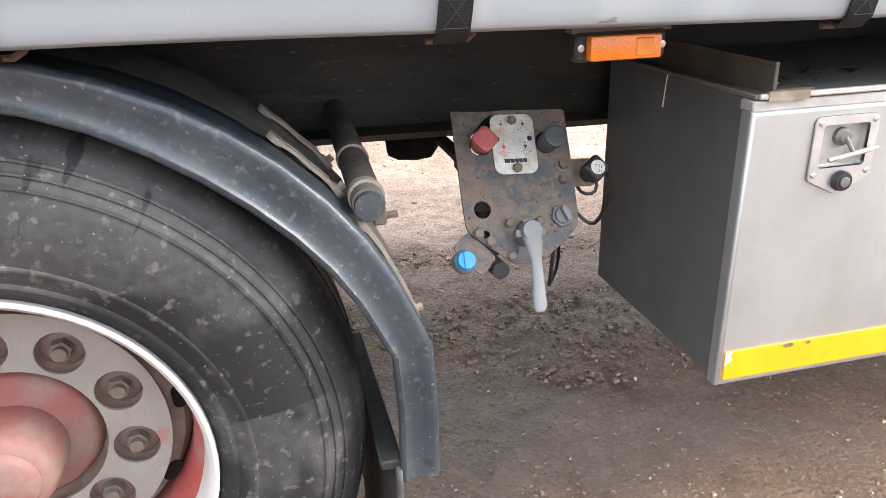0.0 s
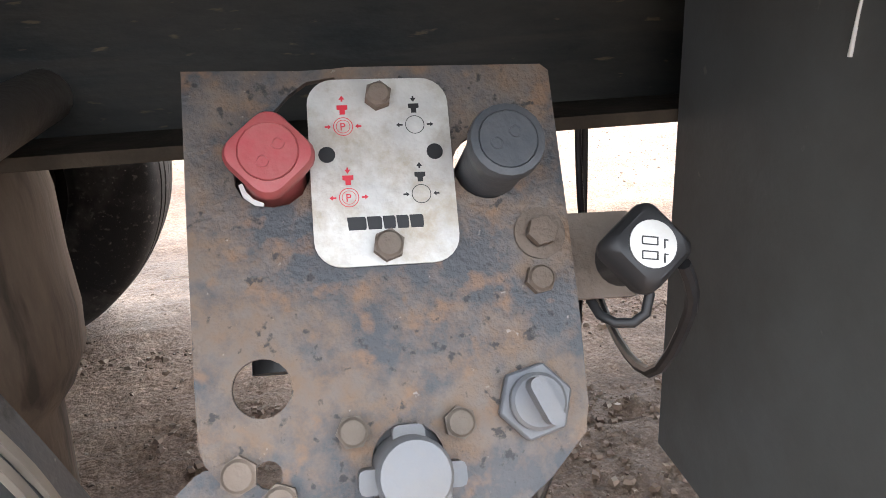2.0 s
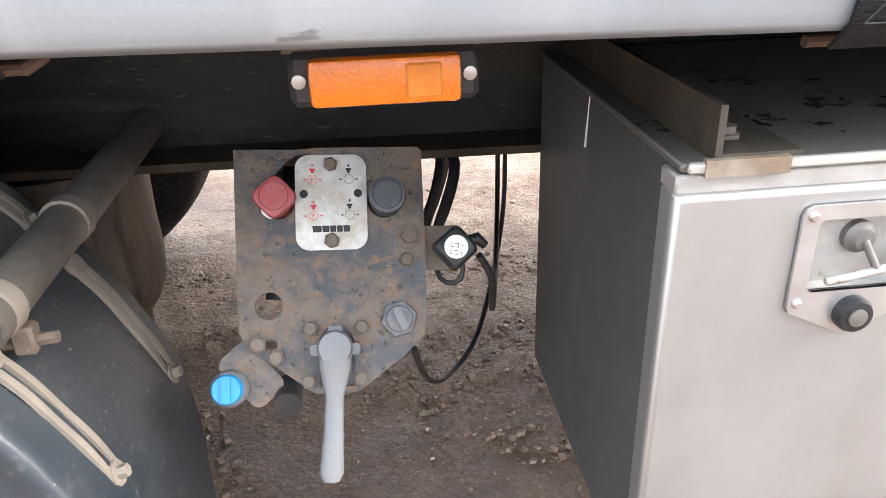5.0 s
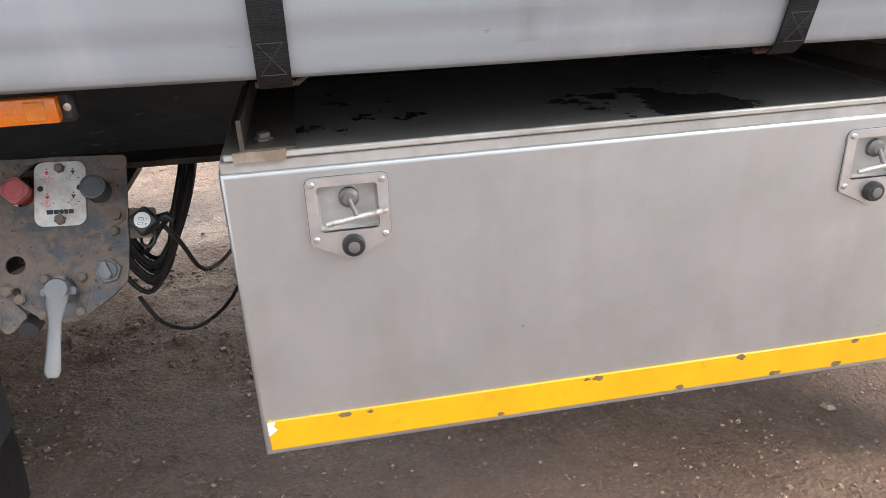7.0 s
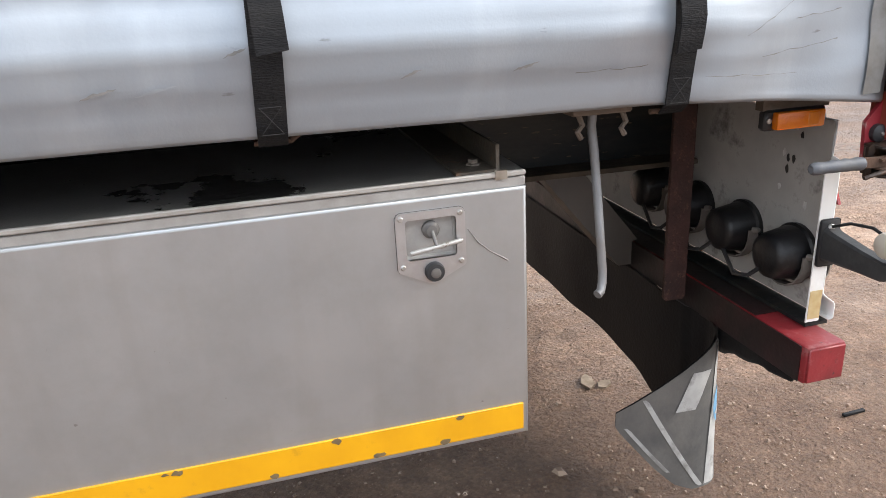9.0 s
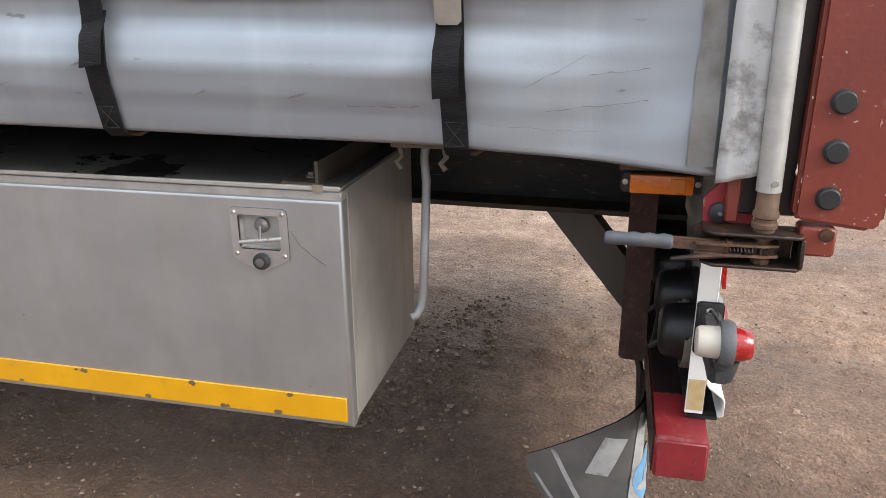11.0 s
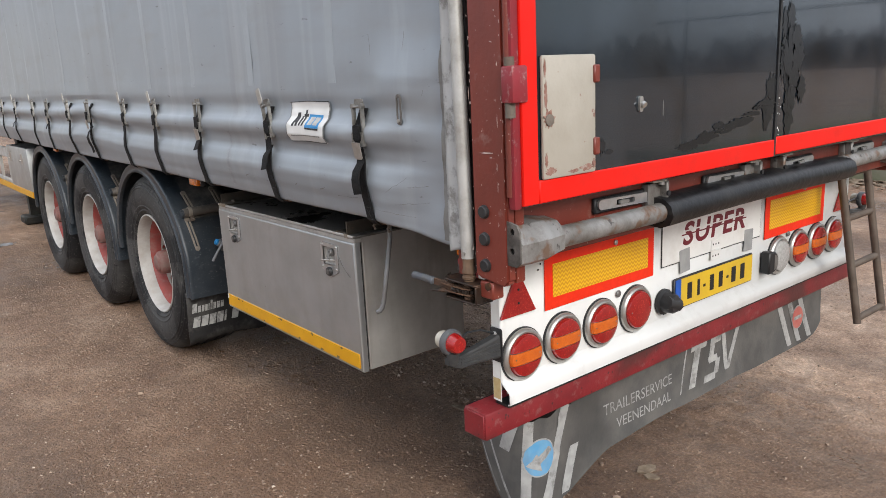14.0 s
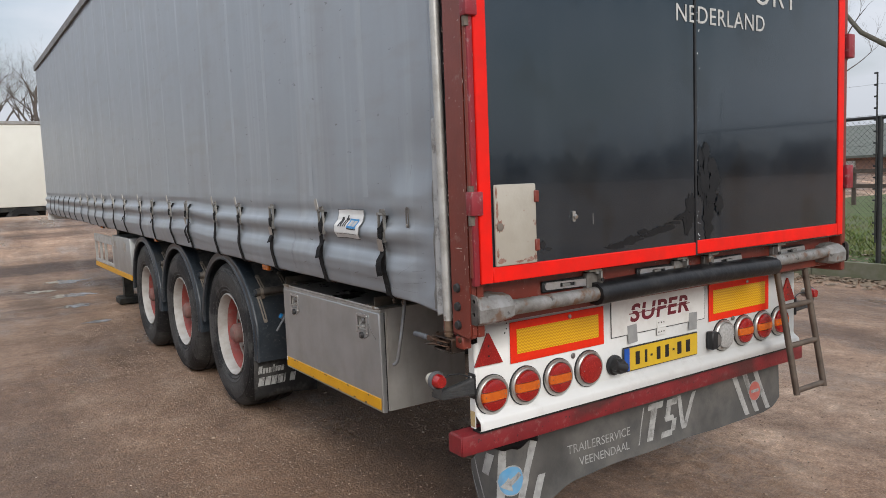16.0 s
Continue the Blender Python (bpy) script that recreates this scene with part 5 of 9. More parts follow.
def latch(cx, cz, turn, tilt):
    pl = holed([(-0.0575, 0.044), (-0.055, 0.050), (-0.049, 0.053), (0.049, 0.053), (0.055, 0.050), (0.0575, 0.044), (0.0575, -0.042), (0.055, -0.047), (0.006, -0.071), (-0.006, -0.071), (-0.055, -0.047), (-0.0575, -0.042)], [rounded(0.084, 0.068, 0.005, 3, 0, 0.006)], 0.0040, side(cx, -0.0045, cz))
    # slightly larger dark plate, added to draw a shade line round the latch
    part("latch_gasket", holed([(-0.0582, 0.0443), (-0.0556, 0.0506), (-0.0494, 0.0537), (0.0494, 0.0537), (0.0556, 0.0506), (0.0582, 0.0443), (0.0582, -0.0425), (0.0556, -0.0476), (0.0062, -0.0718), (-0.0062, -0.0718), (-0.0556, -0.0476), (-0.0582, -0.0425)], [rounded(0.086, 0.070, 0.005, 3, 0, 0.006)], 0.0012, side(cx, -0.0014, cz)), M_STEELDARK, box_door, "thin dark outline for the plate's edge shade")
    p = part("latch_plate", pl, M_LATCH, box_door, "recessed stainless paddle latch")
    b = bmesh.new()
    m = side(cx, 0.0, cz)
    inner, floor_ = rounded(0.084, 0.068, 0.005, 3, 0, 0.006), rounded(0.078, 0.062, 0.005, 3, 0, 0.006)
    rings = [[b.verts.new(m @ Vector((x, y, h))) for x, y in o] for o, h in ((inner, 0.0043), (inner, -0.002), (floor_, -0.010))]
    bridge(b, rings)
    b.faces.new(rings[-1])
    part("latch_dish", b, M_DISH, box_door, "recessed latch dish")
    for x, y in ((-0.049, 0.044), (0.049, 0.044), (0.049, -0.038), (-0.049, -0.038)):
        part("latch_screw", lathe(bmesh.new(), [(0.0048, 0.002), (0.0048, 0.004), (0.003, 0.006), (0, 0.0062)], m @ Matrix.Translation((x, y, 0.002)), 10), M_CHROME, box_door)
    for x in (-0.022, 0.022):
        part("latch_rivet", lathe(bmesh.new(), [(0.0035, 0.003), (0.0025, 0.005), (0, 0.005)], m @ Matrix.Translation((x, -0.018, -0.0145)), 8), M_CHROME, box_door)
    b = bmesh.new()
    hm = m @ Matrix.Translation((0.002, 0.018, 0))
    lathe(b, [(0.0145, -0.012), (0.0145, -0.003), (0.0115, -0.001), (0.0090, 0.004), (0.0, 0.005)], hm, 20)
    part("latch_barrel", b, M_STEELDARK, box_door)
    b = bmesh.new()
    a = Vector((math.cos(tilt), math.sin(tilt), 0))
    mid = Vector((0.002 + turn, -0.006, 0.014))
    part("latch_stem", tube(bmesh.new(), [hm @ Vector((0, 0, 0.003)), m @ (mid + Vector((0, 0.002, 0)))], 0.0034, 10), M_STEELDARK, box_door)
    tube(b, [m @ (mid - a * 0.044), m @ (mid - a * 0.042), m @ (mid + a * 0.042), m @ (mid + a * 0.044)], [0.003, 0.0041, 0.0041, 0.003], 10)
    part("latch_handle", b, M_HANDLE, box_door, "chrome T-handle")
    part("lock_cap", lathe(bmesh.new(), [(0.0165, 0.0025), (0.0165, 0.010), (0.0145, 0.014), (0.006, 0.0145), (0.0055, 0.012), (0, 0.012)], m @ Matrix.Translation((0.002, -0.050, 0.002)), 22), M_BLACK, box_door, "black lock cap")
    part("lock_barrel", lathe(bmesh.new(), [(0.0085, 0.0140), (0.0085, 0.0160), (0.0070, 0.0165), (0, 0.0165)], m @ Matrix.Translation((0.002, -0.050, 0.002)), 16), M_STEELDARK, box_door)


for spec in LATCHES:
    latch(*spec)

# grimy angle irons that carry the box
M_IRON = mat("dark grimy iron", (0.050, 0.042, 0.032), (0.075, 0.064, 0.050), 16, 0.6, 0.15, bump=0.4, bscale=140, dirt=(0.12, 0.09, 0.06), damt=0.6, dscale=12, lo=0.5)
soil_sheen(M_IRON, (0.17, 0.085, 0.04), 40, 0.6, 0.62, 0.70)
for x0, x1, leg in ((-1.803, -1.730, -1.803), (-0.787, -0.713, -0.713)):
    s = 1 if leg == x0 else -1
    bm = slab(bmesh.new(), [(leg, 0.0), (leg + s * 0.073, 0.0), (leg + s * 0.073, 0.006), (leg + s * 0.006, 0.006), (leg + s * 0.006, 0.046), (leg, 0.046)], 0.47, side(0, 0.476, 0.992))
    ang = part("angle_iron", bm, M_IRON, toolbox, "dark grimy angle iron")
    part("angle_bolt", lathe(bmesh.new(), [(0.013, 0), (0.013, 0.003), (0.009, 0.004), (0.009, 0.010), (0, 0.011)], Matrix.Translation((leg + s * 0.030, 0.052, 0.998)), 6), M_RUST, ang)
    part("rust_run", box(leg + s * 0.0 - 0.01, leg + s * 0.0 + 0.06 * s if s > 0 else leg + 0.01, -0.0028, 0.004, 0.9825, 0.9965), mat("brown rust stain", (0.17, 0.125, 0.085), (0.27, 0.235, 0.19), 40, 0.7, bump=0.2), ang)
bm = bmesh.new()
tube(bm, [(-1.8283, 0.257, 0.985), (-1.8286, 0.261, 0.95), (-1.8288, 0.263, 0.925)], [0.0008, 0.0011, 0.0017], 8)
part("sealant_run", bm, M_WHITE, toolbox, "white sealant drip on the box's end")

# ---- second box and the open guard ahead of the wheels ----
box2 = thing("tool_box", (-6.8, 0.2, 0.6), "grey metal side locker with two latches, ahead of the wheels", "tool box", "tool boxes")
b2 = part("locker_body", box(-7.28, -6.27, 0.0, 0.5, 0.60, 1.06, 0.006, 2), M_STEEL, box2)
for x in (-7.12, -6.55):
    bm = slab(bmesh.new(), rounded(0.10, 0.10, 0.01, 3), 0.004, side(x, 0.0, 0.95))
    tube(bm, [(x - 0.03, -0.02, 0.93), (x + 0.03, -0.02, 0.94)], 0.005, 8)
    part("locker_latch", bm, M_CHROME, b2)
guard = thing("side_guard", (-7.9, 0.1, 0.6), "pale grey side guard frame with a yellow reflective stripe", "side guard")
bm = bmesh.new()
quadbox(bm, -8.62, -7.3, 0.0, 0.03, 0.93, 1.03, 0.004)
quadbox(bm, -8.62, -7.3, 0.0, 0.03, 0.66, 0.70, 0.004)
for x in (-8.62, -8.25, -7.9, -7.36):
    quadbox(bm, x, x + 0.05, 0.004, 0.028, 0.70, 0.93)
part("guard_rail", bm, M_RIMWHITE, guard)
part("guard_stripe", box(-8.62, -6.27, -0.004, 0.03, 0.596, 0.655, 0.002), M_YELLOW, guard)
leg = thing("landing_leg", (-8.85, 0.42, 0), "dark landing leg with a square foot on the dirt", "landing leg")
bm = bmesh.new()
quadbox(bm, -8.93, -8.77, 0.34, 0.50, 0.42, 1.05, 0.01)
quadbox(bm, -8.91, -8.79, 0.36, 0.48, 0.10, 0.45)
part("leg_tube", bm, M_CHASSIS, leg)
part("leg_foot", box(-9.0, -8.70, 0.27, 0.57, -0.005, 0.10, 0.02), M_CHASSIS, leg)

# ---- valve control panel ----
# the plate leans back and hangs a little askew
PN = Matrix(((0.99864, 0.04709, 0.02269, -2.12), (-0.00530, 0.52296, -0.85234, 0.27884), (-0.05200, 0.85107, 0.52249, 0.936), (0, 0, 0, 1)))


def pan(u, v, h=0.0):
    """A point on the panel: u along it, v down it from its top edge, h out of it."""
    return PN @ Vector((u, -v, h))


def panm(u, v, h=0.0):
    return PN @ Matrix.Translation((u, -v, h))


panel = thing("control_panel", pan(0, 0.02), "rusty blue-grey steel panel with air-brake knobs, hung from the chassis", "control panel")


edge_pts = [(-0.103, 0.001), (-0.060, 0.0005), (-0.040, 0.0), (-0.022, 0.001), (-0.012, 0.002), (0.050, 0.002), (0.100, 0.002), (0.1047, -0.002), (0.1056, -0.082), (0.1060, -0.143), (0.1046, -0.194), (0.1015, -0.2095), (0.081, -0.230), (0.035, -0.2635), (0.0253, -0.269), (-0.0168, -0.2686), (-0.025, -0.264), (-0.0876, -0.2176), (-0.095, -0.208), (-0.0977, -0.200), (-0.0992, -0.172), (-0.1014, -0.089)]
holes = [[(-0.0765, -0.058), (-0.072, -0.044), (-0.060, -0.030), (-0.046, -0.014), (-0.036, -0.0065), (-0.020, -0.004), (-0.019, -0.030), (-0.032, -0.055), (-0.037, -0.064), (-0.041, -0.0715), (-0.048, -0.0765), (-0.0567, -0.078), (-0.066, -0.0765), (-0.0725, -0.072), (-0.0762, -0.065)],
         disc(0.0195, 22, 0.0622, -0.059), disc(0.0151, 20, -0.0662, -0.1728), disc(0.007, 12, -0.0646, -0.2154),
         [(0.0057 + 0.019 * math.cos(radians(a)), -0.2150 + 0.019 * math.sin(radians(a))) for a in range(0, 181, 20)] + [(-0.0133, -0.262), (0.0247, -0.262)]]
plate = part("panel_plate", holed(edge_pts, holes, 0.005, PN), M_PANEL, panel, "rust-mottled blue-grey steel plate", sharp=30)
bm = slab(bmesh.new(), rounded(0.048, 0.070, 0.004, 2, 0.0057, -0.228), -0.004, panm(0, 0, -0.012))
part("panel_backing", bm, M_GREYLEVER, panel)
for u in (-2.185, -2.065):
    part("panel_bracket", box(u - 0.012, u + 0.012, 0.29, 0.62, 0.832, 0.844), M_CHASSIS, panel)
part("valve_body", box(-2.19, -2.06, 0.33, 0.40, 0.80, 0.865, 0.012), M_BLACK, panel)
part("hole_valve", tube(bmesh.new(), [pan(-0.056, 0.164, -0.040), pan(-0.056, 0.108, -0.040)], 0.019, 14), M_BLACK, panel)

# instruction plate with pictograms
ip = part("instruction_plate", slab(bmesh.new(), rounded(0.0785, 0.1065, 0.0150, 6, 0.0031, -0.0600), 0.0016, panm(0, 0, 0.0012)), mat("printed aluminium plate", (0.60, 0.59, 0.55), (0.46, 0.455, 0.43), 30, 0.42, 0.35, bump=0.16, bscale=140, dirt=(0.32, 0.255, 0.165), damt=0.7, dscale=34, lo=0.46), panel, "pale worn aluminium plate with red and black symbols")
H = 0.0030


def ringmesh(u, v, r0, r1):
    b = bmesh.new()
    a = [b.verts.new(pan(u + r0 * math.cos(t), v + r0 * math.sin(t), H)) for t in (2 * math.pi * k / 28 for k in range(28))]
    c = [b.verts.new(pan(u + r1 * math.cos(t), v + r1 * math.sin(t), H)) for t in (2 * math.pi * k / 28 for k in range(28))]
    return bridge(b, [a, c])


def flat(b, pts):
    b.faces.new([b.verts.new(pan(u, v, H)) for u, v in pts])
    return b


M_INKRED = mat("red ink", (0.62, 0.03, 0.05), None, 30, 0.5, bump=0)
for u, v, ink, up, out, two in ((-0.0170, 0.0346, M_INKRED, 1, 0, True), (0.0228, 0.0346, M_INK, 0, 1, False), (-0.0162, 0.0752, M_INKRED, 0, 1, True), (0.0233, 0.0748, M_INK, 1, 0, False)):
    b = ringmesh(u, v, 0.0050, 0.0054)
    if two:
        b2_ = ringmesh(u, v, 0.0036, 0.0039)
        me_ = bpy.data.meshes.new("tmp")
        b2_.to_mesh(me_)
        b.from_mesh(me_)
        bpy.data.meshes.remove(me_)
        b2_.free()
    tv = v - 0.0125
    flat(b, [(u - 0.003, tv), (u + 0.003, tv), (u + 0.003, tv + 0.0025), (u + 0.0015, tv + 0.003), (u + 0.0015, tv + 0.0055), (u - 0.0015, tv + 0.0055), (u - 0.0015, tv + 0.003), (u - 0.003, tv + 0.0025)])
    s = -1 if up else 1
    av = v - 0.0158
    flat(b, [(u - 0.0017, av), (u + 0.0017, av), (u, av + s * 0.0024)])
    flat(b, [(u - 0.0005, av), (u + 0.0005, av), (u + 0.0005, av - s * 0.0012), (u - 0.0005, av - s * 0.0012)])
    for sd in (-1, 1):
        tip, tail = (sd * 0.0105, sd * 0.0068) if out else (sd * 0.0066, sd * 0.0100)
        flat(b, [(u + tip, v), (u + (tip + tail) / 2, v - 0.0014), (u + (tip + tail) / 2, v + 0.0014)])
        flat(b, [(u + (tip + tail) / 2, v - 0.0005), (u + tail, v - 0.0005), (u + tail, v + 0.0005), (u + (tip + tail) / 2, v + 0.0005)])
    part("pictogram", b, ink, ip)
    if two:
        part("pictogram_letter", letters("P", 0.0062, panm(u - 0.0019, v + 0.0022, H - 0.0004), 0.0006), ink, ip)
# the maker's mark as five plain blocks
bm = bmesh.new()
for u0, u1 in ((-0.0180, -0.0078), (-0.0074, 0.0006), (0.0011, 0.0080), (0.0085, 0.0152), (0.0157, 0.0233)):
    slab(bm, [(u0 + 0.0006, 0), (u1 - 0.0004, 0), (u1, 0.0014), (u1, 0.0060), (u1 - 0.0008, 0.0072), (u0, 0.0072), (u0, 0.0060)], 0.0005, panm(0, 0.0935, H - 0.0004))
part("maker_mark", bm, M_INK, ip)
for u, v in ((-0.0268, 0.0506), (0.0327, 0.0507)):
    part("plate_hole", slab(bmesh.new(), disc(0.0046, 16), 0.0006, panm(u, v, H - 0.0004)), M_INK, ip)


def bolt(u, v, r, washer=0.0, material=None, h0=0.0):
    b = bmesh.new()
    if washer:
        lathe(b, [(washer, h0), (washer, h0 + 0.002), (r, h0 + 0.0025)], panm(u, v), 22)
    slab(b, disc(r, 6, 0, 0, 0.3 + 11 * u), 0.0065, panm(u, v, h0 + (0.002 if washer else 0)))
    lathe(b, [(r * 0.86, h0 + 0.0065), (r * 0.7, h0 + 0.0085), (0, h0 + 0.0088)], panm(u, v), 14)
    return part("bolt", b, material or M_RUST, panel)


bolt(0.0030, 0.0183, 0.0078, h0=0.003)
bolt(0.0031, 0.1032, 0.0088, h0=0.003)
bolt(0.0880, 0.1000, 0.0085, 0.0146)
bolt(0.0847, 0.1261, 0.0085)
bolt(-0.0220, 0.1983, 0.0088)
bolt(0.0332, 0.1984, 0.0088)
bolt(-0.0245, 0.2550, 0.0085)
bolt(0.0305, 0.2547, 0.0085)
bolt(-0.0785, 0.2139, 0.0098)
bolt(-0.0590, 0.2284, 0.0095)


def stack(u, v, layers, name, material, label):
    """A knob lofted from rounded squares: (size, corner radius, height, turn in degrees)."""
    b = bmesh.new()
    rings = []
    for w, r, h, a in layers:
        m = panm(u, v, h) @ Matrix.Rotation(radians(a), 4, "Z")
        rings.append([b.verts.new(m @ Vector((x, y, 0))) for x, y in rounded(w, w, r, 5)])
    bridge(b, rings)
    b.faces.new(rings[-1])
    b.faces.new(rings[0][::-1])
    return part(name, b, material, panel, label, sharp=45)


red = stack(-0.0560, 0.0570, [(0.034, 0.0168, -0.03, 43), (0.034, 0.0168, 0.010, 43), (0.0360, 0.012, 0.015, 43), (0.0382, 0.0095, 0.0215, 43), (0.0382, 0.0095, 0.0265, 43), (0.0360, 0.0100, 0.0300, 43), (0.0312, 0.0152, 0.0312, 43), (0.0302, 0.0150, 0.0304, 43), (0.0294, 0.0146, 0.0312, 43)], "brake_knob", M_KNOBRED, "faded red square push knob")
bm = bmesh.new()
for du, dv in ((-0.003, 0.005), (0.005, -0.004)):
    lathe(bm, [(0.0034, 0.0305), (0.0034, 0.0319), (0.0025, 0.0319), (0.0025, 0.0305)], panm(-0.0560 + du, 0.0570 + dv), 14)
part("knob_relief", bm, M_KNOBRED, red)
blk = stack(0.0640, 0.0600, [(0.035, 0.0173, -0.03, 0), (0.0355, 0.0175, 0.024, 0), (0.0365, 0.0181, 0.030, 0), (0.0400, 0.0197, 0.036, 0), (0.0402, 0.0199, 0.042, 0), (0.0385, 0.0190, 0.0450, 0), (0.0315, 0.0156, 0.0458, 0), (0.0305, 0.0151, 0.0450, 0), (0.0297, 0.0147, 0.0458, 0)], "shunt_knob", M_KNOBBLK, "dusty black round push knob")
bm = bmesh.new()
for du, dv in ((-0.006, 0.002), (0.004, -0.004)):
    lathe(bm, [(0.0034, 0.0450), (0.0034, 0.0464), (0.0025, 0.0464), (0.0025, 0.0450)], panm(0.0640 + du, 0.0600 + dv), 14)
part("knob_relief", bm, M_KNOBBLK, blk)
for u, v, q in ((-0.0560, 0.0585, 1), (0.0622, 0.0590, -1)):
    part("knob_clip", slab(bmesh.new(), [(q * x, y) for x, y in ((-0.0185, -0.006), (-0.0165, -0.0125), (-0.012, -0.0170), (-0.006, -0.0190), (-0.0055, -0.0165), (-0.011, -0.0140), (-0.0145, -0.010), (-0.0165, -0.005))], 0.003, panm(u, v, -0.004)), M_WHITE, panel, "white plastic clip edge")

# round selector in a hexagonal nut
bm = slab(bmesh.new(), disc(0.0208, 6, 0, 0, 0.25), 0.007, panm(0.0742, 0.1912))
bmesh.ops.bevel(bm, geom=[e for e in bm.edges], offset=0.0012, segments=1, affect="EDGES")
nut = part("selector_nut", bm, M_GREYLEVER, panel, "dusty grey hexagonal nut")
lathe_b = lathe(bmesh.new(), [(0.0150, 0.007), (0.0150, 0.012), (0.0132, 0.014), (0, 0.0142)], panm(0.0742, 0.1912), 26)
part("selector", lathe_b, M_GREYLEVER, nut)
bm = slab(bmesh.new(), rounded(0.0088, 0.026, 0.004, 3), 0.013, panm(0.0752, 0.1912, 0.012) @ Matrix.Rotation(radians(24), 4, "Z"))
part("selector_wing", bm, M_GREYLEVER, nut)

# lever of the levelling valve
lm = panm(0.0050, 0.2195)
bm = lathe(bmesh.new(), [(0.0188, -0.008), (0.0188, 0.010), (0.0183, 0.013), (0.0183, 0.034), (0.0165, 0.038), (0, 0.0385)], lm, 28)
lever = part("lever_boss", bm, M_GREYLEVER, panel, "grey plastic lever boss")
bm = bmesh.new()
pts = [(0, 0.004, 0.030), (0.0, -0.020, 0.034), (-0.001, -0.050, 0.038), (-0.003, -0.088, 0.040), (-0.0055, -0.126, 0.040), (-0.006, -0.135, 0.039)]
rws = []
for (x, y, h), w, t in zip(pts, (0.018, 0.0165, 0.0095, 0.0105, 0.0125, 0.008), (0.006, 0.006, 0.005, 0.005, 0.0055, 0.004)):
    rws.append([bm.verts.new(lm @ Vector((x + w * math.cos(a) , y, h + t * math.sin(a)))) for a in (2 * math.pi * k / 14 for k in range(14))])
bridge(bm, rws)
bm.faces.new(rws[0][::-1])
bm.faces.new(rws[-1])
part("lever_handle", bm, M_GREYLEVER, lever, "dusty grey lever hanging down", sharp=60)
part("lever_stop", slab(bmesh.new(), rounded(0.052, 0.012, 0.003, 2, 0, -0.002), 0.016, lm @ Matrix.Translation((0, 0, 0.010))), M_GREYLEVER, lever)
part("lever_key", slab(bmesh.new(), rounded(0.016, 0.012, 0.003, 2, 0.0, 0.017), 0.012, lm @ Matrix.Translation((0, 0, 0.006))), M_GREYLEVER, lever)

# ear with the blue test cap
em = PN @ Matrix.Translation((-0.0945, -0.2395, -0.006)) @ Matrix.Rotation(radians(42), 4, "Z")
ear = part("ear_plate", slab(bmesh.new(), rounded(0.042, 0.068, 0.010, 3), 0.005, em @ Matrix.Translation((0.002, -0.010, -0.003))), M_PANEL, panel, "rusty ear plate")
cap_at = panm(-0.1085, 0.259)
part("cap_collar", lathe(bmesh.new(), [(0.020, -0.006), (0.020, 0.006), (0.017, 0.010), (0.016, 0.010)], cap_at, 22), M_GREYLEVER, ear)
bm = lathe(bmesh.new(), [(0.0160, 0.004), (0.0160, 0.019), (0.0145, 0.021), (0.0, 0.021)], cap_at, 24)
cap = part("test_cap", bm, M_KNOBBLUE, ear, "bright blue plastic cap")
part("cap_bar", slab(bmesh.new(), rounded(0.009, 0.027, 0.002, 2), 0.004, cap_at @ Matrix.Translation((0, 0, 0.020))), M_KNOBBLUE, ear)
part("test_valve", tube(bmesh.new(), [pan(-0.049, 0.261, -0.03), pan(-0.047, 0.279, 0.004)], 0.015, 14), M_BLACK, panel)

# bracket with the diamond switch
part("switch_bracket", slab(bmesh.new(), rounded(0.066, 0.050, 0.004, 2, 0.114, -0.1128), 0.005, panm(0, 0, -0.012)), M_RUST, panel, "dusty switch bracket")
sw = stack(0.1361, 0.1172, [(0.030, 0.0148, -0.02, 0), (0.030, 0.0148, 0.012, 0), (0.0365, 0.007, 0.017, 40), (0.0385, 0.006, 0.026, 40), (0.037, 0.007, 0.034, 40), (0.031, 0.008, 0.038, 40)], "switch_knob", M_BLACK, "black diamond-shaped rubber switch")
part("switch_face", lathe(bmesh.new(), [(0.0128, 0.0380), (0.0128, 0.0392), (0, 0.0393)], panm(0.1361, 0.1172), 26), M_CHROME, sw, "silver disc with trailer symbols")
bm = bmesh.new()
for dv in (-0.0035, 0.0042):
    for a, c, w, h in ((-0.002, dv, 0.0085, 0.0006), (-0.002, dv + 0.004, 0.0085, 0.0006), (-0.006, dv + 0.002, 0.0006, 0.004), (0.0022, dv + 0.002, 0.0006, 0.0046), (0.006, dv + 0.003, 0.0006, 0.005), (0.007, dv + 0.001, 0.002, 0.0006)):
        slab(bm, rounded(w, h, min(w, h) * 0.3, 1, a, -c), 0.0004, panm(0.1361, 0.1172, 0.0393) @ Matrix.Rotation(radians(-8), 4, "Z"))
part("switch_symbol", bm, M_INK, sw)
bm = tube(bmesh.new(), [pan(0.146, 0.128, 0.002), pan(0.1474, 0.139, 0.001), pan(0.1449, 0.149, -0.002), pan(0.1381, 0.1535, -0.005), pan(0.1291, 0.1525, -0.008), pan(0.1228, 0.147, -0.014), pan(0.1203, 0.137, -0.02)], 0.0030, 10)
part("switch_cable", bm, M_BLACK, panel)
part("switch_plug", tube(bmesh.new(), [pan(0.148, 0.108, -0.006), pan(0.166, 0.104, -0.004), pan(0.175, 0.112, -0.006)], [0.007, 0.0075, 0.005], 12), M_BLACK, panel)

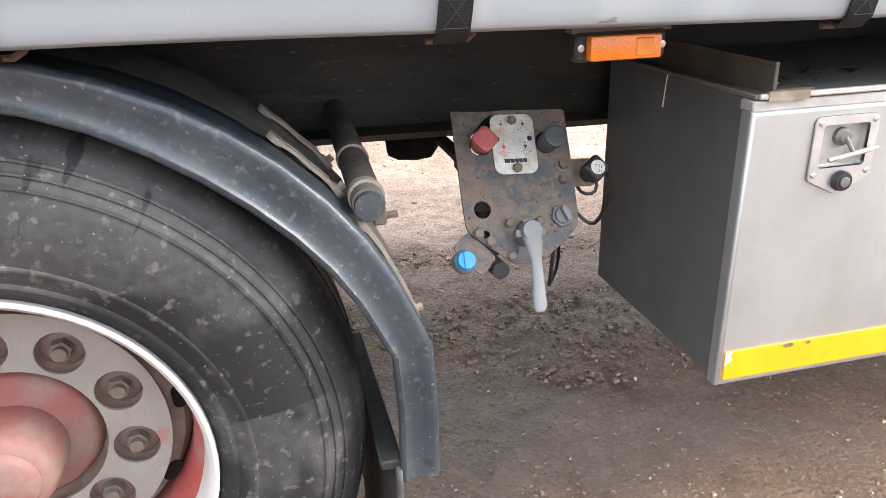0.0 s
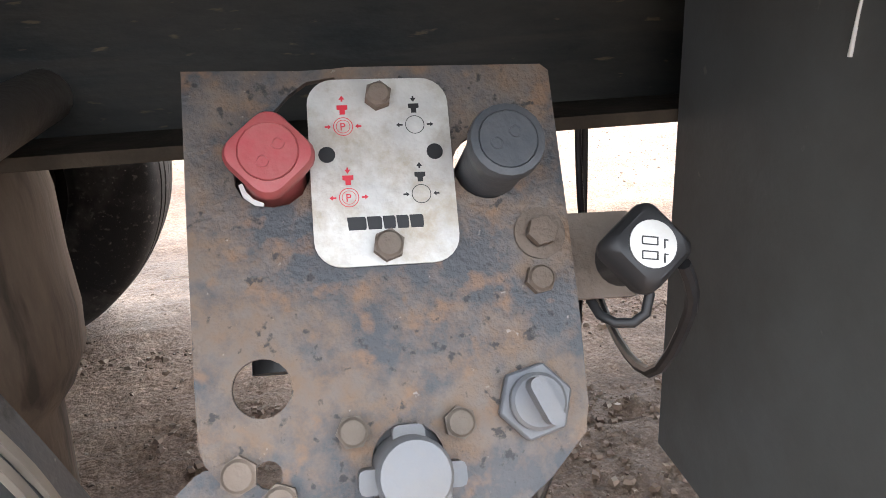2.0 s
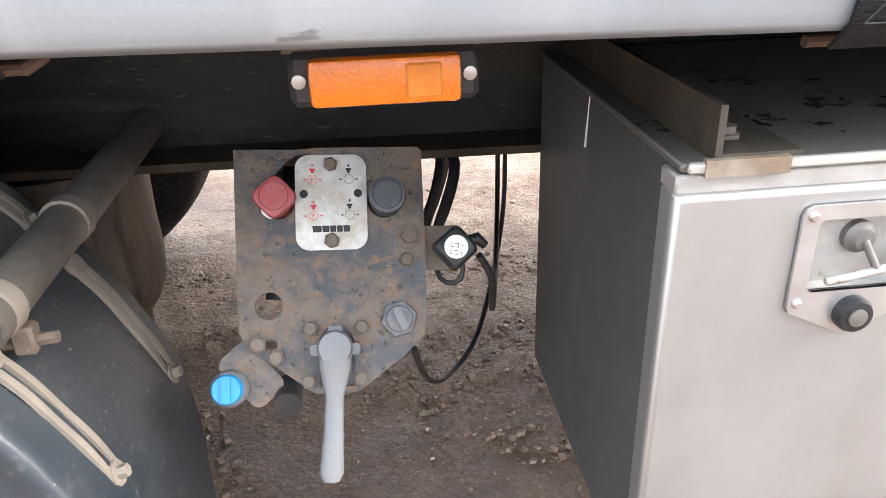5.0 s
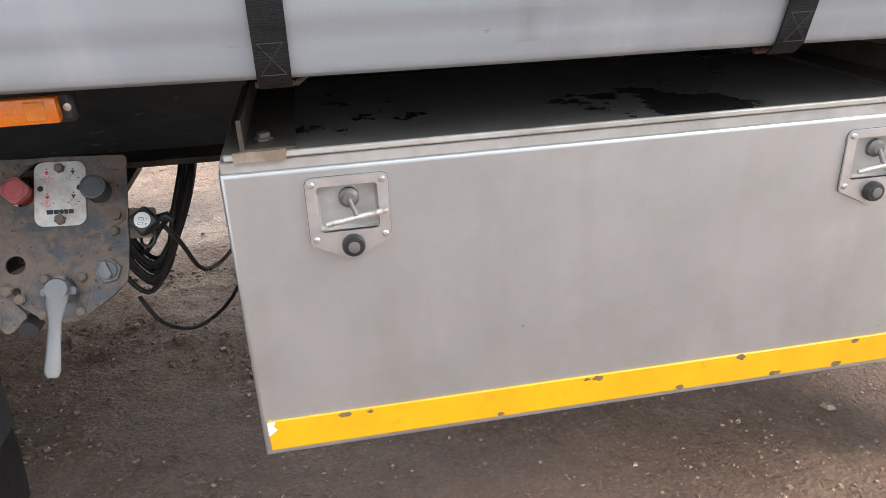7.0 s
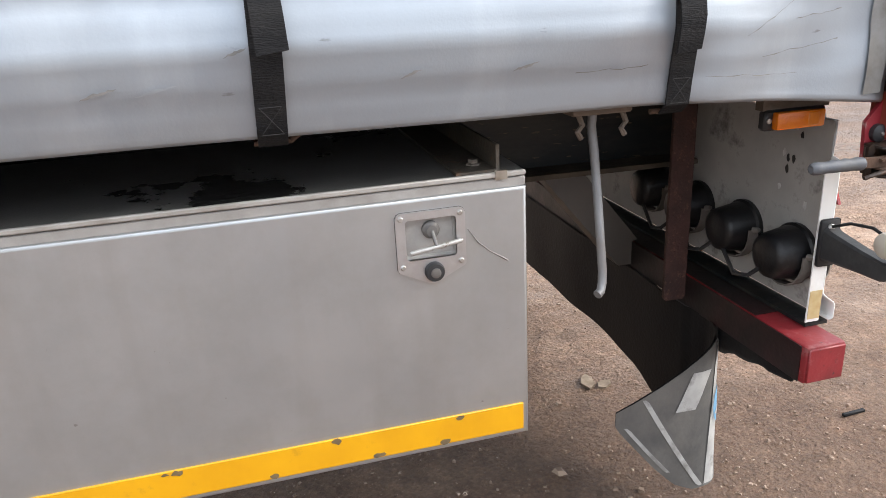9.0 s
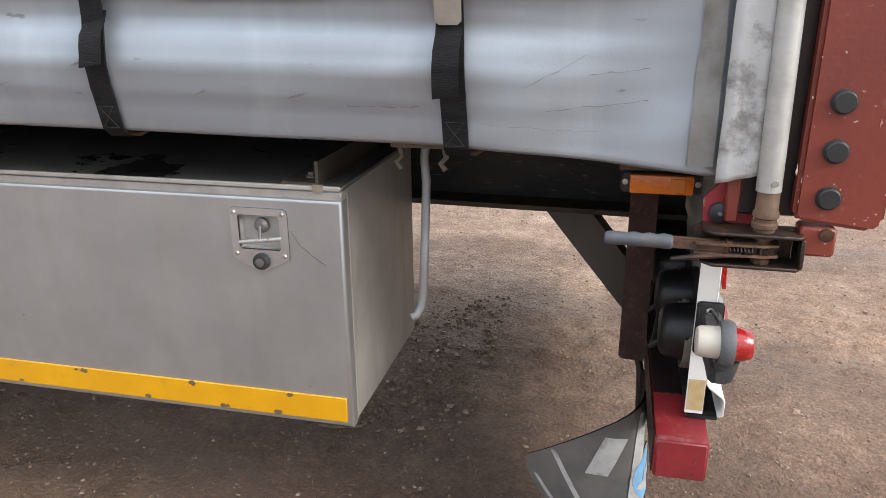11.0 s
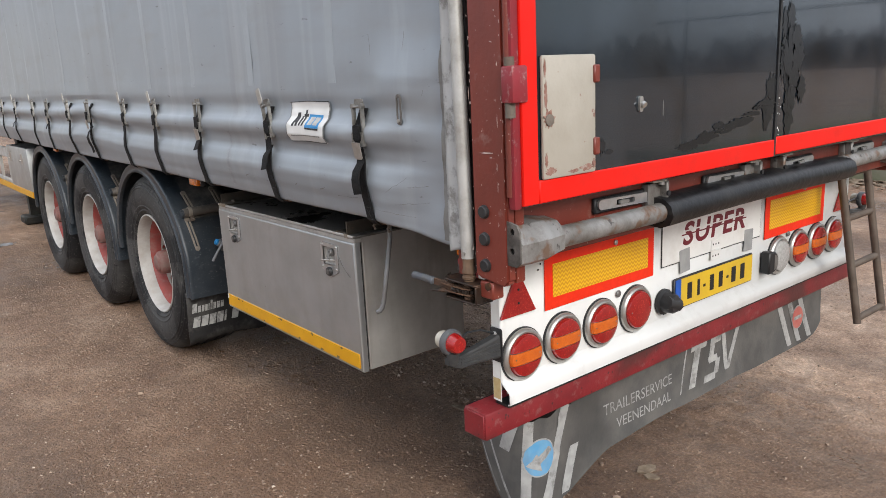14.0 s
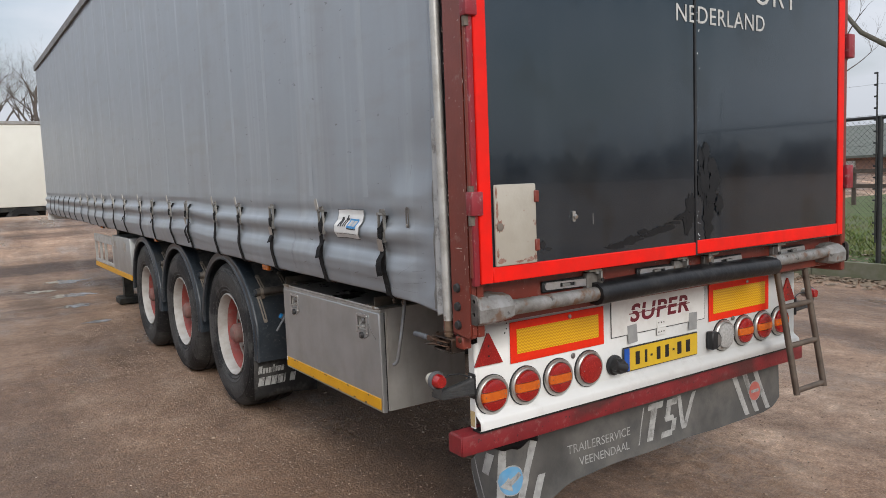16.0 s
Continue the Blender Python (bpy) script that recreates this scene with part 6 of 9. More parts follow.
# air lines behind the panel
hoses = thing("air_hose", (-1.95, 0.5, 0.8), "bundle of black air hoses hanging behind the control panel", "air hose", "air hoses")
random.seed(11)
for k in range(10):
    x0, y0 = -1.985 + 0.006 * (k % 5), 0.47 + 0.02 * (k % 4)
    sag = 0.585 + 0.016 * (k % 6)
    pts = [(x0, 0.585, 0.85), (x0 + 0.012, y0 + 0.02, 0.835), (x0 - 0.012, y0, 0.76), (x0 - 0.05, y0, sag + 0.05), (x0 - 0.095, y0, sag), (x0 - 0.14, y0 + 0.01, sag + 0.06), (x0 - 0.16, y0 + 0.02, sag + 0.2)]
    fine = []
    for a, b_, c, d in zip([pts[0]] + pts, pts, pts[1:], pts[2:] + [pts[-1]]):
        for f in (0, 0.25, 0.5, 0.75):
            fine.append([0.5 * (2 * q + (r - p) * f + (2 * p - 5 * q + 4 * r - s) * f * f + (3 * q - p - 3 * r + s) * f ** 3) for p, q, r, s in zip(a, b_, c, d)])
    part("hose", tube(bmesh.new(), fine, 0.0055, 8), M_BLACK, hoses)
CABLES = ([(-1.860, 0.66, 0.95), (-1.858, 0.66, 0.79), (-1.870, 0.60, 0.69), (-1.900, 0.45, 0.665), (-1.930, 0.30, 0.70), (-1.945, 0.22, 0.79), (-1.965, 0.20, 0.835)],
          [(-1.845, 0.68, 0.95), (-1.842, 0.68, 0.72), (-1.868, 0.62, 0.61), (-1.920, 0.50, 0.535), (-1.980, 0.40, 0.53), (-2.020, 0.30, 0.60), (-2.040, 0.24, 0.70)])
for pts in CABLES:
    fine = []
    for a, b_, c, d in zip([pts[0]] + pts, pts, pts[1:], pts[2:] + [pts[-1]]):
        for f in (0, 0.25, 0.5, 0.75):
            fine.append([0.5 * (2 * q + (r - p) * f + (2 * p - 5 * q + 4 * r - s) * f * f + (3 * q - p - 3 * r + s) * f ** 3) for p, q, r, s in zip(a, b_, c, d)])
    part("hose", tube(bmesh.new(), fine, 0.0042, 8), M_BLACK, hoses)


# ---- side marker lamps ----
def marker(x, z, y=-0.005):
    t = thing("marker_lamp", (x, y, z), "amber side marker lamp in a black holder on a rusty bracket", "lamp", "side marker lamps")
    part("lamp_base", box(x - 0.067, x + 0.067, y, y + 0.022, z - 0.0195, z + 0.0195, 0.005), M_BLACK, t)
    part("lamp_lens", box(x - 0.052, x + 0.052, y - 0.016, y + 0.002, z - 0.0165, z + 0.0165, 0.004, 2), M_LENSAMB, t, "amber ribbed lens")
    part("lens_window", box(x + 0.012, x + 0.040, y - 0.0175, y - 0.012, z - 0.0135, z + 0.0135, 0.003), mat("dull amber window", (0.62, 0.19, 0.02), (0.56, 0.16, 0.02), 90, 0.3, bump=0.3) if "dull amber window" not in MATS else MATS["dull amber window"], t)
    for s in (-1, 1):
        part("lamp_screw", lathe(bmesh.new(), [(0.005, 0), (0.005, 0.003), (0, 0.004)], side(x + s * 0.0595, y, z), 10), M_CHROME, t)
    part("lamp_bracket", box(x - 0.07, x + 0.075, y + 0.005, y + 0.026, z + 0.018, z + 0.045), M_RUST, t, "rusty lamp bracket")


marker(-2.058, 1.076)
marker(-4.95, 1.112)
marker(-7.9, 1.14)
marker(-0.113, 1.016, 0.055)

# ---- rear corner post and frame ----
bm = bmesh.new()
slab(bm, [(0.066, 1.010), (0.076, 1.003), (0.172, 0.992), (0.188, 1.006), (0.190, TOP), (0.072, TOP)], 0.030, side(0, -0.060, 0))
bmesh.ops.bevel(bm, geom=bm.edges[:], offset=0.006, segments=2, affect="EDGES")
post = part("corner_post", bm, M_REDDARK, trailer, "chipped oxide-red corner post")
bm = bmesh.new()
quadbox(bm, 0.165, 0.189, -0.062, -0.030, 1.0, TOP, 0.006, 2)
quadbox(bm, 0.078, 0.100, -0.060, -0.050, 1.0, TOP)
part("post_flange", bm, M_REDDARK, post)
# rail added in the gap beside the pole, its colour darkened for shade
part("inner_rail", box(-0.020, 0.078, -0.054, -0.034, 1.0, TOP, 0.003), M_GRIMESHADE, post)
for z in (1.040, 1.108, 1.177):
    b = lathe(bmesh.new(), [(0.0175, 0.0), (0.0175, 0.002), (0.0158, 0.0025), (0.0158, 0.008), (0.0135, 0.0105), (0.0, 0.011)], side(0.109, -0.090, z), 24)
    part("post_bolt", b, M_BLACK, post, "black bolt cap")
part("hinge_rod", tube(bmesh.new(), [(0.196, -0.080, 1.22), (0.196, -0.080, TOP - 0.1)], 0.011, 12), M_REDDARK, trailer, "red hinge rod")
M_HINGE = mat("maroon hinge paint", (0.26, 0.020, 0.030), (0.22, 0.022, 0.030), 20, 0.45, bump=0.2, dirt=(0.40, 0.30, 0.28), damt=0.7, dscale=40, lo=0.56, hi=0.68)
for z in (1.505, 2.19, 2.95):
    bm = box(0.190, 0.230, -0.100, -0.050, z - 0.064, z + 0.020, 0.005, 2)
    h = part("door_hinge", bm, M_HINGE, trailer, "chipped maroon door hinge")
    part("hinge_pin", tube(bmesh.new(), [(0.204, -0.084, z - 0.098), (0.204, -0.084, z + 0.040)], 0.0125, 12), M_RUST, h)
for z in (1.505, 2.19, 2.95):
    part("far_hinge", box(0.176, 0.226, RIGHT - 0.01, RIGHT + 0.05, z - 0.062, z + 0.062, 0.006, 2), M_HINGE, trailer)
part("far_post", box(0.02, 0.20, RIGHT - 0.02, RIGHT + 0.025, 1.0, TOP, 0.006), M_REDDARK, trailer)
part("rear_header", box(0.02, 0.20, -0.06, RIGHT, 3.70, TOP + 0.02, 0.006), M_REDDARK, trailer)
part("rear_sill", box(0.06, 0.135, -0.05, RIGHT, 1.03, 1.186, 0.004), M_REDDARK, trailer, "oxide-red rear sill")

M_CHIPPALE = mat("bare pale primer", (0.36, 0.27, 0.24), (0.46, 0.37, 0.33), 60, 0.7, bump=0.2)
random.seed(4)
for x, z, w, h in ((0.068, 1.40, 0.004, 0.012), (0.066, 1.465, 0.003, 0.030), (0.122, 1.323, 0.046, 0.005), (0.10, 1.86, 0.006, 0.010), (0.16, 1.29, 0.003, 0.018), (0.161, 1.24, 0.002, 0.04), (0.07, 2.1, 0.003, 0.012), (0.062, 1.08, 0.003, 0.02), (0.165, 1.40, 0.002, 0.03), (0.16, 1.15, 0.003, 0.014)):
    part("paint_chip", slab(bmesh.new(), [(0.5 * w * math.cos(a) * (0.3 + 0.9 * random.random()), 0.5 * h * math.sin(a) * (0.3 + 0.9 * random.random())) for a in (2 * math.pi * k / 9 for k in range(9))], 0.0005, side(x, -0.0903, z)), M_CHIPPALE, post, "pale paint chip")

random.seed(19)
for k in range(46):
    x = random.choice((0.070, 0.072, 0.180, 0.183, 0.165)) + random.uniform(-0.004, 0.004)
    z, w, h = 1.02 + 1.6 * random.random() ** 1.3, random.uniform(0.0015, 0.005), random.uniform(0.003, 0.013)
    part("paint_chip", slab(bmesh.new(), [(0.5 * w * math.cos(a) * (0.3 + 0.9 * random.random()), 0.5 * h * math.sin(a) * (0.3 + 0.9 * random.random())) for a in (2 * math.pi * q / 8 for q in range(8))], 0.0005, side(x, -0.0903, z)), M_CHIPPALE, post)

# ---- rear doors ----
DX = 0.212


def leaf(y0, y1, strips):
    d = part("rear_door", box(0.135, DX, y0, y1, 1.192, 3.69, 0.004), M_DOOR, trailer, "gloss black rear door with a bright red border")
    for a0, a1, z0, z1 in strips:
        part("door_border", box(DX - 0.004, DX + 0.006, a0, a1, z0, z1, 0.003), M_REDTAPE, d, "bright red border")
    return d


left_door = leaf(-0.052, 1.127, [(-0.062, -0.006, 1.195, 3.69), (-0.006, 1.127, 1.195, 1.252), (-0.006, 1.127, 3.635, 3.69)])
right_door = leaf(1.139, 2.350, [(2.298, 2.352, 1.20, 3.69), (1.139, 2.298, 1.20, 1.260), (1.139, 2.298, 3.635, 3.69)])
part("door_edge", box(0.192, DX + 0.002, -0.086, -0.062, 1.190, 3.69, 0.004, 2), M_HINGE, left_door)
part("door_seal", box(0.17, DX + 0.004, 1.127, 1.139, 1.195, 3.69), M_BLACK, trailer, "black rubber door seal")
flap2 = part("document_flap", box(DX, DX + 0.012, 0.004, 0.198, 1.252, 1.546, 0.006, 2), M_CREAM, left_door, "cream painted hatch with rust spots")
for z in (1.318, 1.498):
    part("hatch_hinge", box(DX, DX + 0.018, 0.186, 0.208, z - 0.022, z + 0.022, 0.003), M_REDDARK, left_door, "small red hinge")
bm = lathe(bmesh.new(), [(0.016, DX), (0.014, DX + 0.016), (0.007, DX + 0.018), (0, DX + 0.017)], Matrix.Translation((0, 0.024, 1.395)) @ Matrix.Rotation(math.pi / 2, 4, "Y"), 14)
part("hatch_lock", bm, M_RUST, left_door)
# paint flaked off along the hatch's edges, and worn edges of the door and its post
M_FLAKE = mat("rust-pink bare patch", (0.20, 0.085, 0.060), (0.30, 0.17, 0.135), 70, 0.7, bump=0.4, bscale=200, dirt=(0.40, 0.35, 0.30), damt=0.7, dscale=60, lo=0.52, hi=0.62)


def flake(x, y, z, w, h, material, parent, seed):
    """An irregular patch, w by h, lying on a face that looks to the rear."""
    random.seed(seed)
    o = [(0.5 * w * math.cos(a) * random.uniform(0.55, 1.1), 0.5 * h * math.sin(a) * random.uniform(0.45, 1.1)) for a in (2 * math.pi * k / 26 for k in range(26))]
    part("worn_patch", slab(bmesh.new(), o, 0.0006, rear(x, y, z)), material, parent)


for k, (y, z, w, h) in enumerate(((0.160, 1.268, 0.058, 0.020), (0.112, 1.264, 0.046, 0.012), (0.030, 1.272, 0.044, 0.026), (0.013, 1.300, 0.012, 0.040), (0.024, 1.398, 0.048, 0.052), (0.014, 1.455, 0.014, 0.075), (0.011, 1.515, 0.010, 0.05), (0.188, 1.275, 0.016, 0.026))):
    flake(DX + 0.0122, y, z, w, h, M_FLAKE, flap2, 40 + k)
flake(DX + 0.0008, 0.235, 1.312, 0.030, 0.050, M_INK, left_door, 61)
flake(DX + 0.0008, 0.262, 1.296, 0.034, 0.016, M_INK, left_door, 62)
# dull black smears on both leaves beside the meeting edge
M_SMEAR = mat("dull black smear", (0.0035, 0.0050, 0.0070), (0.005, 0.0065, 0.0085), 60, 0.30, bump=0.1, bscale=120, spec=0.55)
rng = random.Random(12)
for k in range(15):
    f = k / 14
    flake(DX + 0.0006 + 0.0002 * k, 0.62 + 0.46 * f, 1.275 + 0.095 * f + rng.uniform(-0.012, 0.018), rng.uniform(0.06, 0.16), rng.uniform(0.012, 0.034), M_SMEAR, left_door, 200 + k)
for k in range(8):
    flake(DX + 0.0006 + 0.0002 * k, 1.105 - 0.05 * rng.random(), 1.30 + 0.16 * rng.random(), rng.uniform(0.03, 0.07), rng.uniform(0.06, 0.14), M_SMEAR, left_door, 240 + k)
for k in range(22):
    f = rng.random()
    flake(DX + 0.0006 + 0.0002 * k, 1.165 + 0.17 * rng.random() * (1 - 0.6 * f), 1.30 + 0.36 * f, rng.uniform(0.03, 0.08), rng.uniform(0.05, 0.15), M_SMEAR, right_door, 260 + k)
bm = slab(bmesh.new(), rounded(0.016, 0.042, 0.006, 3), 0.006, rear(DX, 0.394, 1.412))
tube(bm, [(DX + 0.006, 0.398, 1.412), (DX + 0.014, 0.398, 1.408)], 0.009, 12)
part("key_plate", bm, M_CHROME, left_door, "small chrome keyhole plate")
part("door_lettering", letters("NEDERLAND", 0.105, rear(DX + 0.0015, 1.003, 2.203), 0.0008, 1.08), M_PRINTWHITE, right_door, "white lettering")
part("door_lettering", letters("ORT", 0.17, rear(DX + 0.0015, 1.555, 2.325), 0.0008, 1.06), M_PRINTWHITE, right_door, "white lettering")
random.seed(8)
for k in range(26):
    z = 1.25 + 1.0 * random.random() ** 1.5
    y = 1.146 + 0.02 * random.random()
    part("paint_chip", lathe(bmesh.new(), [(0.0015 + 0.002 * random.random(), 0), (0, 0.0006)], rear(DX + 0.0002, y, z), 6), M_WHITE, right_door)
bm = bmesh.new()
slab(bm, rounded(0.004, 0.044, 0.0015, 2), 0.0006, rear(DX + 0.0002, 0.50, 1.395))
part("door_scuff", bm, M_STEELDARK, left_door)


# ---- lock handles ----
def lock(y, s):
    """Bracket at y; the handle reaches from it along s."""
    def span(a, b):
        return (y + s * a, y + s * b) if s > 0 else (y + s * b, y + s * a)

    z = 1.143
    lk = part("door_lock", box(0.135, 0.160, *span(-0.036, 0.034), z - 0.034, z + 0.030, 0.003, 2), M_CAST, trailer, "worn aluminium door lock")
    part("lock_cheek", box(0.158, 0.186, *span(-0.034, -0.022), z - 0.026, z + 0.036, 0.003), M_CAST, lk)
    part("lock_back", box(0.135, 0.149, *span(0.034, 0.262), z - 0.026, z + 0.018, 0.004), M_BLACK, lk, "black lock backing")
    o = rounded(0.262, 0.029, 0.012, 4)
    slot = rounded(0.082, 0.015, 0.003, 3, s * 0.012, 0.0)
    hole = disc(0.0065, 12, -s * 0.098, 0.002)
    m = rear(0.156, y + s * 0.122, z - 0.004) @ Matrix.Rotation(radians(1.5 * s), 4, "Z")
    part("lock_handle", holed(o, [slot, hole], 0.010, m), M_LATCH, lk, "slim worn aluminium handle")
    part("lock_catch", slab(bmesh.new(), rounded(0.040, 0.011, 0.003, 3, s * 0.026, 0.0), 0.008, m), M_ALU, lk)
    part("lock_bolt", tube(bmesh.new(), [(0.184, y - s * 0.028, z), (0.190, y - s * 0.028, z)], 0.008, 10), M_BLACK, lk)
    part("lock_bar", tube(bmesh.new(), [(0.172, y - s * 0.012, z + 0.026), (0.172, y - s * 0.012, z + 0.056)], 0.010, 12), M_ALU, lk)
    part("lock_cam", slab(bmesh.new(), rounded(0.070, 0.011, 0.005, 3), 0.028, rear(0.152, y + s * 0.004, z + 0.041)), M_CREAM, lk)


for y, s in ((0.545, -1), (1.085, -1), (1.300, 1), (1.845, 1)):
    lock(y, s)

# ---- bumper bar ----
bumper = part("bumper_tube", tube(bmesh.new(), [(0.178, 0.07, 1.088), (0.178, 0.57, 1.088)], 0.029, 20), M_CAST, trailer, "grey dented bumper tube")
part("bumper_tube", tube(bmesh.new(), [(0.175, 1.74, 1.105), (0.175, 2.25, 1.108)], 0.029, 20), M_CAST, trailer, "grey dented bumper tube")


M_STAINED = mat("black-stained casting", (0.060, 0.052, 0.046), (0.16, 0.145, 0.13), 30, 0.6, 0.2, bump=0.35, dirt=(0.030, 0.026, 0.023), damt=0.85, dscale=14, lo=0.44)


def casting(y0, y1, s):
    b = bmesh.new()
    sect = ((0.136, 1.046), (0.202, 1.046), (0.222, 1.058), (0.224, 1.104), (0.212, 1.126), (0.190, 1.146), (0.136, 1.154))
    rings = []
    for y, k in ((y0, 0.97), (y0 + 0.004 * s, 1.0), (y0 + 0.105 * s, 1.0), (y0 + 0.112 * s, 0.98), (y1 - 0.02 * s, 0.86), (y1, 0.82)):
        rings.append([b.verts.new((0.136 + (x - 0.136) * k, y, 1.09 + (z - 1.09) * k)) for x, z in sect])
    bridge(b, rings)
    b.faces.new(rings[0])
    b.faces.new(rings[-1])
    c = part("bumper_casting", b, M_CAST, trailer, "grey cast corner with rust streaks", sharp=25)
    yp = y0 - 0.008 * s
    plate_m = side(0, yp, 0) if s > 0 else side(0, yp, 0) @ Matrix.Translation((0, 0, -0.006))
    ep = part("casting_plate", holed([(0.168, 1.052), (0.214, 1.050), (0.225, 1.062), (0.226, 1.136), (0.216, 1.154), (0.180, 1.162), (0.168, 1.154)], [disc(0.0085, 14, 0.199, 1.088), disc(0.0085, 14, 0.200, 1.136)], 0.006, plate_m), M_STAINED, c, "black-stained end plate with two holes")
    # dark sheet behind both holes, standing for the shade inside them
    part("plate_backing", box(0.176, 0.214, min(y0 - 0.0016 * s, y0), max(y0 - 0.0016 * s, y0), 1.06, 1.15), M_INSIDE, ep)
    part("casting_slot", slab(bmesh.new(), [(0.150, 0.0), (0.196, 0.006), (0.190, 0.030), (0.166, 0.026)], 0.0012, Matrix.Translation((0, y0 + 0.055 * s, 1.1505)) @ Matrix.Rotation(radians(9), 4, "Y")), M_INSIDE, c)


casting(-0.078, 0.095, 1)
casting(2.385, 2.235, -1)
bm = bmesh.new()
prof = [(0.145, 1.046), (0.185, 1.042), (0.215, 1.054), (0.228, 1.081), (0.218, 1.111), (0.192, 1.130), (0.145, 1.134)]
rings = []
for k in range(31):
    y = 0.540 + 1.235 * k / 30
    rings.append([bm.verts.new((x + 0.002 * fn(y * 14, z * 30), y, z + 0.006 * math.sin(3 * (y - 0.6)))) for x, z in prof])
bridge(bm, rings)
bm.faces.new(rings[0][::-1])
bm.faces.new(rings[-1])
fender = part("rubber_fender", bm, M_FENDER, trailer, "long black rubber dock fender", sharp=60)
part("fender_hollow", slab(bmesh.new(), [(0.158, 1.058), (0.190, 1.056), (0.208, 1.081), (0.190, 1.110), (0.158, 1.116)], 0.001, side(0, 0.5402, 0)), M_INSIDE, fender)

# ---- light board ----
bm = bmesh.new()
sect = [(0.0, 1.0), (0.0, 0.648), (0.006, 0.640), (0.030, 0.622), (0.034, 0.614), (0.034, 0.584), (0.024, 0.580)]
rings = [[bm.verts.new((x, y, min(z, zt))) for x, z in sect] for y, zt in ((0.050, 0.925), (0.072, 0.930), (0.0721, 1.0), (2.262, 1.0))]
bridge(bm, rings, close=False)
board = part("light_board", bm, M_WHITE, trailer, "white sheet-metal light board", sharp=30)
m = board.modifiers.new("thickness", "SOLIDIFY")
m.thickness, m.offset = 0.003, 1
part("board_back", box(-0.0055, -0.0035, 0.074, 2.255, 0.600, 0.998), mat("grimy board back", (0.34, 0.33, 0.31), (0.42, 0.41, 0.385), 9, 0.6, bump=0.2, dirt=(0.07, 0.065, 0.06), damt=0.75, dscale=9, lo=0.54, hi=0.66), board, "grimy inner face of the light board")
# five white spots painted for daylight through rust holes, four dark blots
random.seed(23)
for k in range(9):
    y, z = 0.10 + 0.13 * random.random(), 0.80 + 0.19 * random.random()
    o = [((0.003 + 0.004 * random.random()) * math.sin(a), (0.005 + 0.007 * random.random()) * math.cos(a)) for a in (2 * math.pi * q / 9 for q in range(9))]
    part("back_spot", slab(bmesh.new(), o, 0.0006, Matrix.Translation((-0.0056, y, z)) @ Matrix(((0, 0, -1, 0), (-1, 0, 0, 0), (0, 1, 0, 0), (0, 0, 0, 1)))), M_PRINTWHITE if k < 5 else M_FENDER, board)
part("board_flange", box(-0.035, -0.003, 0.050, 0.053, 0.585, 0.925), M_WHITE, board)
part("board_flange", box(-0.035, -0.003, 2.259, 2.262, 0.585, 1.0), M_WHITE, board)
part("flange_stain", box(-0.033, -0.004, 0.0488, 0.0499, 0.592, 0.655), mat("yellowed paint", (0.42, 0.30, 0.13), (0.50, 0.40, 0.22), 40, 0.6, bump=0.1), board, "yellow-brown stain")
part("board_bottom", box(-0.03, 0.024, 0.055, 2.258, 0.572, 0.579), M_CHASSIS, board)


M_BRACE_STRAP = mat("grey brown strap", (0.11, 0.10, 0.088), (0.15, 0.135, 0.12), 20, 0.7, bump=0.2)


